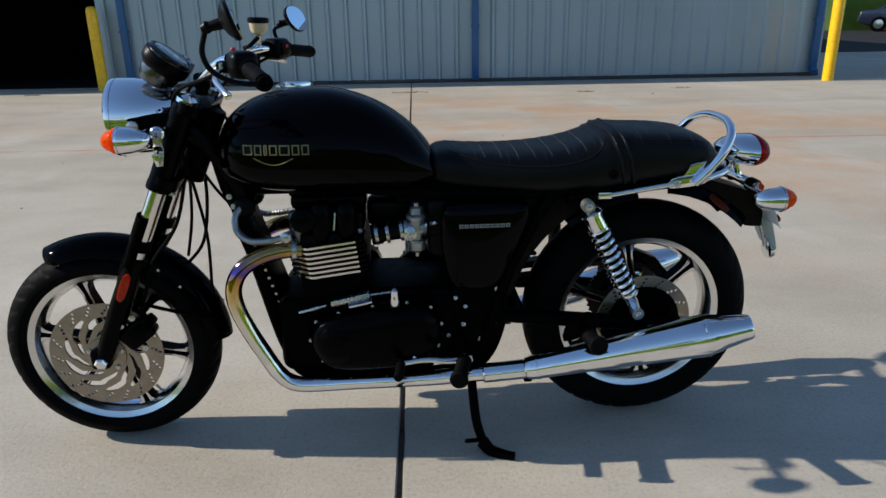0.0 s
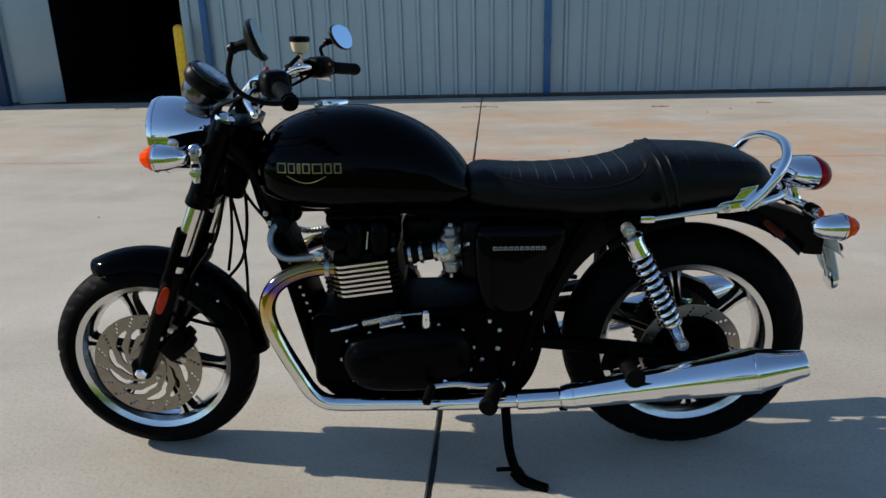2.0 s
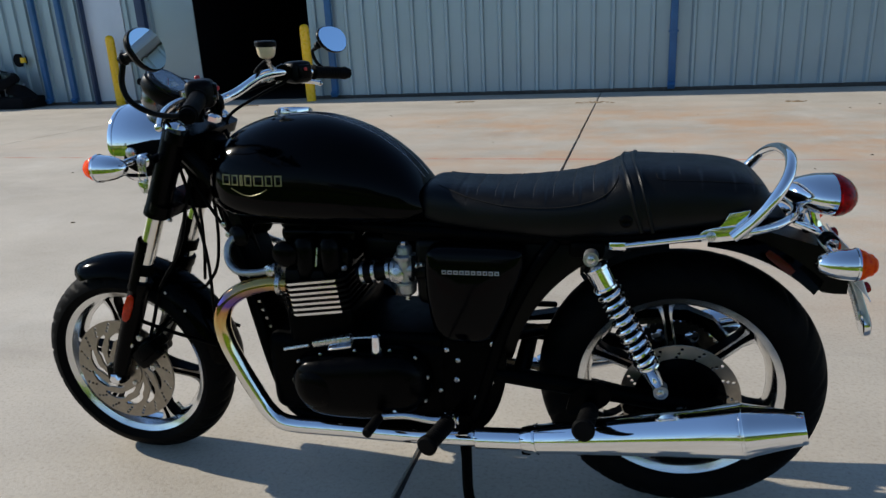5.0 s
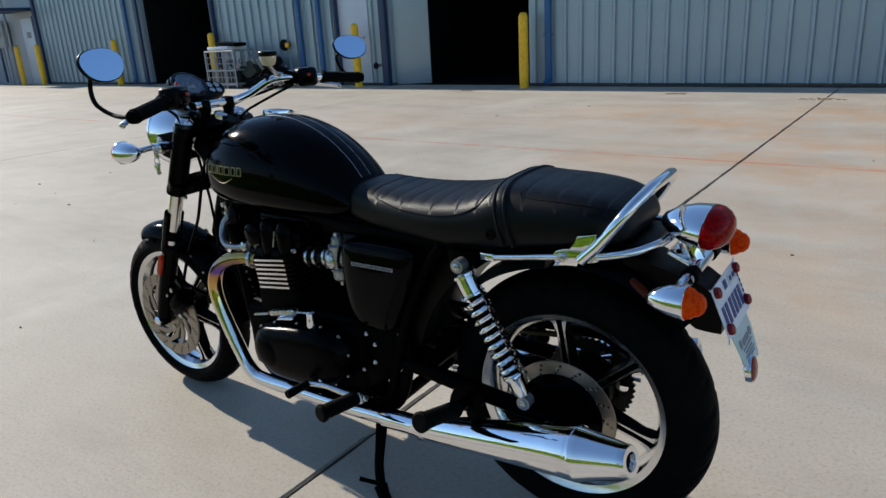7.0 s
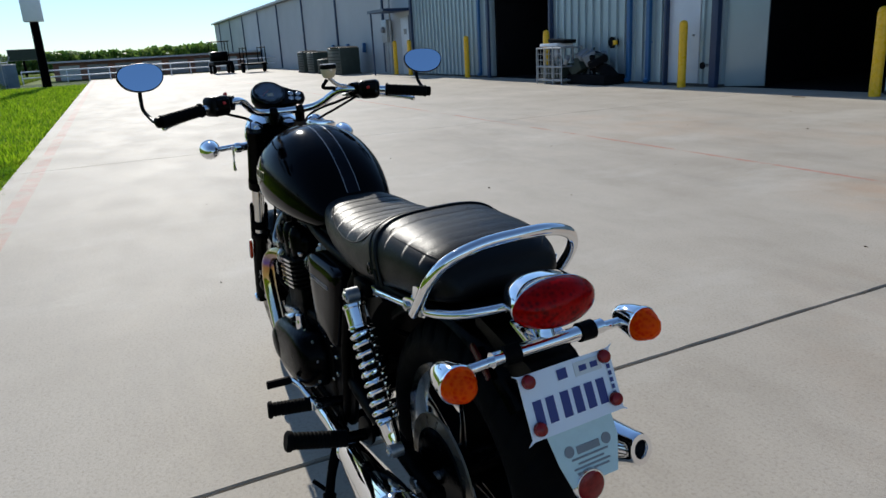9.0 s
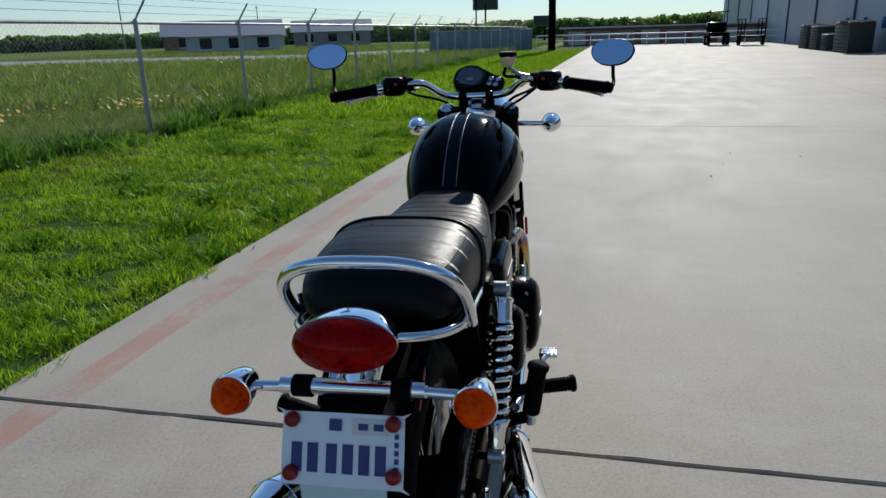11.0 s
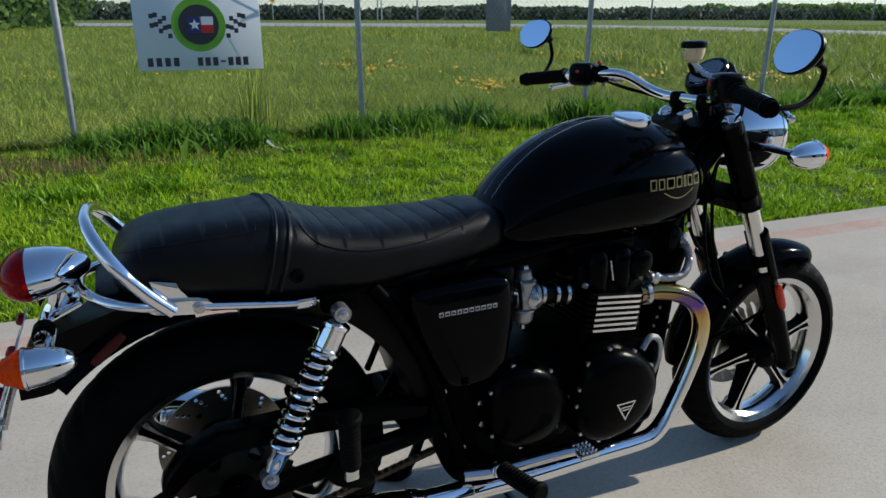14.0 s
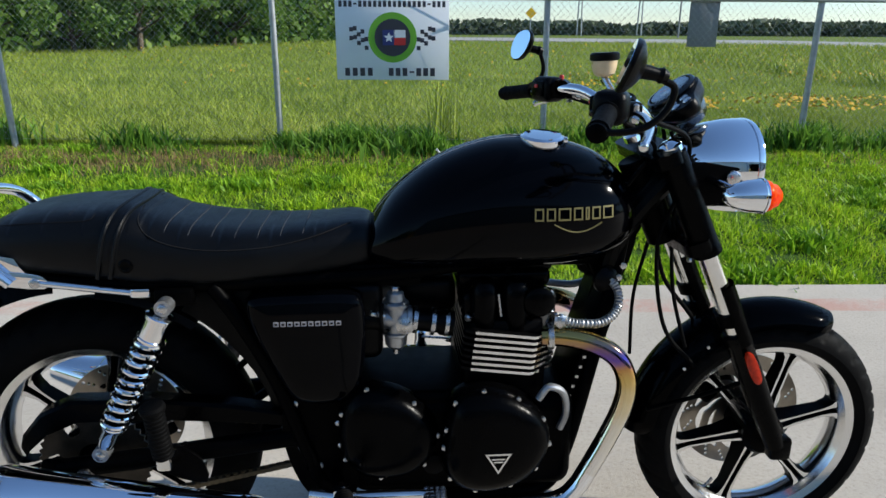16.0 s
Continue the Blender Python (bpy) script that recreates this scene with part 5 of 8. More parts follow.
def spoke_mesh(material_pair):
    """One cast spoke: a black tapered web with two raised ribs, their faces machined bright."""
    # x along the spoke, y along the rim, z across the wheel
    out = None
    for off in (-0.0085, 0.0085):
        rings = []
        for x, w, d, o in ((0.036, 0.010, 0.030, off * 1.5), (0.09, 0.0075, 0.022, off), (0.165, 0.0075, 0.017, off * 0.95), (0.188, 0.012, 0.018, off * 1.35), (0.197, 0.020, 0.020, off * 2.0)):
            c = w / 2
            k = 0.0015
            rings.append([(x, o - c, -d + k), (x, o - c + k, -d), (x, o + c - k, -d), (x, o + c, -d + k), (x, o + c, d - k), (x, o + c - k, d), (x, o - c + k, d), (x, o - c, d - k)])
        out = loft(rings, bm=out)
    web = []
    for x, w, d in ((0.036, 0.024, 0.018), (0.1, 0.014, 0.009), (0.17, 0.014, 0.007), (0.196, 0.03, 0.008)):
        web.append([(x, -w / 2, -d), (x, w / 2, -d), (x, w / 2, d), (x, -w / 2, d)])
    out = loft(web, bm=out)
    out.normal_update()
    for f in out.faces:
        f.material_index = 1 if abs(f.normal.z) > 0.94 and max(abs(v.co.z) for v in f.verts) > 0.0125 else 0
    return finish(out, "spoke", material_pair)


SPOKE = spoke_mesh((M["matt"], M["alu"]))


def wheel(name, center, half, tyre_r, tyre_w, grooves, turn, count):
    w = part(name, rim(center, half), M["alu"], BIKE, "polished cast alloy rim")
    part("tyre", tyre(center, tyre_r, tyre_w, 0.222, grooves), M["rubber"], w, "worn black road tyre", angle=50)
    part("hub", lathe([(0.022, -0.062), (0.040, -0.060), (0.050, -0.045), (0.044, -0.03), (0.044, 0.03), (0.050, 0.045), (0.040, 0.060), (0.022, 0.062)], center, (0, 1, 0), 32), M["matt"], w)
    for k in range(count):
        a = turn + 360 * k / count
        part("spoke", SPOKE, None, w, m=Matrix.Translation(center) @ pose(0, 0, 0, 0, a, 0) @ pose(0, 0, 0, 90, 0, 0))
    part("valve_stem", rod(center + Vector((0.10, 0.0, -0.165)), center + Vector((0.085, 0.0, -0.145)), 0.004, seg=8), M["bolt"], w)
    return w


def disc_sheet(r, inner, n_arm, holes, depth, swirl=True, slot=0.0080):
    """A brake disc: drilled friction ring on a carrier with curved cut-outs."""
    cut = []
    rng = random.Random(4)
    for k in range(holes):
        a = 2 * math.pi * k / holes
        for j, rr in enumerate((r - 0.009, r - 0.019, r - 0.028)):
            t = a + j * 0.055
            cut.append(ring_pts(rr * math.cos(t), rr * math.sin(t), 0.0042, 8))
    r0, r1 = inner + 0.008, r - 0.038
    for k in range(n_arm):
        a = 2 * math.pi * k / n_arm
        mid = []
        for i in range(17):
            f = i / 16
            rr = r0 + (r1 - r0) * (f + 0.07 * math.sin(2 * math.pi * f))
            t = a - (1.15 * f + 0.16 * math.sin(2 * math.pi * f) if swirl else 0.0)
            mid.append(Vector((rr * math.cos(t), rr * math.sin(t), 0)))
        left, right = [], []
        for i, p in enumerate(mid):
            f = i / 16
            d = (mid[min(i + 1, 16)] - mid[max(i - 1, 0)]).normalized()
            w = slot * (0.55 + 0.6 * f) * min(1.0, 0.35 + 6 * min(f, 1 - f)) 
            left.append((p.x - d.y * w, p.y + d.x * w))
            right.append((p.x + d.y * w, p.y - d.x * w))
        cut.append(left + right[::-1])
    cut.append(ring_pts(0, 0, inner - 0.014, 32))
    return pierced(ring_pts(0, 0, r, 96), cut, depth)


def upright(center, y):
    """Stands a sheet built in x-y up in the wheel's plane."""
    return Matrix.Translation((center.x, y, center.z)) @ pose(0, 0, 0, 90, 0, 0)


# ---- front wheel, disc, caliper ----
FW = wheel("front_wheel", FC, 0.042, 0.290, 0.108, 34, 12, 6)
fd = disc_sheet(0.151, 0.050, 10, 18, 0.005)
fd.transform(upright(FC, -0.072))
part("brake_disc", fd, M["steel"], FW, "drilled steel brake disc with curved slots", angle=20)
part("disc_carrier", lathe([(0.030, 0), (0.052, 0.002), (0.054, 0.007), (0.030, 0.010)], (FC.x, -0.080, FC.z), (0, 1, 0), 32), M["steel"], FW)
for k in range(5):
    t = 2 * math.pi * k / 5 + 0.3
    part("disc_bolt", lathe([(0.0065, 0), (0.0065, 0.004), (0.003, 0.005)], (FC.x + 0.045 * math.cos(t), -0.079, FC.z + 0.045 * math.sin(t)), (0, -1, 0), 10), M["bolt"], FW)
part("axle_nut", lathe([(0.014, 0), (0.017, 0.003), (0.017, 0.010), (0.012, 0.014), (0.0, 0.014)], (FC.x, -0.112, FC.z - 0.004), (0, -1, 0), 6), M["chrome"], FW)
part("axle", rod((FC.x, -0.115, FC.z), (FC.x, 0.105, FC.z), 0.009), M["bolt"], FW)

# ---- fork ----
TOP, AXL = Vector((-1.148, 0, 0.925)), Vector((-1.447, 0, 0.275))
DIR = (AXL - TOP).normalized()


def along(z, y=0.0, off=0.0):
    """A point on the fork line at a height; off moves it square to the line, to the front."""
    p = TOP + DIR * ((TOP.z - z) / -DIR.z)
    n = Vector((DIR.z, 0, -DIR.x))
    return p + n * off + Vector((0, y, 0))


for s in LR:
    y = 0.098 * s
    leg = part("fork_leg", rod(along(0.60, y), along(0.575, y), 0.026, 0.026), M["matt"], BIKE, "black telescopic fork leg with bright stanchion")
    part("fork_shroud", lathe([(0.022, 0), (0.0265, 0.004), (0.0275, 0.02), (0.0280, 0.10), (0.0285, 0.200), (0.0300, 0.206), (0.0300, 0.222), (0.025, 0.224)], along(0.925, y), DIR, 28), M["satin"], leg, "black upper fork shroud")
    part("stanchion", rod(along(0.735, y), along(0.50, y), 0.0205, seg=24), M["fork"], leg, "bright steel stanchion")
    part("slider", lathe([(0.024, -0.012), (0.0285, -0.008), (0.0285, 0.016), (0.0255, 0.022), (0.0265, 0.12), (0.024, 0.235), (0.021, 0.285), (0.0, 0.292)], along(0.545, y), DIR, 28), M["satin"], leg, "black fork slider")
    guard = []
    for z in (0.655, 0.60, 0.55, 0.53):
        c = along(z, y)
        ring = []
        for k in range(9):
            t = math.pi * (-0.5 + k / 8) * 1.15
            nrm = Vector((DIR.z, 0, -DIR.x))
            for_r = 0.030
            ring.append(c + nrm * for_r * math.cos(t) + Vector((0, for_r * math.sin(t), 0)))
        guard.append(ring)
    gb = loft(guard, caps=False, around=False)
    bmesh.ops.solidify(gb, geom=gb.faces[:], thickness=0.003)
    part("stanchion_guard", gb, M["satin"], leg)
    part("axle_clamp", box(FC.x + 0.004, y, FC.z - 0.006, 0.046, 0.036, 0.052, 0.008), M["satin"], leg)
    rb = rounded([(-0.031, -0.0085), (0.031, -0.0085), (0.031, 0.0085), (-0.031, 0.0085)], 4)
    rp = plate(rb, 0, 0.009, 0.002)
    rp.transform(Matrix.Translation(along(0.487, 0.128 * s if s > 0 else -0.136)) @ pose(0, 0, 0, 0, -65.3, 0))
    part("fork_reflector", rp, M["amberrefl"], leg, "orange-red reflector")
    part("fork_cap", lathe([(0.024, 0), (0.024, 0.010), (0.018, 0.016), (0.010, 0.020), (0, 0.020)], along(0.925, y), -DIR, 20), M["chrome"], leg)
    part("clamp_bolt", lathe([(0.006, 0), (0.006, 0.006), (0.003, 0.007)], along(0.725, y, -0.034), (1, 0, 0), 8), M["bolt"], leg)
for z, nm in ((0.905, "top_yoke"), (0.735, "lower_yoke")):
    c = along(z)
    ring = []
    outline = rounded([(-0.122, -0.024), (-0.06, -0.030), (0.06, -0.030), (0.122, -0.024), (0.124, 0.020), (0.06, 0.030), (-0.06, 0.030), (-0.124, 0.020)], 4)
    b = bmesh.new()
    f = b.faces.new([b.verts.new((-yy + 0.012, xx, 0)) for xx, yy in outline])
    e = bmesh.ops.extrude_face_region(b, geom=[f])
    bmesh.ops.translate(b, vec=(0, 0, 0.026), verts=[g for g in e["geom"] if isinstance(g, bmesh.types.BMVert)])
    up_ = -DIR
    back_ = Vector((0, 1, 0)).cross(up_)
    b.transform(Matrix.Translation(c) @ Matrix((back_, (0, 1, 0), up_)).transposed().to_4x4())
    part(nm, b, M["satin"], BIKE)
part("steering_head", rod(along(0.915, 0, -0.045) , along(0.745, 0, -0.045), 0.032, seg=24, bevel=0.003), M["matt"], BIKE)
part("top_nut", lathe([(0.020, 0), (0.020, 0.012), (0.012, 0.016), (0, 0.016)], along(0.945, 0, -0.03), -DIR, 6), M["chrome"], BIKE)

# caliper and its hose behind the left leg
cal = part("brake_caliper", box(0, 0, 0, 0.085, 0.050, 0.062, 0.012, 3, m=Matrix.Translation((-1.352, -0.083, 0.345)) @ pose(0, 0, 0, 0, -38, 0)), M["satin"], BIKE, "black two-piston brake caliper")
part("caliper_bridge", box(0, 0, 0, 0.060, 0.070, 0.030, 0.008, m=Matrix.Translation((-1.338, -0.085, 0.358)) @ pose(0, 0, 0, 0, -38, 0)), M["matt"], cal)
for dx, dz in ((-0.03, 0.03), (0.022, -0.034), (0.0, 0.05)):
    part("caliper_bolt", lathe([(0.008, 0), (0.008, 0.005), (0.004, 0.006)], (-1.352 + dx, -0.108, 0.345 + dz), (0, -1, 0), 8), M["bolt"], cal)
part("brake_hose", tube([(-1.345, -0.075, 0.385), (-1.325, -0.070, 0.44), (-1.30, -0.055, 0.52), (-1.225, -0.060, 0.62), (-1.190, -0.045, 0.74), (-1.17, -0.02, 0.84)], 0.0048, 8), M["rubber"], BIKE)

# ---- front mudguard ----
def mudguard(center, radius, a0, a1, half, skirt, steps=40):
    rings = []
    for i in range(steps + 1):
        f = i / steps
        t = radians(a0 + (a1 - a0) * f)
        tip = min(1.0, min(f, 1 - f) * steps / 4 + 0.45)
        ring = []
        for k in range(17):
            s = -1 + 2 * k / 16
            ang = s * 1.35
            r = radius - (1 - math.cos(ang)) * half * 0.85 * (0.6 + 0.4 * tip) - (abs(s) > 0.93) * skirt * 0.25
            ring.append(Vector((center.x + r * math.cos(t), math.sin(ang) / math.sin(1.35) * half * tip ** 0.5, center.z + r * math.sin(t))))
        rings.append(ring)
    b = loft(rings, caps=False, around=False)
    bmesh.ops.solidify(b, geom=b.faces[:], thickness=0.003)
    return b


FN = Vector((-1.446, 0, 0.278))
FW.matrix_basis = Matrix.Translation(FN) @ Matrix.Diagonal((0.955, 1, 0.955, 1)) @ Matrix.Translation(-FC)
part("front_mudguard", mudguard(FN, 0.309, 116, 2, 0.062, 0.02), M["paint"], BIKE, "gloss black front mudguard")
for s in LR:
    part("mudguard_stay", tube([(-1.36, 0.062 * s, 0.545), (-1.372, 0.085 * s, 0.50), (-1.385, 0.088 * s, 0.46)], 0.006, 8), M["matt"], BIKE)
    part("mudguard_stay", tube([(-1.165, 0.058 * s, 0.36), (-1.28, 0.074 * s, 0.40), (-1.375, 0.088 * s, 0.44)], 0.005, 8), M["matt"], BIKE)
    for t in (38, 52, 70):
        p = (FC.x + 0.275 * math.cos(radians(t)), 0.063 * s, FC.z + 0.275 * math.sin(radians(t)))
        part("mudguard_bolt", lathe([(0.004, 0), (0.0035, 0.0025)], p, (0, s, 0), 8), M["bolt"], BIKE)

# ---- headlamp ----
HL = part("headlamp", lathe([(0.088, -0.004), (0.0945, 0.004), (0.0945, 0.020), (0.092, 0.045), (0.086, 0.075), (0.075, 0.108), (0.057, 0.138), (0.032, 0.158), (0.0, 0.165)], (-1.330, 0, 0.880), (1, 0, 0.02), 48), M["chrome"], BIKE, "round chrome headlamp bowl")
part("headlamp_rim", lathe([(0.080, -0.012), (0.086, -0.015), (0.0935, -0.010), (0.0955, -0.004), (0.0955, 0.0015), (0.090, 0.003)], (-1.330, 0, 0.880), (1, 0, 0.02), 48, closed=True), M["chrome"], HL)
part("lens", lathe([(0.080, 0.0), (0.070, -0.010), (0.045, -0.020), (0.0, -0.025)], (-1.334, 0, 0.880), (1, 0, 0.02), 40), M["glass"], HL, "clear glass headlamp lens")
part("reflector_bowl", lathe([(0.078, 0.0), (0.06, 0.03), (0.03, 0.055), (0, 0.06)], (-1.328, 0, 0.880), (1, 0, 0.02), 32), M["alu"], HL)
for s in LR:
    ear = [(-1.300, 0.842), (-1.26, 0.822), (-1.19, 0.812), (-1.165, 0.825), (-1.160, 0.880), (-1.20, 0.902), (-1.27, 0.893), (-1.300, 0.885)]
    part("headlamp_bracket", plate(rounded(ear, 3), 0.083 * s, 0.092 * s, 0.002), M["matt"], BIKE, "black headlamp bracket")
    part("bracket_bolt", lathe([(0.014, 0), (0.014, 0.006), (0.008, 0.009), (0, 0.009)], (-1.278, 0.092 * s, 0.872), (0, s, 0), 12), M["bolt"], HL)

# ---- indicators ----
def indicator(at, forward, y_in, name, label):
    """A chrome bullet lamp with an amber lens; forward: -1 when the lens looks to the front."""
    x, y, z = at
    f = forward
    lamp = part(name, lathe([(0.004, -0.052), (0.014, -0.046), (0.022, -0.031), (0.0275, -0.010), (0.030, 0.012), (0.030, 0.016), (0.026, 0.017)], (x, y, z), (f, 0, 0), 32), M["chrome"], BIKE, label)
    part("lens", lathe([(0.029, 0.0), (0.0295, 0.004), (0.026, 0.014), (0.022, 0.018), (0.020, 0.026), (0.012, 0.034), (0, 0.037)], (x + f * 0.016, y, z), (f, 0, 0), 32), M["orange"], lamp, "amber lens")
    part("lens_ring", lathe([(0.0295, 0), (0.0315, 0.001), (0.0315, 0.005), (0.0295, 0.006)], (x + f * 0.013, y, z), (f, 0, 0), 32, closed=True), M["chrome"], lamp)
    part("stalk", rod((x - f * 0.012, y_in, z + 0.004), (x - f * 0.012, y - (0.015 if y > 0 else -0.015), z), 0.0085, seg=16), M["chrome"], lamp, "chrome stalk")
    return lamp


for s in LR:
    indicator((-1.246, 0.227 * s, 0.865), -1, 0.092 * s, "front_indicator", "chrome bullet indicator with amber lens")
    indicator((0.240, 0.180 * s, 0.669), 1, 0.062 * s, "rear_indicator", "chrome bullet indicator with amber lens")
# ignition key hanging on the left bracket
key = part("ignition_lock", lathe([(0.010, 0), (0.0125, 0.004), (0.0125, 0.045), (0.016, 0.047), (0.016, 0.062), (0.012, 0.066), (0, 0.066)], (-1.205, -0.094, 0.866), (0, -1, 0), 20), M["chrome"], BIKE, "chrome ignition lock")
part("key", box(-1.203, -0.166, 0.856, 0.020, 0.004, 0.034, 0.002), M["bolt"], key)
part("key_ring", tube([(-1.203 + 0.011 * math.cos(t), -0.168, 0.832 + 0.011 * math.sin(t)) for t in np.linspace(0, 6.28, 13)], 0.0012, 6, 2), M["bolt"], key)
part("spare_key", box(0, 0, 0, 0.010, 0.003, 0.034, 0.0015, m=Matrix.Translation((-1.199, -0.170, 0.812)) @ pose(0, 0, 0, 0, 12, 20)), M["bolt"], key)
part("key_tag", box(0, 0, 0, 0.016, 0.004, 0.030, 0.003, m=Matrix.Translation((-1.209, -0.167, 0.808)) @ pose(0, 0, 0, 6, -14, 0)), M["chrome"], key)

# ---- instrument ----
GA = Vector((0.62, 0, 0.78)).normalized()          # the dial looks up and back
GC = Vector((-1.190, -0.029, 1.024))
inst = part("speedometer", lathe([(0.018, -0.078), (0.034, -0.075), (0.041, -0.066), (0.0455, -0.046), (0.0475, -0.020), (0.0475, -0.012), (0.0500, -0.010), (0.0505, 0.0), (0.047, 0.003)], GC, GA, 40), M["cup"], BIKE, "round speedometer in a polished dark cup with a row of warning lights")
part("bezel", lathe([(0.045, 0.001), (0.0505, -0.001), (0.052, 0.002), (0.0505, 0.006), (0.046, 0.007)], GC, GA, 40, closed=True), M["gloss"], inst)
part("dial", lathe([(0.044, 0.0), (0.044, 0.001), (0.0, 0.001)], GC + GA * 0.001, GA, 40), M["dial"], inst)
part("cover_glass", lathe([(0.044, 0.0), (0.040, 0.004), (0.0, 0.006)], GC + GA * 0.004, GA, 40), M["glass"], inst)
GF = Matrix((Vector((0, 1, 0)), GA.cross(Vector((0, 1, 0))), GA)).transposed().to_4x4()      # across, up the dial, out of it
dm = Matrix.Translation(GC + GA * 0.0024) @ GF
ticks = None
for k in range(25):
    ticks = box(0, 0, 0, 0.0012 if k % 2 else 0.002, 0.005, 0.0006, bm=ticks, m=dm @ pose(0, 0, 0, 0, 0, 120 - 10 * k) @ pose(0, 0.039, 0))
part("dial_ticks", ticks, M["dialink"], inst)
part("display", box(0, -0.012, 0.0004, 0.020, 0.012, 0.0010, m=dm), M["fluid"], inst)
part("needle", box(0.006, 0.010, 0.0012, 0.0016, 0.030, 0.0008, m=dm @ pose(0, 0, 0, 0, 0, 130)), M["printred"], inst)
shape = rounded([(-0.056, 0.0), (-0.042, 0.040), (0.0, 0.057), (0.040, 0.044), (0.080, 0.014), (0.108, 0.000), (0.114, -0.018), (0.104, -0.038), (0.070, -0.048), (0.030, -0.054), (-0.010, -0.057), (-0.044, -0.036)], 5)
pm = Matrix.Translation(GC) @ GF
pod = part("warning_light_pod", loft([[pm @ Vector((x * k, y * k, z)) for x, y in shape] for k, z in ((0.80, -0.040), (0.97, -0.028), (1.0, -0.012), (0.97, -0.004))]), M["plastic"], BIKE, "black pod with small round warning lights", angle=50)
for u, v in ((0.069, -0.006), (0.092, -0.010), (0.064, -0.028), (0.085, -0.032)):
    part("warning_light", lathe([(0.0085, 0), (0.0090, 0.003), (0.0065, 0.005), (0, 0.005)], pm @ Vector((u, v, -0.005)), GA, 16), M["bolt"], pod)

# ---- handlebar ----
HB = [(-0.918, 0.385, 0.999), (-0.960, 0.285, 1.012), (-1.005, 0.190, 1.022), (-1.045, 0.150, 1.018), (-1.095, 0.110, 0.985), (-1.118, 0.070, 0.972), (-1.120, 0.0, 0.970)]
BAR = HB + [(x, -y, z) for x, y, z in HB[-2::-1]]
bar = part("handlebar", tube(BAR, 0.0112, 16, 8), M["chrome"], BIKE, "chrome tubular handlebar")
for s in LR:
    part("bar_clamp", box(-1.120, 0.042 * s, 0.966, 0.038, 0.026, 0.040, 0.010, 3), M["satin"], bar)
    part("bar_riser", rod((-1.124, 0.042 * s, 0.935), (-1.121, 0.042 * s, 0.962), 0.015), M["satin"], bar)
    a, e = Vector((-0.964, 0.276 * s, 1.013)), Vector((-0.918, 0.385 * s, 0.999))
    d = (e - a).normalized()
    prof = [(0.0125, 0), (0.019, 0.002), (0.020, 0.008)]
    for k in range(10):
        prof += [(0.0165, 0.010 + k * 0.0108), (0.0165, 0.018 + k * 0.0108), (0.0155, 0.0185 + k * 0.0108), (0.0155, 0.0203 + k * 0.0108)]
    prof += [(0.0175, 0.122), (0.0175, 0.127), (0.012, 0.129), (0, 0.129)]
    part("grip", lathe(prof, a, d, 20), M["rubber"], bar, "black ribbed rubber grip")
    part("bar_end_weight", lathe([(0.0135, 0), (0.0145, 0.004), (0.0145, 0.016), (0.010, 0.019), (0, 0.019)], e + d * 0.004, d, 18), M["matt"], bar)
    sw = part("switch_housing", box(0, 0, 0, 0.056, 0.064, 0.056, 0.015, 3, m=Matrix.Translation((-0.984, 0.232 * s, 1.018)) @ pose(0, 0, 0, 0, 0, -27 * s)), M["plastic"], bar, "black switch housing")
    part("switch_face", box(0, 0, 0, 0.012, 0.040, 0.034, 0.004, m=Matrix.Translation((-0.960, 0.220 * s, 1.020)) @ pose(0, 0, 0, 0, 0, -27 * s)), M["satin"], sw)
    part("switch_button", box(0, 0, 0, 0.006, 0.009, 0.008, 0.002, m=Matrix.Translation((-0.954, 0.216 * s, 1.026)) @ pose(0, 0, 0, 0, 0, -27 * s)), M["printred"], sw, "red switch button")
    part("switch_clamp", lathe([(0.0125, -0.012), (0.021, -0.012), (0.021, 0.012), (0.0125, 0.012)], (-1.006, 0.192 * s, 1.021), (-0.42, 0.90 * s, 0.05), 20, closed=True), M["satin"], sw)
    part("switch_rocker", box(0, 0, 0, 0.010, 0.016, 0.012, 0.003, m=Matrix.Translation((-0.953, 0.236 * s, 1.010)) @ pose(0, 0, 0, 0, 0, -27 * s)), M["gloss"], sw)
    part("cable_adjuster", lathe([(0.0055, 0), (0.0055, 0.020), (0.008, 0.021), (0.008, 0.030), (0.004, 0.031), (0.004, 0.044)], (-1.026, 0.200 * s, 1.008), (-0.75, -0.66 * s, -0.10), 12), M["bolt"], bar)
    part("lever_pivot", lathe([(0.007, -0.016), (0.008, -0.014), (0.008, 0.014), (0.004, 0.017), (0, 0.017)], (-1.031, 0.214 * s, 1.006), (0, 0, 1), 12), M["bolt"], bar)
    part("lever_perch", box(0, 0, 0, 0.044, 0.030, 0.026, 0.007, m=Matrix.Translation((-1.022, 0.205 * s, 1.012))), M["plastic"], bar)
    L = [(-1.032, 0.215 * s, 1.004), (-1.036, 0.250 * s, 1.000), (-1.026, 0.300 * s, 0.992), (-1.004, 0.350 * s, 0.982), (-0.988, 0.380 * s, 0.974)]
    lv = tube(L, lambda f: 0.0085 - 0.0025 * f, 10, 6)
    lathe([(0.0, -0.008), (0.006, -0.005), (0.008, 0.0), (0.006, 0.005), (0, 0.008)], L[-1], (0.4, s, -0.2), 12, bm=lv)
    part("clutch_lever" if s < 0 else "brake_lever", lv, M["alu"], bar, "bright alloy lever")
part("starter_button", lathe([(0.0055, 0), (0.0055, 0.006), (0.004, 0.008), (0, 0.008)], (-1.006, -0.200, 1.043), (-0.2, 0, 1), 12), M["printred"], bar, "red button")

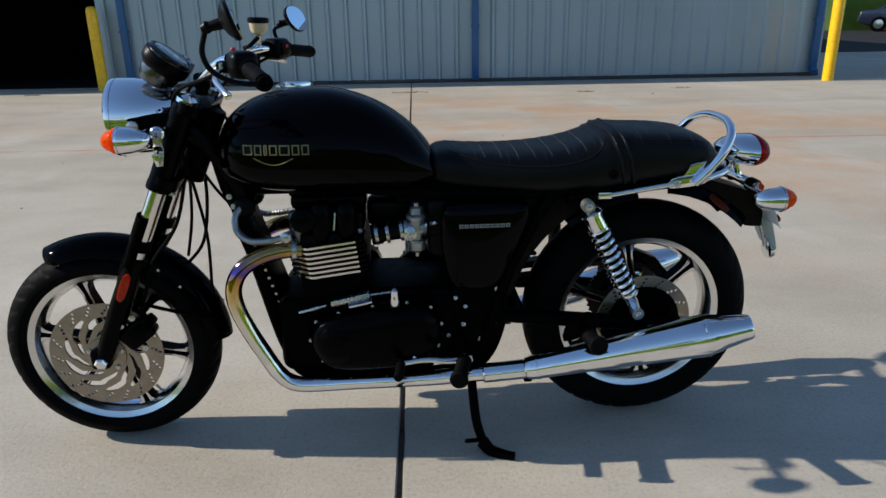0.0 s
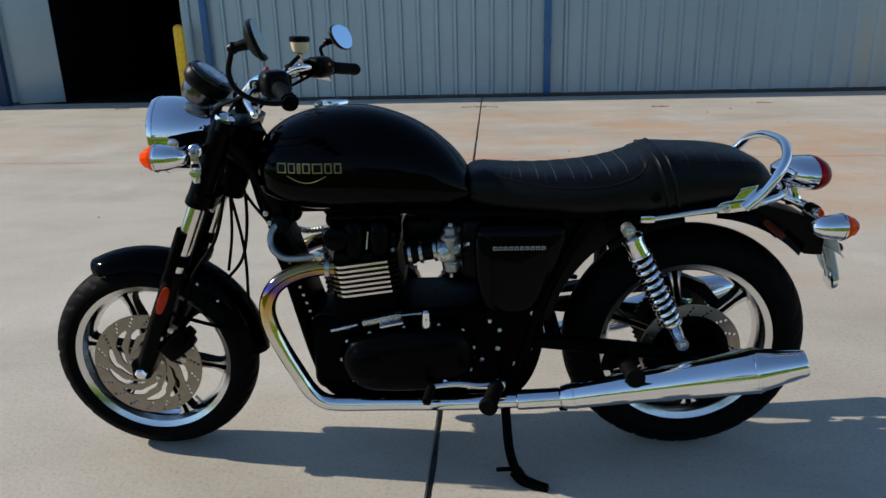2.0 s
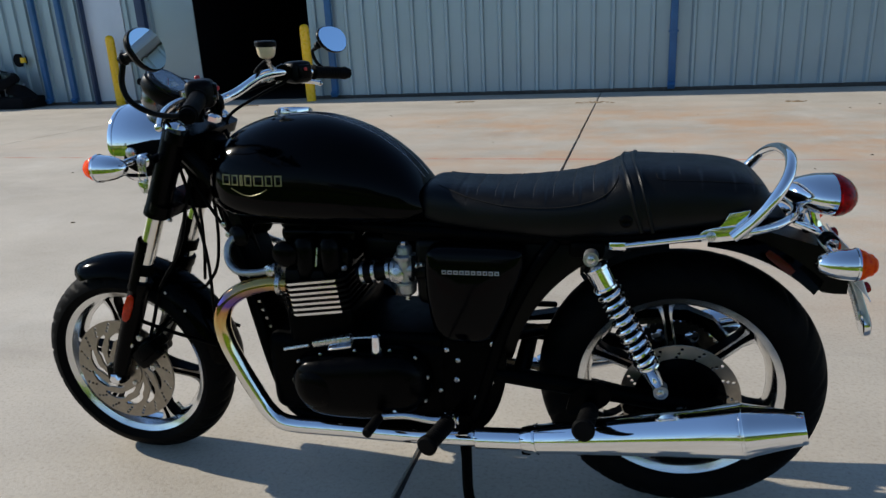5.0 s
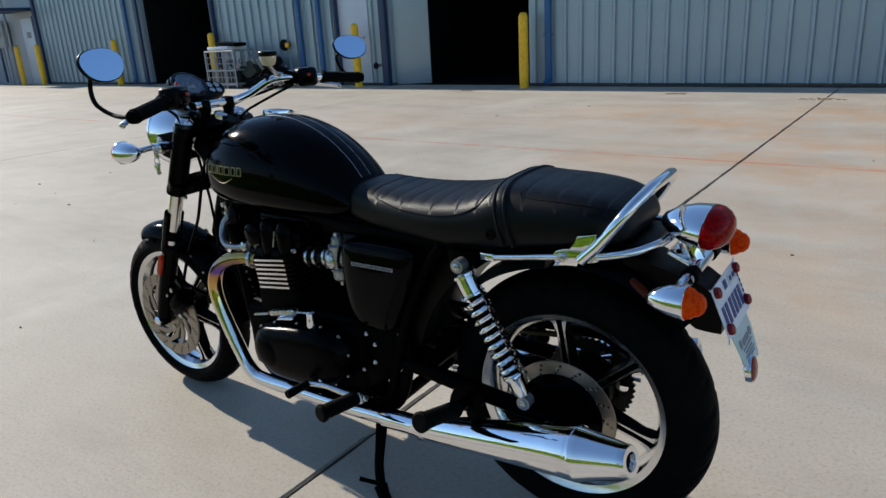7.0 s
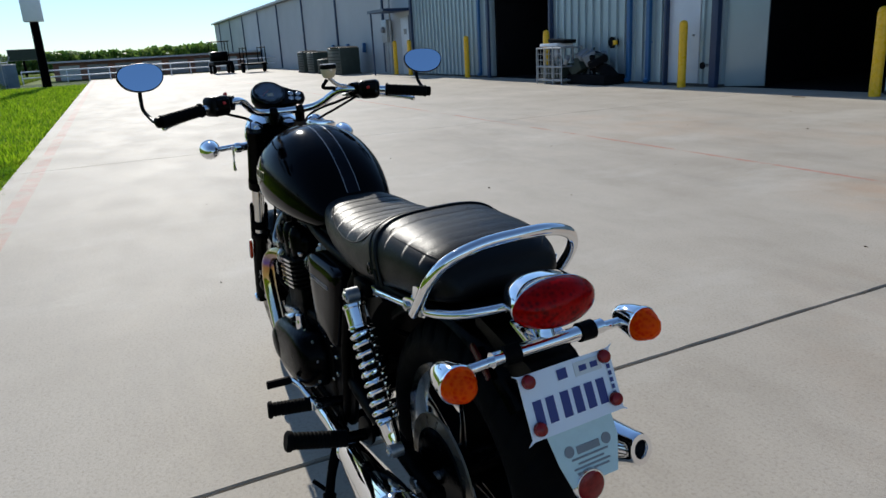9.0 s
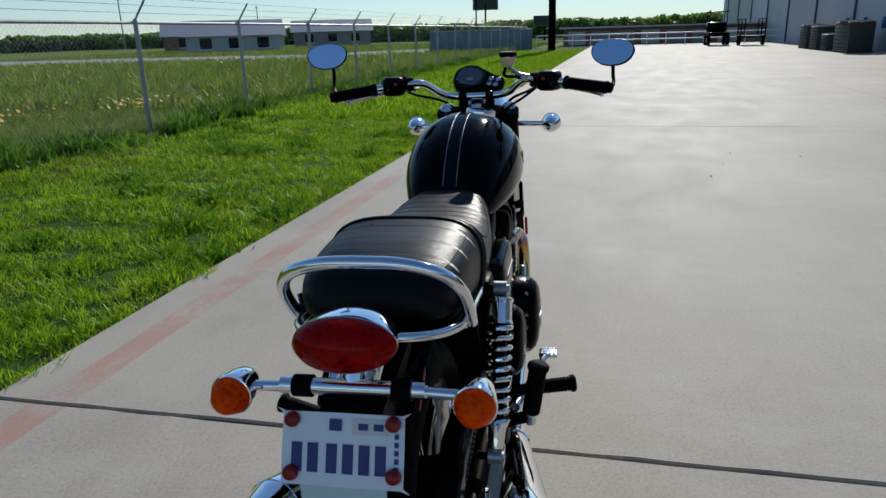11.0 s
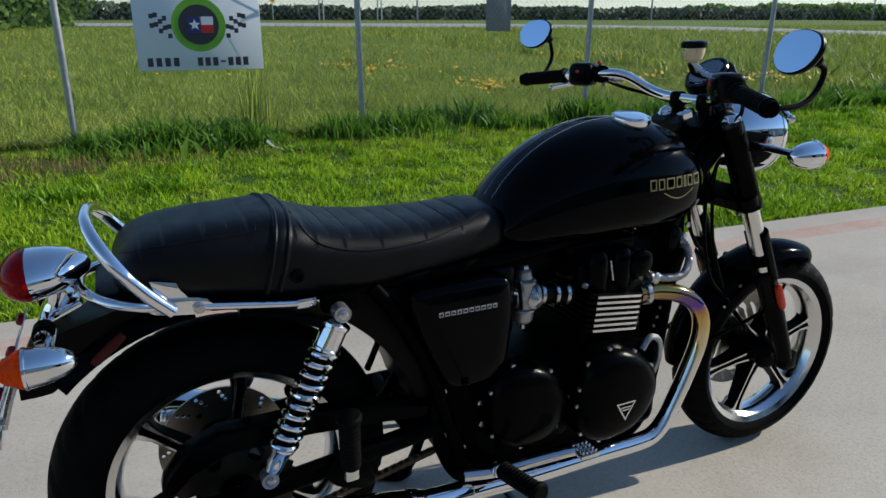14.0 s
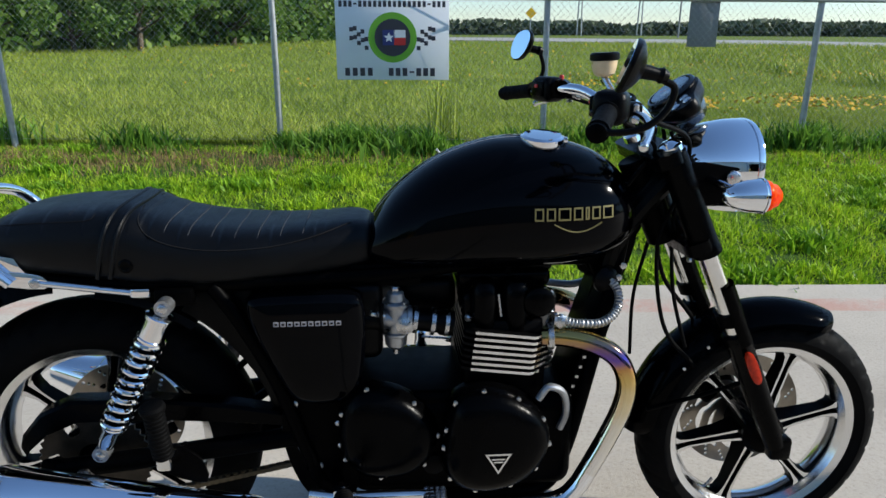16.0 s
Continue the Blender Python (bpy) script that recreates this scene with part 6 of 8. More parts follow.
# brake fluid reservoir on the right
RS = Vector((-1.005, 0.113, 1.072))
res = part("fluid_reservoir", lathe([(0.012, -0.010), (0.018, -0.006), (0.0215, 0.003), (0.0235, 0.014), (0.0235, 0.017)], RS, (0.05, 0, 1), 28), M["fluid"], BIKE, "translucent amber brake fluid reservoir with black cap")
part("reservoir_cap", lathe([(0.0235, 0.0), (0.0262, 0.002), (0.0262, 0.011), (0.023, 0.014), (0, 0.014)], RS + Vector((0, 0, 0.017)), (0.05, 0, 1), 28), M["plastic"], res)
part("reservoir_clip", box(-0.984, 0.113, 1.092, 0.006, 0.012, 0.020, 0.002), M["chrome"], res)
part("reservoir_bracket", tube([(-1.005, 0.113, 1.062), (-1.012, 0.140, 1.040), (-1.018, 0.175, 1.030)], 0.006, 8), M["bolt"], res)
part("reservoir_hose", tube([(-1.006, 0.105, 1.056), (-1.03, 0.10, 1.035), (-1.05, 0.14, 1.028), (-1.035, 0.185, 1.022)], 0.0055, 8), M["rubber"], res)

# ---- mirrors ----
for s in LR:
    y0 = 0.396 * s
    head = Vector((-0.957, 0.419 * s, 1.112) if s < 0 else (-0.950, 0.407, 1.088))
    n = Vector((0.90, 0.15, 0.30) if s < 0 else (0.88, -0.26, 0.36)).normalized()
    knuckle = head + Vector((-0.044, 0.002 * s, -0.012))
    stem_pts = [(-0.908, y0, 1.000), (-0.940, y0 + 0.010 * s, 0.998), (-0.976, y0 + 0.016 * s, 1.006), (-1.004, head.y + 0.004 * s, 1.028), (-1.014, head.y + 0.004 * s, 1.058), knuckle + Vector((-0.004, 0, -0.006))]
    mr = part("mirror", tube(stem_pts, 0.0052, 10, 6), M["plastic"], BIKE, "black bar-end mirror with rounded glass")
    part("ball_joint", lathe([(0.0, -0.012), (0.008, -0.009), (0.0115, 0.0), (0.008, 0.009), (0.0, 0.012)], knuckle, (1, 0, 0.3), 16), M["plastic"], mr)
    part("mirror_arm", rod(knuckle, head - n * 0.014, 0.0085, 0.011, seg=12), M["plastic"], mr)
    fm = Matrix.Translation(head) @ basis(n)
    up = (fm.to_3x3().inverted() @ Vector((0, 0, 1)))
    roll = math.atan2(up.x, up.y)
    fm = fm @ pose(0, 0, 0, 0, 0, -math.degrees(roll))
    out = rounded([(-0.060, 0.004), (-0.047, 0.027), (-0.012, 0.038), (0.033, 0.036), (0.058, 0.018), (0.055, -0.011), (0.027, -0.033), (-0.014, -0.037), (-0.046, -0.024)], 5)
    if s > 0:
        out = [(-x, y) for x, y in out][::-1]
    rings = [[fm @ Vector((x * k, y * k, z)) for x, y in out] for k, z in ((0.25, -0.019), (0.60, -0.014), (0.92, -0.006), (1.0, -0.001), (1.0, 0.004), (0.955, 0.006))]
    part("mirror_shell", loft(rings), M["plastic"], mr)
    rings = [[fm @ Vector((x * k, y * k, z)) for x, y in out] for k, z in ((0.945, 0.0045), (0.945, 0.0065))]
    part("mirror_glass", loft(rings), M["mirror"], mr, "mirror glass")

# cables from the bar to the steering head
for pts, r in (([(-1.02, -0.20, 1.005), (-1.08, -0.19, 0.985), (-1.17, -0.10, 0.945), (-1.19, -0.045, 0.86), (-1.135, -0.03, 0.72), (-1.05, -0.05, 0.62)], 0.0042),
               ([(-1.02, 0.20, 1.004), (-1.09, 0.17, 0.985), (-1.185, 0.09, 0.94), (-1.20, 0.03, 0.83), (-1.165, 0.035, 0.72), (-1.19, 0.045, 0.55), (-1.26, 0.06, 0.46)], 0.0045),
               ([(-1.0, 0.195, 1.0), (-1.07, 0.15, 0.965), (-1.12, 0.09, 0.925), (-1.10, 0.05, 0.87), (-1.0, 0.04, 0.72)], 0.004),
               ([(-1.185, -0.04, 0.95), (-1.20, -0.035, 0.85), (-1.172, -0.04, 0.70), (-1.155, -0.05, 0.58), (-1.16, -0.055, 0.44)], 0.0042),
               ([(-1.185, 0.0, 0.95), (-1.215, 0.01, 0.87), (-1.20, 0.02, 0.76), (-1.21, 0.03, 0.62), (-1.24, 0.05, 0.50)], 0.0042)):
    part("control_cable", tube(pts, r, 8, 8), M["rubber"], BIKE)

# ---- tank ----
def interp(table, x):
    xs = [p[0] for p in table]
    return [float(np.interp(x, xs, [p[k] for p in table])) for k in range(1, len(table[0]))]


def smooth_table(table, per=6):
    P = curve_points([Vector((r[0], r[1], r[2])) for r in table], per)
    extra = curve_points([Vector((r[0], r[3], 0)) for r in table], per)
    return [(p.x, p.y, p.z, q.y) for p, q in zip(P, extra)]


# x, top, bottom, half width
TANK = [(-1.103, 0.812, 0.790, 0.030), (-1.098, 0.838, 0.762, 0.066), (-1.085, 0.866, 0.742, 0.097), (-1.060, 0.893, 0.726, 0.122), (-1.02, 0.918, 0.712, 0.142), (-0.96, 0.937, 0.702, 0.155), (-0.90, 0.944, 0.697, 0.160), (-0.82, 0.940, 0.695, 0.157), (-0.74, 0.916, 0.694, 0.147), (-0.68, 0.884, 0.694, 0.133), (-0.63, 0.844, 0.696, 0.117), (-0.597, 0.806, 0.702, 0.102), (-0.578, 0.775, 0.712, 0.088), (-0.570, 0.750, 0.728, 0.072)]


def tank_ring(x, top, bottom, w, n=56):
    ring = []
    mid = bottom + (top - bottom) * 0.40
    for k in range(n):
        t = 2 * math.pi * k / n
        c, s = math.cos(t), math.sin(t)
        if s >= 0:
            y = w * abs(c) ** 0.92 * (1 if c > 0 else -1)
            z = mid + (top - mid) * s ** 0.96
        else:
            y = w * abs(c) ** 0.62 * (1 if c > 0 else -1)
            z = mid + (mid - bottom) * (-(abs(s) ** 0.75))
        ring.append((x, y, z))
    return ring


TT = smooth_table(TANK, 5)
tank = part("fuel_tank", loft([tank_ring(*r) for r in TT]), M["paint"], BIKE, "gloss black teardrop fuel tank", angle=60)


def tank_surface(x, y):
    """The height of the tank's upper skin."""
    top, bottom, w = interp(TT, x)
    mid = bottom + (top - bottom) * 0.40
    c = min(1, (abs(y) / w) ** (1 / 0.92))
    return mid + (top - mid) * math.sqrt(max(0, 1 - c * c)) ** 0.96


def tank_side(x, z):
    """The half width of the tank at a height."""
    top, bottom, w = interp(TT, x)
    mid = bottom + (top - bottom) * 0.40
    if z >= mid:
        s = min(1, ((z - mid) / (top - mid)) ** (1 / 0.96))
        return w * math.sqrt(max(0, 1 - s * s)) ** 0.92
    s = min(1, ((mid - z) / (mid - bottom)) ** (1 / 0.75))
    return w * math.sqrt(max(0, 1 - s * s)) ** 0.62


for y in (-0.017, 0.017):
    part("pinstripe", tube([(x, y, tank_surface(x, y) + 0.0001) for x in np.linspace(-0.90, -0.590, 24)], 0.0009, 6, 2), M["silverline"], tank, "thin silver pinstripe")
sx_ = np.linspace(-0.885, -0.588, 26)
rows_ = [[(x, y, tank_surface(x, y) + 0.0006) for y in np.linspace(-0.0165, 0.0165, 7)] for x in sx_]
b = loft(rows_, caps=False, around=False)
bmesh.ops.solidify(b, geom=b.faces[:], thickness=0.0008)
part("tank_stripe", b, M["stripe"], tank, "dark graphite stripe")
cap = part("filler_cap", lathe([(0.041, -0.010), (0.043, 0.0), (0.042, 0.006), (0.038, 0.008), (0.036, 0.010), (0.0, 0.012)], (-0.915, 0.040, tank_surface(-0.915, 0.04) + 0.001), (0, 0.16, 1), 40), M["chrome"], tank, "chrome filler cap")
part("cap_hinge", box(-0.955, 0.040, 0.940, 0.016, 0.024, 0.012, 0.003), M["chrome"], cap)
# side emblems: a row of plain bars over a swoosh
for s in LR:
    emb = None
    x0 = -1.024 if s < 0 else -1.034
    for k, w in enumerate((0.022, 0.017, 0.008, 0.018, 0.024, 0.017, 0.017)):
        xa, xb = x0, x0 + w
        for z0, z1 in ((0.8085, 0.8115), (0.8285, 0.8315)):
            emb = loft([[(x, s * (tank_side(x, z) + d), z) for x, z in ((xa, z0), (xb, z0), (xb, z1), (xa, z1))] for d in (-0.001, 0.0012)], bm=emb)
        for za in (xa, xb - 0.003):
            emb = loft([[(x, s * (tank_side(x, z) + d), z) for x, z in ((za, 0.809), (za + 0.003, 0.809), (za + 0.003, 0.831), (za, 0.831))] for d in (-0.001, 0.0012)], bm=emb)
        x0 += w + 0.005
    sw = []
    for k in range(15):
        f = k / 14
        x = (-1.000 if s < 0 else -1.010) + 0.092 * f
        z = 0.802 - 0.016 * math.sin(math.pi * f)
        sw.append((x, s * (tank_side(x, z) + 0.0003), z))
    tube(sw, 0.0013, 6, 2, bm=emb)
    part("tank_emblem", emb, M["gold"], tank, "gold outline emblem of bars over a swoosh")
part("tank_seam", tube([(x, 0, interp(TT, x)[1] - 0.002) for x in np.linspace(-1.05, -0.62, 12)], 0.006, 8, 2), M["matt"], tank)

# ---- seat ----
# x, top, bottom, half width
SEAT = [(-0.592, 0.774, 0.715, 0.072), (-0.575, 0.789, 0.700, 0.088), (-0.545, 0.793, 0.692, 0.099), (-0.48, 0.788, 0.684, 0.112), (-0.40, 0.785, 0.680, 0.125), (-0.31, 0.789, 0.677, 0.136), (-0.24, 0.799, 0.677, 0.141), (-0.19, 0.813, 0.679, 0.143), (-0.155, 0.828, 0.682, 0.144), (-0.125, 0.833, 0.686, 0.144), (-0.08, 0.831, 0.694, 0.143), (-0.01, 0.828, 0.704, 0.140), (0.05, 0.821, 0.711, 0.135), (0.085, 0.811, 0.718, 0.127), (0.108, 0.797, 0.724, 0.116), (0.121, 0.781, 0.732, 0.104), (0.128, 0.765, 0.742, 0.092)]
ST = smooth_table(SEAT, 8)


def seat_ring(x, top, bottom, w, n=60):
    """A section of the seat: flat-sided, with a crowned pad on top."""
    ring = []
    pleat = 1.0
    if -0.50 < x < -0.175:
        pleat = abs(math.sin(math.pi * (x + 0.50) / 0.0406)) ** 0.35
    elif -0.085 < x < 0.085:
        pleat = 0.7 + 0.3 * abs(math.sin(math.pi * (x + 0.085) / 0.0342)) ** 0.35
    h = top - bottom
    for k in range(n):
        t = 2 * math.pi * k / n
        c, s = math.cos(t), math.sin(t)
        y = w * (abs(c) ** 0.55) * (1 if c > 0 else -1)
        z = bottom + h * 0.38 + (h * 0.62 * abs(s) ** 0.62 if s > 0 else -h * 0.38 * abs(s) ** 0.5)
        if s > 0.55 and abs(y) < w * 0.88:
            z -= 0.0022 * (1 - pleat) * min(1, (w * 0.88 - abs(y)) / 0.02)
        if s < 0:
            y *= 1 - 0.12 * abs(s)
        ring.append((x, y, z))
    return ring


xs = sorted(set([r[0] for r in ST] + [float(v) for v in np.arange(-0.50, 0.122, 0.0050)]))
seat = part("seat", loft([seat_ring(x, *interp(ST, x)) for x in xs]), M["leather"], BIKE, "black pleated vinyl dual seat", angle=60)


def seat_skin(x, f, lift=0.0):
    """A point on the seat's shell, f from -1 (left, low) over 0 (top) to 1."""
    top, bottom, w = interp(ST, x)
    t = math.pi / 2 - f * math.pi / 2
    c, s = math.cos(t), max(0.0, math.sin(t))
    h = top - bottom
    y = w * (abs(c) ** 0.55) * (1 if c > 0 else -1)
    z = bottom + h * 0.38 + h * 0.62 * s ** 0.62
    d = Vector((0, y / w, (z - bottom - h * 0.38) / h)).normalized()
    return Vector((x, y, z)) + d * lift


for x0, wid in ((-0.140, 0.006), (-0.118, 0.006)):
    pts = [seat_skin(x0 - 0.018 * (1 - abs(f)) ** 0.5 + 0.012 * abs(f), f, 0.001) for f in np.linspace(-1, 1, 37)]
    low = [Vector((pts[0].x + 0.008, pts[0].y * 0.985, 0.712))], [Vector((pts[-1].x + 0.008, pts[-1].y * 0.985, 0.712))]
    part("seat_piping", tube(low[0] + pts + low[1], 0.0042, 8, 2), M["leather"], seat)
strap = []
for x0 in (-0.146, -0.139, -0.129, -0.119, -0.112):
    strap.append([seat_skin(x0 - 0.018 * (1 - abs(f)) ** 0.5 + 0.012 * abs(f), f, 0.0028 if -0.145 < x0 < -0.113 else 0.0) for f in np.linspace(-1, 1, 61)])
b = loft(strap, caps=False, around=False)
part("seat_strap", b, M["leather"], seat, "black vinyl strap across the seat", angle=60)
for x0, step, count, reach in ((-0.4594, 0.0406, 7, 0.62), (-0.0508, 0.0342, 4, 0.46)):
    for k in range(count):
        x = x0 + step * k
        part("pleat_stitch", tube([seat_skin(x + 0.004 * abs(f), f, -0.0012) for f in np.linspace(-reach, reach, 25)], 0.0008, 5, 1), M["pleat"], seat)
for s in LR:
    # seam that frames the rider's pad
    f_edge = ((-0.545, 0.30), (-0.50, 0.50), (-0.46, 0.62), (-0.40, 0.72), (-0.33, 0.76), (-0.27, 0.76), (-0.22, 0.72), (-0.185, 0.62), (-0.168, 0.40), (-0.164, 0.10))
    part("seat_seam", tube([seat_skin(x, f * s, 0.0007) for x, f in f_edge], 0.0011, 6, 5), M["stitch"], seat, "pale stitched seam")
    f_edge = ((-0.095, 0.10), (-0.094, 0.40), (-0.080, 0.52), (0.0, 0.54), (0.06, 0.52), (0.100, 0.42), (0.115, 0.20))
    part("seat_seam", tube([seat_skin(x, f * s, 0.0004) for x, f in f_edge], 0.0006, 6, 5), M["stitch"], seat)
    part("seat_bolt", lathe([(0.013, 0), (0.013, 0.003), (0.009, 0.005), (0.005, 0.0035), (0, 0.0035)], (-0.150, 0.1425 * s, 0.735), (0, s, 0.05), 18), M["satin"], seat)

# ---- frame ----
for s in LR:
    part("frame_rail", tube([(-1.10, 0.020 * s, 0.815), (-0.95, 0.045 * s, 0.75), (-0.75, 0.080 * s, 0.705), (-0.50, 0.105 * s, 0.690), (-0.22, 0.112 * s, 0.688), (0.02, 0.110 * s, 0.702), (0.12, 0.085 * s, 0.712)], 0.0145, 12), M["matt"], BIKE)
    part("frame_rail", tube([(-1.092, 0.028 * s, 0.745), (-1.066, 0.050 * s, 0.62), (-1.018, 0.080 * s, 0.44), (-0.980, 0.095 * s, 0.30), (-0.940, 0.105 * s, 0.222), (-0.85, 0.110 * s, 0.205), (-0.60, 0.115 * s, 0.205), (-0.50, 0.118 * s, 0.23), (-0.455, 0.120 * s, 0.30)], 0.0155, 12), M["matt"], BIKE)
    part("frame_rail", tube([(-0.475, 0.122 * s, 0.255), (-0.440, 0.126 * s, 0.36), (-0.395, 0.128 * s, 0.50), (-0.335, 0.126 * s, 0.62), (-0.29, 0.118 * s, 0.685)], 0.0145, 12), M["matt"], BIKE)
    part("shock_mount", box(-0.225, 0.130 * s, 0.672, 0.070, 0.030, 0.034, 0.008), M["matt"], BIKE)
    part("pivot_plate", plate(rounded([(-0.525, 0.47), (-0.42, 0.45), (-0.40, 0.37), (-0.425, 0.27), (-0.47, 0.215), (-0.54, 0.23), (-0.555, 0.36)], 4), 0.112 * s, 0.124 * s, 0.003), M["matt"], BIKE)
    for x, z, r in ((-0.478, 0.452, 0.009), (-0.427, 0.440, 0.008), (-0.440, 0.345, 0.011), (-0.468, 0.300, 0.010), (-0.515, 0.345, 0.007), (-0.510, 0.395, 0.006), (-0.535, 0.420, 0.006), (-0.555, 0.315, 0.006)):
        part("frame_bolt", lathe([(r, 0), (r, 0.005), (r * 0.6, 0.007), (0, 0.007)], (x, 0.123 * s, z), (0, s, 0), 8), M["bolt"], BIKE)
part("down_tube", tube([(-1.105, 0, 0.80), (-1.085, 0, 0.70), (-1.045, 0, 0.55), (-1.00, 0, 0.38), (-0.97, 0, 0.25)], 0.022, 14), M["matt"], BIKE)
arc = [(RC.x + 0.372 * math.cos(radians(t)), RC.z + 0.372 * math.sin(radians(t))) for t in range(122, 169, 4)]
part("battery_box", plate(arc + [(-0.53, 0.395), (-0.53, 0.680), (-0.26, 0.680)], -0.098, 0.098, 0.006), M["plastic"], BIKE, "black battery box before the rear wheel")
for t, r in ((150, 0.007), (164, 0.010)):
    part("battery_strap", rod((RC.x + 0.376 * math.cos(radians(t)), -0.03, RC.z + 0.376 * math.sin(radians(t))), (RC.x + 0.322 * math.cos(radians(t)), 0.03, RC.z + 0.322 * math.sin(radians(t))), r, seg=10), M["matt"], BIKE)
im = []
for t in range(96, 129, 4):
    c, q = math.cos(radians(t)), math.sin(radians(t))
    im.append([(RC.x + r * c, y, RC.z + r * q) for r, y in ((0.340, -0.078), (0.353, -0.072), (0.357, 0.0), (0.353, 0.072), (0.340, 0.078), (0.336, 0.074), (0.347, 0.0), (0.336, -0.074))])
part("inner_mudguard", loft(im), M["plastic"], BIKE, "black inner mudguard")
part("frame_cross_tube", rod((-0.43, -0.12, 0.46), (-0.43, 0.12, 0.46), 0.015), M["matt"], BIKE)
part("frame_cross_tube", rod((-0.48, -0.115, 0.23), (-0.48, 0.115, 0.23), 0.016), M["matt"], BIKE)

for s in LR:
    part("neck_gusset", plate(rounded([(-1.125, 0.83), (-1.02, 0.76), (-1.02, 0.70), (-1.055, 0.64), (-1.095, 0.65), (-1.12, 0.73)], 3), 0.024 * s, 0.030 * s, 0.002), M["matt"], BIKE)
    for x, z in ((-1.086, 0.690), (-1.078, 0.665)):
        part("gusset_bolt", lathe([(0.007, 0), (0.007, 0.005), (0.004, 0.006), (0, 0.006)], (x, 0.062 * s, z), (0, s, 0), 8), M["bolt"], BIKE)
for y in (-0.045, 0.045):
    part("wiring_loom", tube([(-1.17, y, 0.86), (-1.12, y * 0.9, 0.80), (-1.08, y * 0.8, 0.74), (-1.06, y * 0.7, 0.66)], 0.020, 10), M["plastic"], BIKE)
part("wiring_loom", tube([(-1.19, 0.0, 0.90), (-1.16, 0.02, 0.86), (-1.13, 0.02, 0.82), (-1.08, 0.0, 0.77)], 0.022, 10), M["plastic"], BIKE)

# ---- engine ----
EN = part("engine", box(-0.760, 0, 0.330, 0.46, 0.26, 0.215, 0.035, 4), M["matt"], BIKE, "black parallel-twin engine")
part("upper_crankcase", box(-0.840, 0, 0.455, 0.17, 0.25, 0.11, 0.020, 4), M["matt"], EN)
part("gearbox_top", box(-0.66, 0, 0.425, 0.24, 0.24, 0.050, 0.018, 4), M["matt"], EN)
part("intake_manifold", box(-0.690, 0, 0.625, 0.125, 0.075, 0.075, 0.018, 3), M["plastic"], EN)
part("tank_tunnel", box(-0.800, 0, 0.715, 0.46, 0.10, 0.060, 0.015), M["matt"], EN)
part("seat_support", box(-0.600, 0, 0.690, 0.16, 0.19, 0.050, 0.012), M["matt"], EN)
part("coil_pack", box(-0.845, 0, 0.700, 0.20, 0.11, 0.045, 0.012, 3), M["plastic"], EN)
part("airbox", box(-0.545, 0, 0.60, 0.115, 0.22, 0.16, 0.02, 3), M["plastic"], EN)
part("sump", box(-0.76, 0, 0.222, 0.34, 0.20, 0.05, 0.018, 3), M["matt"], EN)
# cylinder block with bright-edged fins, leaning slightly forward
part("cylinder_block", box(-0.845, 0, 0.545, 0.145, 0.245, 0.115, 0.012), M["gunmetal"], EN)
FIN = [(-0.098, -0.090), (-0.052, -0.136), (-0.042, -0.142), (0.074, -0.144), (0.092, -0.138), (0.095, -0.130), (0.095, 0.130), (0.092, 0.138), (0.074, 0.144), (-0.042, 0.142), (-0.052, 0.136), (-0.098, 0.090)]
for k in range(7):
    z = 0.499 + 0.0126 * k
    b = bmesh.new()
    f = b.faces.new([b.verts.new((x - 0.845 - 0.010 * k / 7, y, z + 0.13 * x)) for x, y in FIN])
    e = bmesh.ops.extrude_face_region(b, geom=[f])
    bmesh.ops.translate(b, vec=(0, 0, 0.0056), verts=[g for g in e["geom"] if isinstance(g, bmesh.types.BMVert)])
    b.normal_update()
    for f in b.faces:
        f.material_index = 1 if abs(f.normal.z) < 0.5 and f.normal.x < 0.3 and abs(f.normal.y) > 0.12 else 0
    part("cooling_fin", b, (M["gunmetal"], M["alu"]), EN)
part("cylinder_head", box(-0.845, 0, 0.625, 0.180, 0.215, 0.066, 0.020, 3), M["satin"], EN)
part("rocker_cover", box(-0.845, 0, 0.668, 0.190, 0.135, 0.040, 0.016, 4), M["satin"], EN)
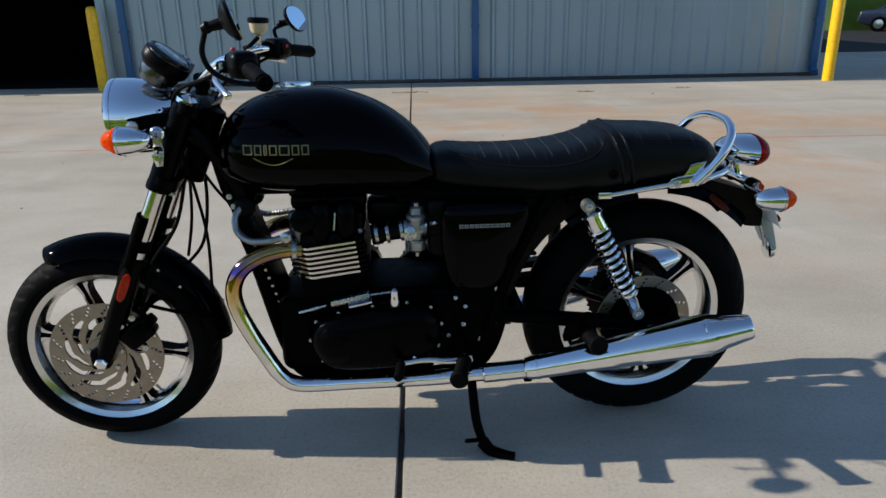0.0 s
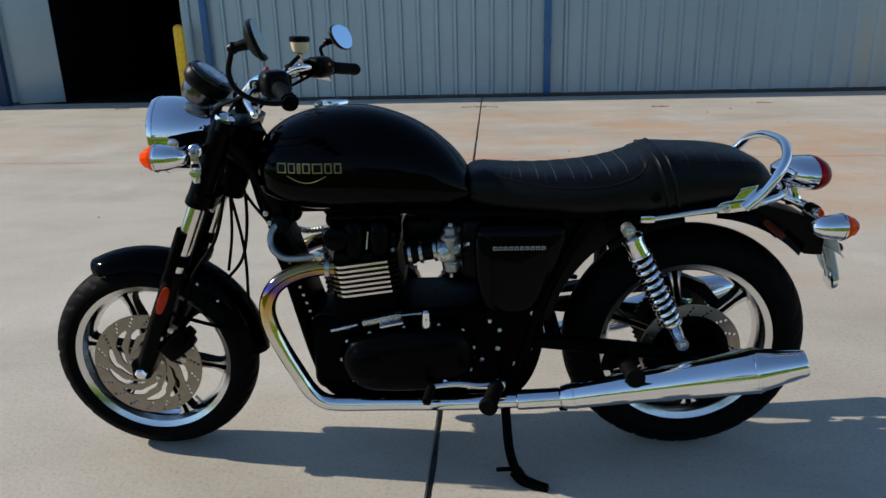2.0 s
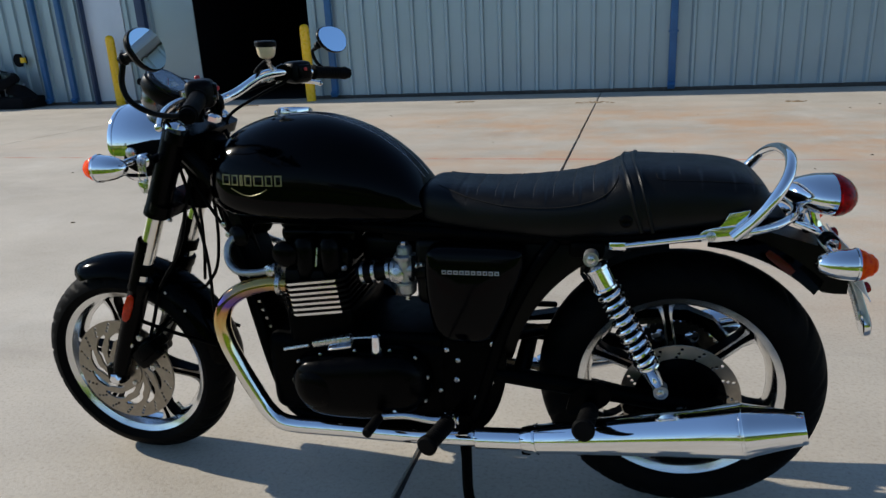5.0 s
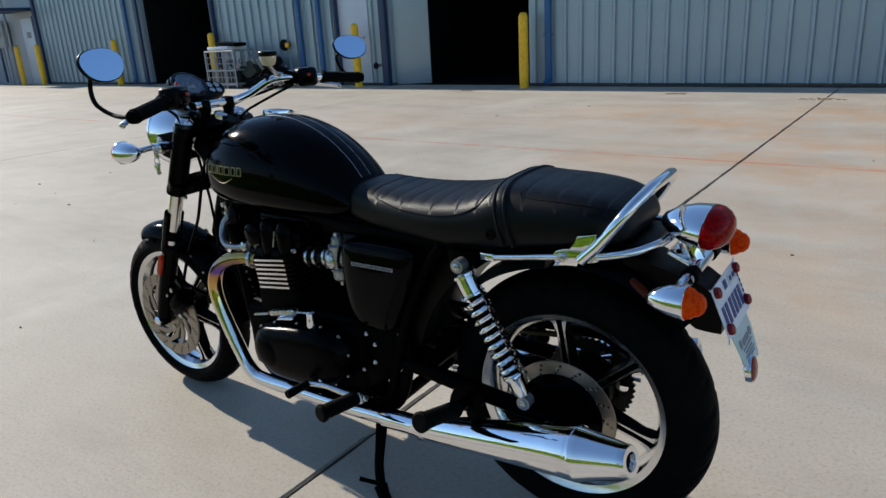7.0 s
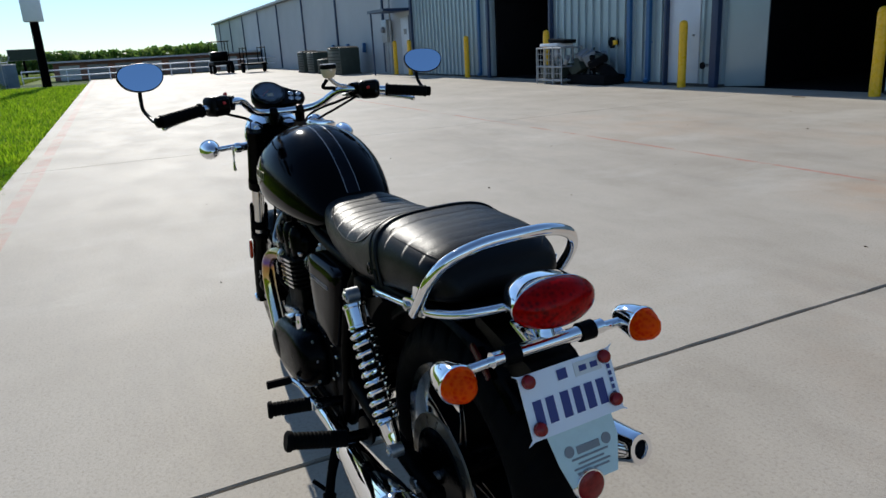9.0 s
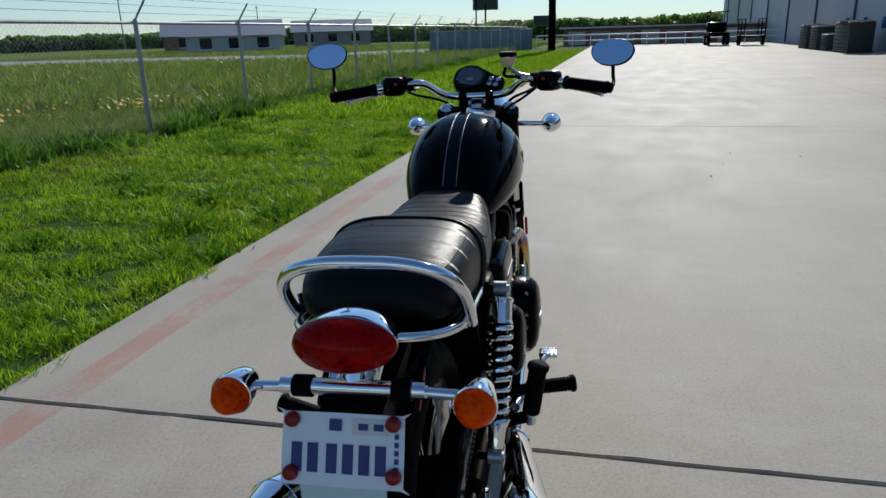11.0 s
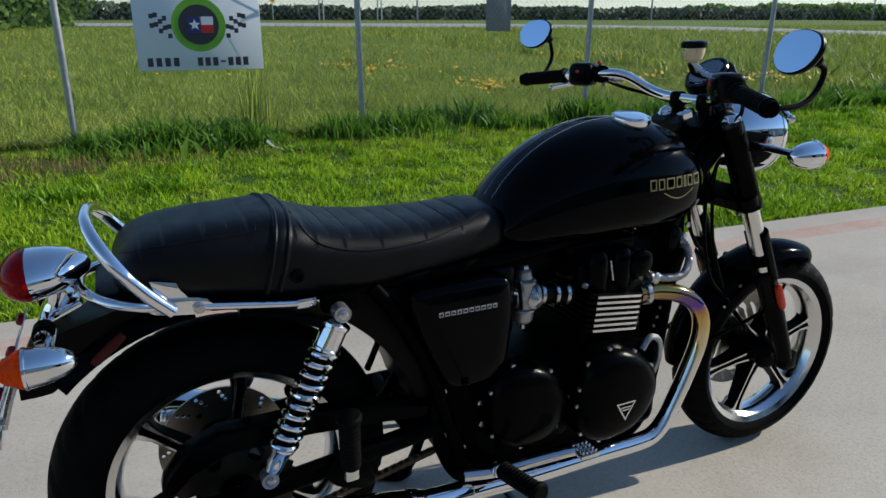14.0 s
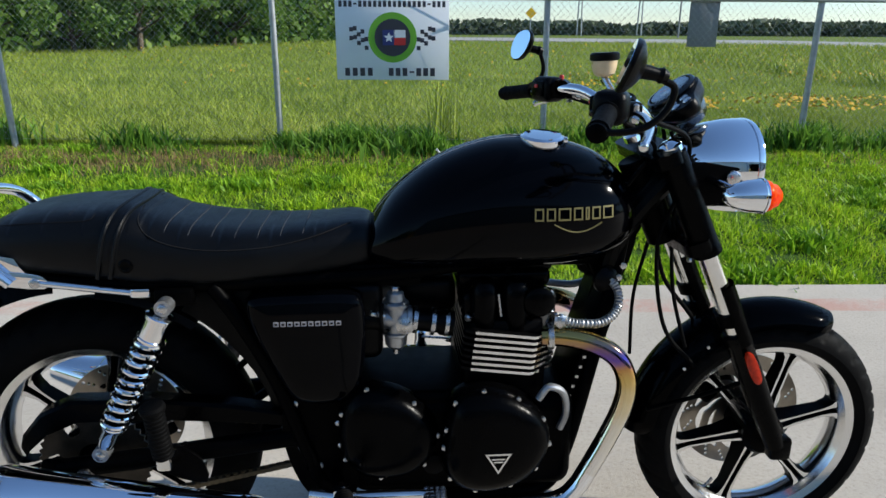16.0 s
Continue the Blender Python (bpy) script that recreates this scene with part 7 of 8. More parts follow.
for s in LR:
    part("cam_dome", lathe([(0.018, -0.035), (0.0195, -0.004), (0.0205, 0.0), (0.0205, 0.006), (0.0190, 0.008), (0.0190, 0.022), (0.0165, 0.036), (0.010, 0.046), (0.0, 0.049)], (-0.922, 0.096 * s, 0.612), (-0.13, 0.04 * s, 1), 32), M["cup"], EN, "domed polished cam cover")
    for x, r_ in ((-0.862, 0.029), (-0.800, 0.029)):
        part("head_column", lathe([(r_ * 0.92, -0.055), (r_, -0.045), (r_, 0.020), (r_ * 0.90, 0.038), (r_ * 0.6, 0.050), (0.0, 0.054)], (x, 0.100 * s, 0.628), (0, 0.05 * s, 1), 28), M["satin"], EN)
    part("plug_lead", rod((-0.831, 0.124 * s, 0.612), (-0.826, 0.118 * s, 0.655), 0.0022, seg=8), M["bolt"], EN)
    for x in (-0.940, -0.768):
        part("head_nut", lathe([(0.0075, 0), (0.0075, 0.008), (0.004, 0.011), (0, 0.011)], (x, 0.112 * s, 0.602), (0, 0.2 * s, 1), 6), M["bolt"], EN)
    part("cam_end_cap", lathe([(0.030, 0), (0.030, 0.010), (0.022, 0.016), (0, 0.018)], (-0.905, 0.118 * s, 0.640), (0, s, 0), 24), M["satin"], EN)
    part("head_bolt", lathe([(0.014, 0), (0.014, 0.010), (0.009, 0.013), (0, 0.013)], (-0.948, 0.118 * s, 0.598), (-0.3, s, 0), 12), M["bolt"], EN)
    # air pipe from the head to the front
    pipe = part("air_pipe", tube([(-0.945, 0.120 * s, 0.600), (-0.985, 0.122 * s, 0.592), (-1.035, 0.115 * s, 0.590), (-1.068, 0.098 * s, 0.610), (-1.072, 0.080 * s, 0.645), (-1.05, 0.06 * s, 0.67)], (lambda f: 0.0085) if s < 0 else (lambda f: 0.0085 + 0.0012 * math.sin(f * 200)), 12, 8 if s < 0 else 24), M["carb"], EN, "grey metal air pipe" if s < 0 else "bright braided metal air hose")
    part("pipe_union", rod((-0.935, 0.120 * s, 0.600), (-0.955, 0.121 * s, 0.598), 0.012), M["bolt"], pipe)
    part("spark_lead", tube([(-0.85, 0.065 * s, 0.68), (-0.86, 0.07 * s, 0.705), (-0.90, 0.05 * s, 0.72), (-0.95, 0.03 * s, 0.72)], 0.005, 8), M["rubber"], EN)
    # carburettor and its rubbers
    cb = part("carburettor", lathe([(0.020, -0.034), (0.0245, -0.032), (0.0245, -0.024), (0.021, -0.022), (0.022, 0.0), (0.021, 0.022), (0.0245, 0.024), (0.0245, 0.032), (0.020, 0.034)], (-0.628, 0.088 * s, 0.600), (1, 0, 0), 28), M["carb"], BIKE, "grey cast carburettor")
    part("slide_body", lathe([(0.019, -0.030), (0.0200, 0.0), (0.0195, 0.026), (0.0255, 0.028), (0.0265, 0.031), (0.0265, 0.036), (0.0245, 0.038), (0.0185, 0.041), (0.0165, 0.056), (0.012, 0.060), (0, 0.060)], (-0.628, 0.090 * s, 0.598), (0, 0, 1), 24), M["carb"], cb)
    part("slide_cap", lathe([(0.010, 0), (0.0105, 0.007), (0.008, 0.010), (0, 0.010)], (-0.628, 0.090 * s, 0.657), (0, 0, 1), 6), M["bolt"], cb)
    for k in range(4):
        t = math.pi * (0.25 + 0.5 * k)
        part("cap_screw", lathe([(0.003, 0), (0.003, 0.004), (0, 0.005)], (-0.628 + 0.0225 * math.cos(t), 0.090 * s + 0.0225 * math.sin(t), 0.634), (0, 0, 1), 8), M["bolt"], cb)
    part("float_bowl", lathe([(0.025, 0.0), (0.0255, 0.004), (0.023, 0.006), (0.021, 0.026), (0.014, 0.033), (0.0, 0.034)], (-0.628, 0.090 * s, 0.572), (0, 0, -1), 20), M["carb"], cb)
    part("drain_screw", rod((-0.628, 0.09 * s, 0.541), (-0.628, 0.09 * s, 0.526), 0.006), M["bolt"], cb)
    part("throttle_wheel", lathe([(0.004, 0), (0.017, 0.001), (0.018, 0.004), (0.012, 0.006), (0.005, 0.010), (0, 0.010)], (-0.646, 0.108 * s, 0.592), (0, s, 0), 20), M["bolt"], cb)
    part("fuel_spigot", tube([(-0.612, 0.108 * s, 0.582), (-0.604, 0.122 * s, 0.588), (-0.600, 0.126 * s, 0.612), (-0.602, 0.112 * s, 0.640)], 0.0042, 8), M["rubber"], cb)
    part("choke_plunger", rod((-0.606, 0.106 * s, 0.612), (-0.580, 0.116 * s, 0.622), 0.0055, seg=10), M["bolt"], cb)
    part("intake_rubber", lathe([(0.023, 0), (0.025, 0.004), (0.025, 0.016), (0.022, 0.022), (0.022, 0.060), (0.026, 0.066), (0.026, 0.090)], (-0.652, 0.088 * s, 0.598), (-1, 0, -0.14), 20), M["plastic"], cb)
    for d in (0.010, 0.045, 0.072):
        part("hose_clip", lathe([(0.0235, 0), (0.0275, 0), (0.0275, 0.008), (0.0235, 0.008)], (-0.652 - d, 0.088 * s, 0.598 - 0.14 * d), (-1, 0, -0.14), 20, closed=True), M["bolt"], cb)
    part("airbox_rubber", lathe([(0.024, 0), (0.026, 0.010), (0.026, 0.05)], (-0.604, 0.088 * s, 0.60), (1, 0, 0), 20), M["plastic"], cb)
part("carburettor_linkage", rod((-0.628, -0.062, 0.604), (-0.628, 0.062, 0.604), 0.008), M["carb"], BIKE)
part("oil_cooler", box(0, 0, 0, 0.040, 0.150, 0.27, 0.008, m=Matrix.Translation((-1.030, 0, 0.510)) @ pose(0, 0, 0, 0, -17, 0)), M["matt"], BIKE, "black oil cooler")
for s in LR:
    for k in range(8):
        z = 0.37 + 0.022 * k
        part("cooler_edge", box(-1.030 + (0.51 - z) * 0.30, 0.0765 * s, z + 0.04, 0.007, 0.004, 0.006), M["bolt"], BIKE)
    part("horn" if s < 0 else "rectifier", lathe([(0.022, 0), (0.028, 0.006), (0.028, 0.014), (0.018, 0.024), (0, 0.028)], (-1.05, 0.05 * s, 0.660), (-0.3, s, 0), 24), M["plastic"], BIKE)

# left cover (alternator side)
LCOV = rounded([(-0.905, 0.335), (-0.880, 0.392), (-0.800, 0.412), (-0.690, 0.425), (-0.610, 0.418), (-0.575, 0.365), (-0.590, 0.295), (-0.660, 0.262), (-0.780, 0.254), (-0.868, 0.268)], 6)
cx, cz = -0.740, 0.338
rings = []
for k, y in ((1.03, -0.125), (1.03, -0.150), (1.0, -0.158), (0.97, -0.176), (0.90, -0.190), (0.75, -0.199), (0.45, -0.204), (0.12, -0.205)):
    rings.append([(cx + (x - cx) * k, y, cz + (z - cz) * k) for x, z in LCOV])
lc = part("left_engine_cover", loft(rings), M["satin"], EN, "rounded black alternator cover", angle=50)
part("cover_boss", lathe([(0.052, 0), (0.050, 0.010), (0.040, 0.018), (0.020, 0.022), (0, 0.023)], (-0.835, -0.186, 0.335), (0, -1, 0), 32), M["satin"], lc)
for k in range(0, len(LCOV), 5):
    x, z = LCOV[k]
    part("cover_bolt", lathe([(0.0046, 0), (0.0046, 0.005), (0.003, 0.006), (0, 0.006)], (cx + (x - cx) * 1.0, -0.156, cz + (z - cz) * 1.0), (0, -1, 0), 8), M["bolt"], lc)
# clutch arm and cable above the left cover
ca = part("clutch_arm", box(0, 0, 0, 0.100, 0.020, 0.017, 0.005, m=Matrix.Translation((-0.80, -0.150, 0.440)) @ pose(0, 0, 0, 0, -12, 0)), M["bolt"], EN, "bright clutch release arm")
part("clutch_cable_end", rod((-0.86, -0.15, 0.425), (-0.93, -0.14, 0.405), 0.004, seg=8), M["bolt"], ca)
part("clutch_bracket", box(0, 0, 0, 0.060, 0.030, 0.010, 0.003, m=Matrix.Translation((-0.775, -0.160, 0.436)) @ pose(0, 0, 0, 20, -12, 0)), M["alu"], ca)
part("clutch_pivot", lathe([(0.013, -0.022), (0.014, -0.010), (0.011, 0.006), (0.011, 0.022), (0.006, 0.027), (0, 0.027)], (-0.690, -0.160, 0.440), (0, 0, 1), 14), M["chrome"], ca)
part("clutch_rod", rod((-0.76, -0.15, 0.448), (-0.69, -0.15, 0.455), 0.003, seg=8), M["bolt"], ca)
# right covers
def round_cover(name, outline, c, ys, label):
    rings = []
    for k, y in ys:
        rings.append([(c[0] + (x - c[0]) * k, y, c[1] + (z - c[1]) * k) for x, z in outline])
    return part(name, loft(rings), M["satin"], EN, label, angle=50)


RCOV = rounded([(-0.722, 0.40), (-0.745, 0.462), (-0.815, 0.478), (-0.890, 0.440), (-0.925, 0.380), (-0.905, 0.315), (-0.850, 0.272), (-0.770, 0.265), (-0.720, 0.310)], 7)
rc = round_cover("clutch_cover", RCOV, (-0.820, 0.372), ((1.03, 0.125), (1.03, 0.165), (1.0, 0.174), (0.97, 0.186), (0.86, 0.198), (0.70, 0.205), (0.40, 0.209), (0.1, 0.210)), "rounded black clutch cover with triangular badge")
for k in range(0, len(RCOV), 6):
    x, z = RCOV[k]
    part("cover_bolt", lathe([(0.0052, 0), (0.0052, 0.007), (0.003, 0.008), (0, 0.008)], (-0.820 + (x + 0.820) * 1.0, 0.172, 0.372 + (z - 0.372) * 1.0), (0, 1, 0), 8), M["bolt"], rc)
badge = pierced([(-0.026, 0.020), (0.026, 0.020), (0.0, -0.024)], [[(-0.020, 0.0165), (0.020, 0.0165), (0.0, -0.0175)]], 0.003)
badge.transform(Matrix.Translation((-0.819, 0.2108, 0.345)) @ pose(0, 0, 0, 90, 0, 0))
part("badge", badge, M["alu"], rc, "bright triangular badge outline")
bar3 = None
for dz, w in ((0.008, 0.026), (0.002, 0.018)):
    bar3 = box(-0.819, 0.2105, 0.345 + dz, w, 0.003, 0.003, bm=bar3)
part("badge_bar", bar3, M["alu"], rc)
SCOV = rounded([(-0.520, 0.430), (-0.560, 0.478), (-0.640, 0.462), (-0.700, 0.400), (-0.700, 0.345), (-0.655, 0.295), (-0.570, 0.290), (-0.520, 0.340)], 7)
sc = round_cover("sprocket_cover", SCOV, (-0.610, 0.380), ((1.03, 0.115), (1.03, 0.140), (1.0, 0.150), (0.95, 0.165), (0.80, 0.176), (0.5, 0.182), (0.1, 0.183)), "rounded black sprocket cover")
for k in range(0, len(SCOV), 8):
    x, z = SCOV[k]
    part("cover_bolt", lathe([(0.0048, 0), (0.0048, 0.007), (0.003, 0.008), (0, 0.008)], (x, 0.150, z), (0, 1, 0), 8), M["bolt"], sc)
part("breather_pipe", tube([(-0.905, 0.150, 0.445), (-0.925, 0.150, 0.470), (-0.955, 0.145, 0.455), (-0.965, 0.140, 0.410), (-0.955, 0.135, 0.37)], 0.0075, 10), M["carb"], EN, "grey breather pipe")
part("gearbox_cap", lathe([(0.024, 0), (0.022, 0.012), (0.012, 0.016), (0, 0.016)], (-0.700, 0.128, 0.300), (0, 1, 0), 20), M["gunmetal"], EN)

# ---- exhausts ----
for s in LR:
    yh = lambda y: y * s
    H = [(-0.915, yh(0.112), 0.562), (-0.955, yh(0.118), 0.564), (-1.015, yh(0.128), 0.552), (-1.062, yh(0.136), 0.522), (-1.084, yh(0.140), 0.475), (-1.079, yh(0.142), 0.420), (-1.052, yh(0.143), 0.350), (-1.015, yh(0.145), 0.275)]
    ex = part("exhaust_header", tube(H, 0.0205, 20, 8), M["tint"], BIKE, "chrome exhaust header tinted gold and blue by heat")
    H2 = [(-1.0155, yh(0.145), 0.276), (-0.995, yh(0.146), 0.240), (-0.965, yh(0.147), 0.212), (-0.920, yh(0.148), 0.203), (-0.80, yh(0.150), 0.205), (-0.62, yh(0.155), 0.208), (-0.46, yh(0.163), 0.219)]
    part("down_pipe", tube(H2, 0.0203, 20, 8), M["chrome"], ex, "chrome down pipe")
    part("exhaust_clamp", lathe([(0.021, 0), (0.027, 0.002), (0.027, 0.012), (0.021, 0.014)], (-0.925, yh(0.113), 0.563), (-1, 0.1 * s, 0.05), 20, closed=True), M["bolt"], ex)
    part("pipe_joint", rod((-0.468, yh(0.1625), 0.2185), (-0.345, yh(0.172), 0.232), 0.0255, seg=28, bevel=0.003), M["chrome"], ex)
    a, e = Vector((-0.36, yh(0.172), 0.231)), Vector((0.190, yh(0.246), 0.362))
    d = e - a
    L = d.length
    prof = [(0.024, 0), (0.0285, 0.004), (0.030, 0.012), (0.0315, 0.02), (0.036, 0.12), (0.044, 0.28), (0.051, 0.40), (0.054, 0.448), (0.0535, 0.462), (0.050, 0.475), (0.043, 0.508), (0.034, L - 0.016), (0.032, L - 0.004), (0.030, L), (0.019, L), (0.017, L - 0.006), (0.016, L - 0.08), (0.0, L - 0.08)]
    muf = part("silencer", lathe(prof, a, d, 44), M["chrome"], BIKE, "long tapered chrome silencer")
    for f in (0.455, 0.03):
        part("silencer_seam", lathe([(0.0535 if f > 0.1 else 0.031, 0), (0.0552 if f > 0.1 else 0.034, 0.001), (0.0552 if f > 0.1 else 0.034, 0.006), (0.0535 if f > 0.1 else 0.031, 0.007)], a + d.normalized() * f, d, 44, closed=True), M["chrome"], muf)
    part("silencer_bore", lathe([(0.016, 0), (0.016, 0.002), (0, 0.002)], a + d.normalized() * (L - 0.02), d, 24), M["dark"], muf)
    part("silencer_clamp", box(-0.352, yh(0.170), 0.208, 0.022, 0.020, 0.026, 0.004), M["matt"], muf)
    part("silencer_hanger", plate(rounded([(-0.26, 0.305), (-0.19, 0.325), (-0.17, 0.36), (-0.20, 0.385), (-0.25, 0.36)], 3), yh(0.165), yh(0.173), 0.002), M["matt"], muf)

# ---- rear wheel, disc, drive ----
RW = wheel("rear_wheel", RC, 0.050, 0.315, 0.130, 30, 20, 6)
rd = disc_sheet(0.127, 0.070, 6, 16, 0.005, swirl=False)
rd.transform(upright(RC, -0.085))
part("brake_disc", rd, M["steel"], RW, "drilled steel rear disc", angle=20)
part("disc_carrier", lathe([(0.030, 0), (0.096, 0.002), (0.098, 0.006), (0.040, 0.014)], (RC.x, -0.094, RC.z), (0, 1, 0), 32), M["satin"], RW)
teeth = []
for k in range(86):
    t = 2 * math.pi * k / 86
    rr = 0.110 if k % 2 else 0.103
    teeth.append((rr * math.cos(t), rr * math.sin(t)))
sp = pierced(teeth, [ring_pts(0.078 * math.cos(t), 0.078 * math.sin(t), 0.016, 16) for t in np.arange(6) * math.pi / 3] + [ring_pts(0, 0, 0.035, 24)], 0.006)
sp.transform(upright(RC, 0.088))
part("sprocket", sp, M["darksteel"], RW, "drilled steel sprocket", angle=20)
part("cush_hub", lathe([(0.030, -0.03), (0.070, -0.028), (0.074, 0.0), (0.074, 0.028), (0.05, 0.034)], (RC.x, 0.055, RC.z), (0, 1, 0), 32), M["satin"], RW)
part("rear_axle", rod((RC.x, -0.150, RC.z), (RC.x, 0.150, RC.z), 0.010), M["bolt"], RW)
part("axle_nut", lathe([(0.017, 0), (0.017, 0.012), (0.010, 0.014), (0, 0.014)], (RC.x, 0.140, RC.z), (0, 1, 0), 6), M["bolt"], RW)
part("axle_nut", lathe([(0.017, 0), (0.017, 0.012), (0.010, 0.014), (0, 0.014)], (RC.x, -0.140, RC.z), (0, -1, 0), 6), M["bolt"], RW)
for s in LR:
    arm = part("swingarm", tube([(-0.465, 0.105 * s, 0.362), (-0.38, 0.118 * s, 0.360), (-0.20, 0.127 * s, 0.343), (0.03, 0.128 * s, 0.318)], 0.020, 14), M["matt"], BIKE, "black tubular swingarm")
    part("axle_plate", box(0.012, 0.128 * s, 0.316, 0.100, 0.020, 0.050, 0.008), M["matt"], arm)
    part("chain_adjuster", rod((0.062, 0.128 * s, 0.316), (0.085, 0.128 * s, 0.315), 0.005, seg=8), M["bolt"], arm)
part("swingarm_cross", rod((-0.37, -0.115, 0.360), (-0.37, 0.115, 0.360), 0.020), M["matt"], BIKE)
rcal = part("rear_caliper", box(0, 0, 0, 0.085, 0.045, 0.055, 0.010, 3, m=Matrix.Translation((-0.085, -0.093, 0.278)) @ pose(0, 0, 0, 0, 25, 0)), M["satin"], BIKE, "black rear brake caliper")
part("caliper_bracket", plate(rounded([(-0.02, 0.30), (-0.06, 0.33), (-0.13, 0.32), (-0.14, 0.28), (-0.06, 0.27)], 3), -0.100, -0.110, 0.002), M["matt"], rcal)
# chain: upper and lower runs of paired link plates
chain = part("drive_chain", rod((-0.50, 0.088, 0.335), (-0.505, 0.088, 0.335), 0.030, seg=20), M["chainm"], BIKE, "oily steel drive chain")
LINK = None
b = plate(rounded([(-0.0105, 0), (-0.007, 0.0055), (0, 0.004), (0.007, 0.0055), (0.0105, 0), (0.007, -0.0055), (0, -0.004), (-0.007, -0.0055)], 2), -0.007, -0.004, 0)
plate(rounded([(-0.0105, 0), (-0.007, 0.0055), (0, 0.004), (0.007, 0.0055), (0.0105, 0), (0.007, -0.0055), (0, -0.004), (-0.007, -0.0055)], 2), 0.004, 0.007, 0, bm=b)
rod((-0.007, -0.008, 0), (-0.007, 0.008, 0), 0.0045, seg=8, bm=b)
LINK = finish(b, "chain_link", M["chainm"])
for p, q in (((-0.51, 0.369), (-0.044, 0.421)), ((-0.50, 0.303), (-0.024, 0.204))):
    p, q = Vector((p[0], 0.088, p[1])), Vector((q[0], 0.088, q[1]))
    n = int((q - p).length / 0.0158)
    for k in range(n):
        c = p.lerp(q, k / n)
        part("chain_link", LINK, None, chain, m=Matrix.Translation(c) @ pose(0, 0, 0, 0, -math.degrees(math.atan2(q.z - p.z, q.x - p.x)), 0))
# chain guard: a hooded black strip over the upper run
rings = []
for x, z, w in ((-0.40, 0.415, 0.02), (-0.30, 0.435, 0.028), (-0.15, 0.452, 0.032), (0.0, 0.455, 0.034), (0.06, 0.430, 0.034), (0.098, 0.385, 0.026), (0.104, 0.365, 0.018)):
    rings.append([(x, 0.075, z), (x, 0.108, z), (x - 0.002, 0.114, z - 0.006), (x - 0.010, 0.115, z - w * 1.3), (x - 0.010, 0.110, z - w * 1.3), (x, 0.108, z - 0.006), (x, 0.075, z - 0.005)])
part("chain_guard", loft(rings), M["satin"], BIKE, "black chain guard")

# ---- shock absorbers ----
for s in LR:
    T, B = Vector((-0.216, 0.165 * s, 0.665)), Vector((-0.071, 0.162 * s, 0.374))
    d = (B - T).normalized()
    L = (B - T).length
    sh = part("shock_absorber", rod(T + d * 0.03, B - d * 0.04, 0.0145, seg=20), M["gunmetal"], BIKE, "chrome shock absorber with exposed coil spring")
    for p in (T, B):
        eye = lathe([(0.008, -0.013), (0.0150, -0.013), (0.0150, 0.013), (0.008, 0.013)], p, (0, 1, 0), 24, closed=True)
        part("eye", eye, M["carb"], sh)
        part("eye_bolt", lathe([(0.0095, 0), (0.0095, 0.004), (0.006, 0.006), (0, 0.006)], p + Vector((0, 0.013 * s, 0)), (0, s, 0), 6), M["bolt"], sh)
        part("eye_pin", rod(p + Vector((0, -0.035 * s, 0)), p + Vector((0, 0.012 * s, 0)), 0.0085), M["matt"], sh)
    part("upper_cover", lathe([(0.012, 0.016), (0.0230, 0.018), (0.0262, 0.020), (0.0262, 0.026), (0.0235, 0.028), (0.0240, 0.064), (0.0262, 0.066), (0.0262, 0.070), (0.018, 0.072)], T, d, 32), M["chrome"], sh, "chrome spring cover")
    turns, n = 9.8, 10 * 20
    helix = []
    side = d.orthogonal().normalized()
    up = d.cross(side)
    for k in range(n + 1):
        f = k / n
        a = 2 * math.pi * turns * f
        helix.append(T + d * (0.069 + (L - 0.069 - 0.060) * f) + (0.0222 - 0.0012 * f) * (math.cos(a) * side + math.sin(a) * up))
    part("coil_spring", tube(helix, 0.0057, 10, 1, smooth=True), M["chrome"], sh, "chrome coil spring")
    part("lower_cup", lathe([(0.0225, L - 0.068), (0.0240, L - 0.064), (0.0225, L - 0.058), (0.0190, L - 0.052), (0.0170, L - 0.030), (0.014, L - 0.014), (0.010, L - 0.012)], T, d, 28), M["chrome"], sh)

# ---- side panels ----
for s in LR:
    O = rounded([(-0.566, 0.655), (-0.545, 0.672), (-0.47, 0.674), (-0.372, 0.671), (-0.352, 0.655), (-0.362, 0.60), (-0.402, 0.51), (-0.436, 0.455), (-0.500, 0.447), (-0.548, 0.462), (-0.565, 0.52), (-0.571, 0.60)], 5)
    c = (-0.475, 0.575)
    rings = [[(c[0] + (x - c[0]) * k, y * s, c[1] + (z - c[1]) * k) for x, z in O] for k, y in ((1.0, 0.085), (1.0, 0.132), (0.985, 0.143), (0.95, 0.150), (0.85, 0.155), (0.6, 0.159), (0.2, 0.160))]
    sp_ = part("side_panel", loft(rings), M["paint"], BIKE, "gloss black side panel", angle=50)
    for k in range(10):
        x = -0.522 + 0.0126 * k
        part("emblem_bar", box(x, 0.1586 * s, 0.622, 0.0096, 0.0044, 0.0088), M["silverline"], sp_)
        part("emblem_gap", box(x, 0.1590 * s, 0.622, 0.0050, 0.0046, 0.0034), M["paint"], sp_)

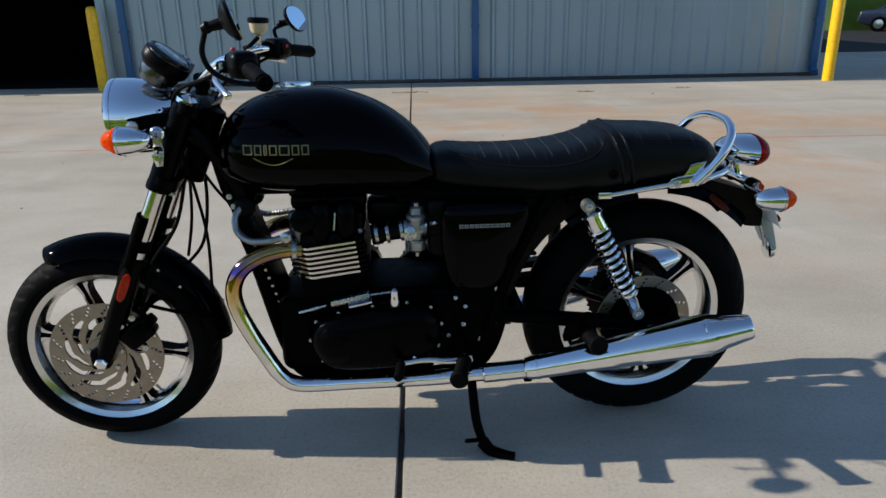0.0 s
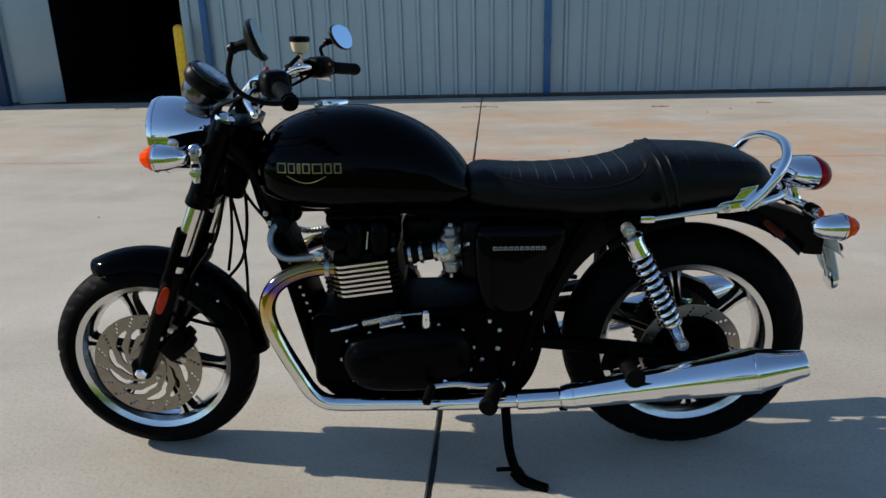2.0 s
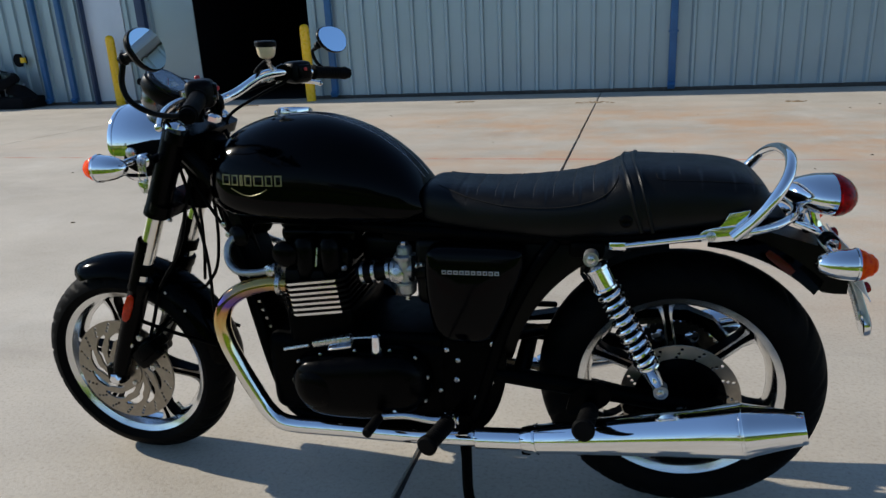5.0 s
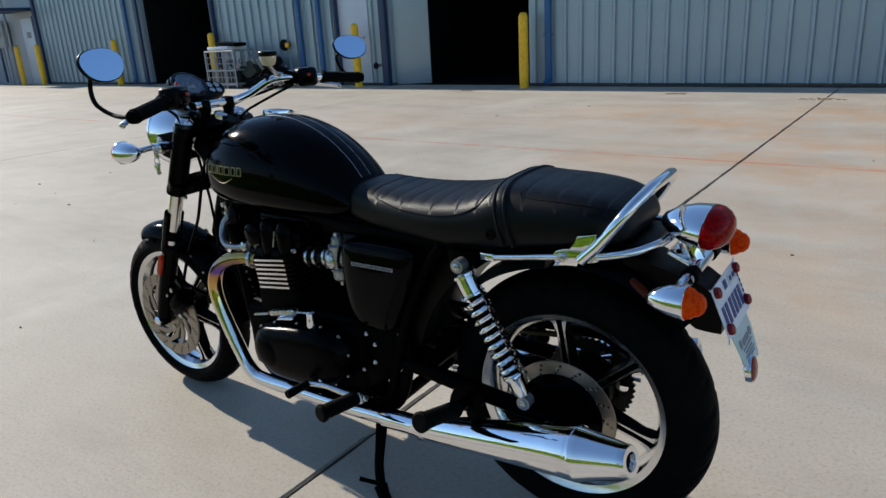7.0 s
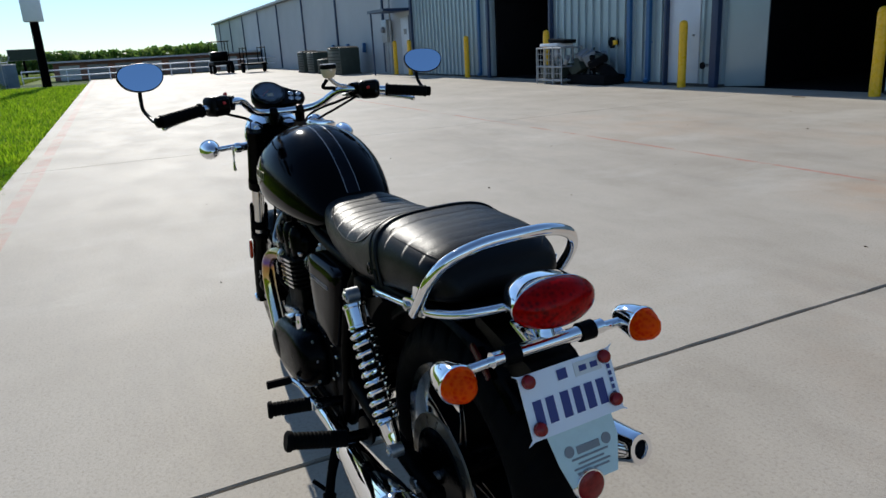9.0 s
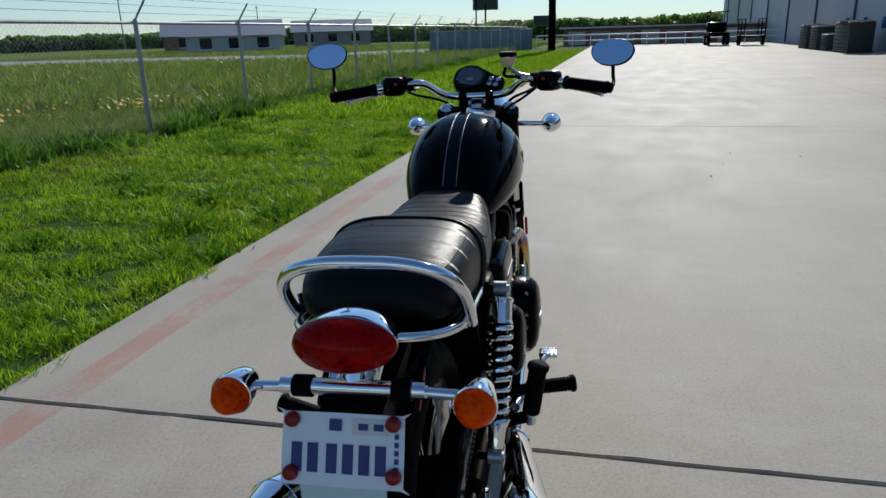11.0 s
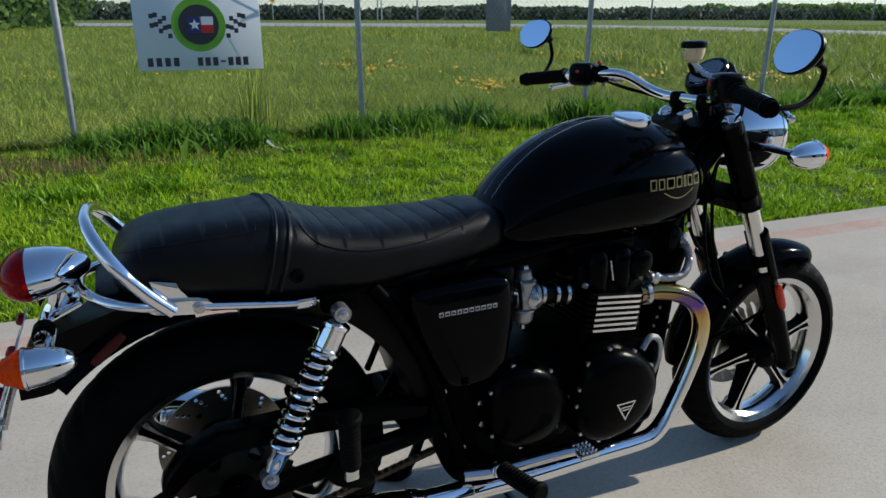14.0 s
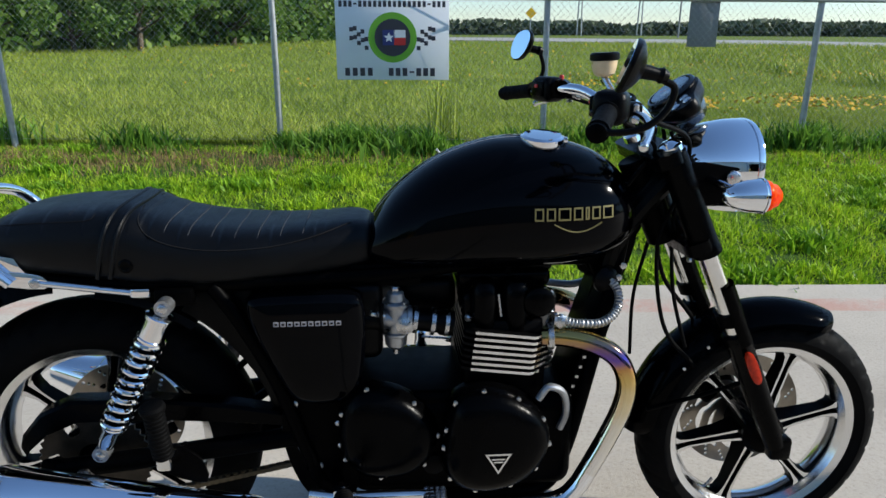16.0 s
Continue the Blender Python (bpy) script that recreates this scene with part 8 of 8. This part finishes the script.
# ---- rear mudguard and tail ----
rings = []
for i in range(25):
    f = i / 24
    t = radians(84 - 39 * f)
    r = 0.405 - 0.008 * f
    half = 0.080 - 0.010 * f
    ring = []
    for k in range(13):
        u = -1 + 2 * k / 12
        a = u * 1.35
        rr = r - (1 - math.cos(a)) * half * 0.85
        ring.append(Vector((RC.x + rr * math.cos(t), math.sin(a) / math.sin(1.35) * half, RC.z + rr * math.sin(t))))
    rings.append(ring)
b = loft(rings, caps=False, around=False)
bmesh.ops.solidify(b, geom=b.faces[:], thickness=0.003)
RM = part("rear_mudguard", b, M["paint"], BIKE, "gloss black rear mudguard")
part("seat_tail_plate", box(0.06, 0, 0.722, 0.20, 0.17, 0.016, 0.006), M["plastic"], BIKE)
rings = []
for x, z0, z1, w in ((0.10, 0.665, 0.700, 0.055), (0.19, 0.60, 0.672, 0.052), (0.245, 0.560, 0.655, 0.048), (0.268, 0.556, 0.640, 0.045), (0.292, 0.556, 0.595, 0.045)):
    rings.append([(x, -w, z0), (x, w, z0), (x, w, z1), (x, -w, z1)])
part("number_plate_bracket", loft(rings), M["plastic"], RM)
for s in LR:
    o = rounded([(-0.034, 0.002), (-0.028, 0.008), (0.028, 0.008), (0.034, -0.002), (0.028, -0.008), (-0.028, -0.008)], 3)
    p = plate(o, 0, 0.006 * s, 0.002)
    p.transform(Matrix.Translation((0.152, 0.0765 * s, 0.634)) @ pose(0, 0, 0, 0, 40, 0))
    part("side_reflector", p, M["darkred"], RM, "dark red side reflector")
# tail lamp
TL = part("tail_lamp", lathe([(0.004, -0.088), (0.014, -0.082), (0.028, -0.060), (0.0375, -0.030), (0.0410, 0.0), (0.038, 0.004)], (0, 0, 0), (0, 0, 1), 40), M["chrome"], BIKE, "oval red tail lamp in a chrome housing")
bmt = bmesh.new()
bmt.from_mesh(TL.data)
sx = basis((1, 0, -0.10)).to_3x3()
wide = 0 if abs(sx.col[0].y) > 0.5 else 1
bmt.transform(Matrix.Translation((0.248, 0, 0.755)) @ basis((1, 0, -0.10)) @ Matrix.Diagonal((1.84 if wide == 0 else 1.0, 1.84 if wide == 1 else 1.0, 1, 1)))
bmt.to_mesh(TL.data)
bmt.free()


def oval(profile, at, name, material, parent, label=""):
    q = lathe(profile, (0, 0, 0), (0, 0, 1), 40)
    q.transform(Matrix.Translation(at) @ basis((1, 0, -0.10)) @ Matrix.Diagonal((1.84 if wide == 0 else 1.0, 1.84 if wide == 1 else 1.0, 1, 1)))
    return part(name, q, material, parent, label)


oval([(0.0398, 0.0), (0.0414, 0.004), (0.0398, 0.016), (0.033, 0.030), (0.023, 0.040), (0.011, 0.045), (0, 0.046)], (0.249, 0, 0.755), "lens", M["red"], TL, "deep red ribbed lens")
part("lamp_foot", tube([(0.212, 0, 0.722), (0.218, 0, 0.70), (0.226, 0, 0.682)], 0.020, 16), M["chrome"], TL)
part("lamp_bracket", box(0.215, 0, 0.690, 0.075, 0.075, 0.012, 0.005, m=Matrix.Translation((0.215, 0, 0.690)) @ pose(0, 0, 0, 0, 24, 0) @ Matrix.Translation((-0.215, 0, -0.690))), M["chrome"], TL)
part("indicator_bar", rod((0.238, -0.108, 0.679), (0.238, 0.108, 0.679), 0.0125, seg=20), M["chrome"], BIKE, "chrome indicator bar")
for s in LR:
    part("bar_collar", rod((0.238, 0.060 * s, 0.679), (0.238, 0.088 * s, 0.679), 0.0165, seg=20), M["rubber"], BIKE)

# number plate: white plate with dark bars in place of its characters
PN = Vector((0.925, 0, 0.38)).normalized()
PM = Matrix.Translation((0.2965, -0.002, 0.614)) @ basis(PN)
px = PM.to_3x3().inverted() @ Vector((0, 1, 0))
PM = PM @ pose(0, 0, 0, 0, 0, math.degrees(math.atan2(px.y, px.x)))      # local x runs to the right side, y up the plate
NP = rounded([(-0.085, -0.050), (0.085, -0.050), (0.088, -0.047), (0.088, 0.047), (0.085, 0.050), (-0.085, 0.050), (-0.088, 0.047), (-0.088, -0.047)], 2)
def flat(outline, z0, z1, m):
    return loft([[m @ Vector((x, y, z)) for x, y in outline] for z in (z0, z1)])


upv = PM.to_3x3() @ Vector((0, 1, 0))
if upv.z < 0:
    PM = PM @ pose(0, 0, 0, 0, 0, 180)
npl = part("number_plate", flat(NP, 0.0, 0.002, PM), M["signwhite"], RM, "white number plate with dark blue bars")
for k in range(6):
    x = -0.066 + 0.0235 * k + (0.004 if k > 1 else 0)
    part("plate_bar", box(x, -0.012, 0.0026, 0.0155, 0.040, 0.001), M["printblue"], npl, m=PM)
small = box(0.040, 0.033, 0.0026, 0.052, 0.022, 0.001)
small.transform(PM)
part("plate_sticker", small, M["dialink"], npl, "pale printed sticker")
MARKS = [(0.030, 0.033, 0.014, 0.009), (0.052, 0.033, 0.014, 0.009), (-0.010, 0.034, 0.018, 0.016)] + [(0.078, 0.022 - 0.011 * k, 0.006, 0.007) for k in range(5)]
for x, y, w, h in MARKS:
    part("plate_mark", box(x, y, 0.0036, w, h, 0.0008, m=None), M["printblue"], npl, m=PM)
for x, y in ((-0.073, 0.039), (0.073, 0.039), (-0.073, -0.034), (0.075, -0.031)):
    c = PM @ Vector((x, y, 0.002))
    part("plate_reflector_bolt", lathe([(0.0105, 0), (0.0115, 0.003), (0.010, 0.009), (0.006, 0.011), (0, 0.0115)], c, PN, 20), M["reflector"], npl, "round red reflector bolt")
tag = [(-0.062, -0.046), (0.064, -0.046), (0.066, -0.085), (0.050, -0.138), (-0.040, -0.138), (-0.052, -0.100)]
tg = part("paper_tag", flat(tag, -0.004, -0.002, PM), M["tagpaper"], RM, "white paper tag under the plate")
prints = None
for w, y in ((0.07, -0.098), (0.05, -0.106), (0.07, -0.113), (0.062, -0.120)):
    prints = box(0.006, y, -0.0014, w, 0.003, 0.0008, bm=prints)
for x in (-0.030, 0.042):
    prints = lathe([(0.009, 0), (0.009, 0.0008), (0, 0.0008)], (x, -0.084, -0.0018), (0, 0, 1), 20, bm=prints)
prints = box(0.006, -0.086, -0.0014, 0.044, 0.012, 0.0008, bm=prints)
prints.transform(PM)
part("tag_print", prints, M["signback"], tg)
RR = Vector((0.345, -0.008, 0.478))
rr_ = part("rear_reflector", lathe([(0.024, -0.010), (0.0275, -0.008), (0.0285, 0.0), (0.027, 0.004), (0.024, 0.004)], RR, (1, 0, 0.12), 32), M["chrome"], RM, "round red reflector in a chrome rim")
part("reflector_glass", lathe([(0.0245, 0.002), (0.0245, 0.005), (0.018, 0.008), (0, 0.009)], RR, (1, 0, 0.12), 32), M["reflector"], rr_)
part("reflector_arm", tube([(0.300, -0.008, 0.575), (0.318, -0.008, 0.530), (0.333, -0.008, 0.485)], 0.0055, 8), M["bolt"], rr_)

# ---- grab rail ----
for s in LR:
    part("rail_plate", plate(rounded([(-0.005, 0.694), (0.078, 0.704), (0.082, 0.724), (0.050, 0.728), (-0.004, 0.718)], 3), 0.136 * s, 0.142 * s, 0.002), M["chrome"], BIKE, "chrome grab rail plate")
    part("rail_tab", plate([(0.022, 0.722), (0.068, 0.724), (0.079, 0.760), (0.040, 0.752), (0.034, 0.738)], 0.1365 * s, 0.1405 * s, 0.0012), M["chrome"], BIKE)
    part("rail_stay", rod((-0.150, 0.132 * s, 0.681), (0.010, 0.138 * s, 0.706), 0.0072, seg=14), M["chrome"], BIKE, "chrome rail stay")
    part("rail_lug", box(-0.165, 0.131 * s, 0.680, 0.036, 0.012, 0.018, 0.004), M["chrome"], BIKE)
    for x, z in ((0.010, 0.706), (0.068, 0.714)):
        part("rail_bolt", lathe([(0.0095, 0), (0.0095, 0.004), (0.006, 0.006), (0, 0.006)], (x, 0.142 * s, z), (0, s, 0), 16), M["bolt"], BIKE)
LOOP = [(0.050, 0.146, 0.706), (0.085, 0.148, 0.742), (0.119, 0.143, 0.786), (0.142, 0.118, 0.819), (0.156, 0.065, 0.838), (0.160, 0.0, 0.842)]
part("grab_rail", tube(LOOP + [(x, -y, z) for x, y, z in LOOP[-2::-1]], 0.0108, 16, 8), M["chrome"], BIKE, "chrome tubular grab rail")
LOOP = [(0.055, 0.138, 0.712), (0.100, 0.132, 0.718), (0.145, 0.105, 0.724), (0.175, 0.055, 0.730), (0.183, 0.0, 0.732)]
part("rail_hoop", tube(LOOP + [(x, -y, z) for x, y, z in LOOP[-2::-1]], 0.0085, 14, 8), M["chrome"], BIKE, "chrome hoop behind the seat")

# ---- foot controls and stand ----
def peg(a, c, name, label, k=1.22):
    a, c = Vector(a), Vector(c)
    d = (c - a).normalized()
    L = (c - a).length
    prof = [(0.010, 0)]
    n = int(L / 0.0085)
    for i in range(n):
        z = 0.003 + i * 0.0085
        prof += [(0.0145, z), (0.0155, z + 0.002), (0.0155, z + 0.0045), (0.0145, z + 0.0062)]
    prof += [(0.018, L - 0.012), (0.0185, L - 0.004), (0.015, L), (0, L)]
    prof = [(r_ * k, z_) for r_, z_ in prof]
    return part(name, lathe(prof, a, d, 20), M["rubber"], BIKE, label)


for s in LR:
    p = peg((-0.520, 0.205 * s, 0.283), (-0.545, 0.312 * s, 0.288), "foot_peg", "black ribbed rubber foot peg")
    part("peg_bracket", rod((-0.50, 0.118 * s, 0.275), (-0.522, 0.208 * s, 0.283), 0.013, seg=14), M["satin"], p)
    part("peg_clevis", box(-0.519, 0.200 * s, 0.284, 0.034, 0.022, 0.030, 0.005), M["chrome"], p)
p = peg((-0.213, -0.215, 0.345), (-0.222, -0.345, 0.380), "passenger_peg", "black rubber passenger peg, folded out")
part("peg_bracket", rod((-0.21, -0.12, 0.338), (-0.213, -0.222, 0.346), 0.013, seg=14), M["satin"], p)
p = peg((-0.203, 0.222, 0.395), (-0.199, 0.240, 0.510), "passenger_peg", "black rubber passenger peg, folded up")
part("peg_bracket", rod((-0.21, 0.12, 0.350), (-0.204, 0.222, 0.388), 0.013, seg=14), M["satin"], p)
part("peg_clevis", box(-0.203, 0.222, 0.385, 0.026, 0.020, 0.030, 0.005), M["alu"], p)
bp_ = part("brake_pedal", tube([(-0.455, 0.165, 0.262), (-0.52, 0.185, 0.266), (-0.60, 0.205, 0.280), (-0.655, 0.222, 0.292), (-0.680, 0.230, 0.296)], lambda f: 0.0125 - 0.003 * f, 14), M["alu"], BIKE, "bright brake pedal")
pad = box(-0.695, 0.237, 0.297, 0.045, 0.050, 0.010, 0.003)
for i in range(4):
    for j in range(4):
        pad = box(-0.711 + 0.0105 * i, 0.2205 + 0.011 * j, 0.3035, 0.006, 0.006, 0.006, bm=pad)
part("pedal_pad", pad, M["alu"], bp_, "knurled bright pedal pad")
gl = part("gear_lever", tube([(-0.500, -0.190, 0.280), (-0.56, -0.196, 0.279), (-0.62, -0.202, 0.288), (-0.675, -0.210, 0.286)], lambda f: 0.010 - 0.003 * f, 12), M["alu"], BIKE, "bright gear lever")
part("toe_rubber", rod((-0.680, -0.212, 0.285), (-0.688, -0.278, 0.284), 0.0115, seg=16, bevel=0.002), M["rubber"], gl)
part("gear_link", tube([(-0.645, -0.198, 0.287), (-0.652, -0.188, 0.312), (-0.656, -0.176, 0.330)], 0.006, 10), M["alu"], gl)
st = part("side_stand", tube([(-0.500, -0.128, 0.235), (-0.495, -0.150, 0.17), (-0.488, -0.185, 0.09), (-0.472, -0.205, 0.035)], 0.0125, 12), M["matt"], BIKE, "black side stand, swung down")
part("stand_foot", tube([(-0.475, -0.203, 0.038), (-0.455, -0.215, 0.018), (-0.425, -0.232, 0.015), (-0.395, -0.245, 0.015)], lambda f: 0.018 - 0.007 * f, 10), M["matt"], st)
part("stand_pivot", box(-0.500, -0.122, 0.238, 0.036, 0.030, 0.042, 0.006), M["matt"], st)
part("stand_spring", rod((-0.51, -0.135, 0.24), (-0.49, -0.19, 0.10), 0.006, seg=10), M["matt"], st)
part("stand_tang", rod((-0.47, -0.20, 0.04), (-0.52, -0.23, 0.06), 0.006, seg=10), M["matt"], st)
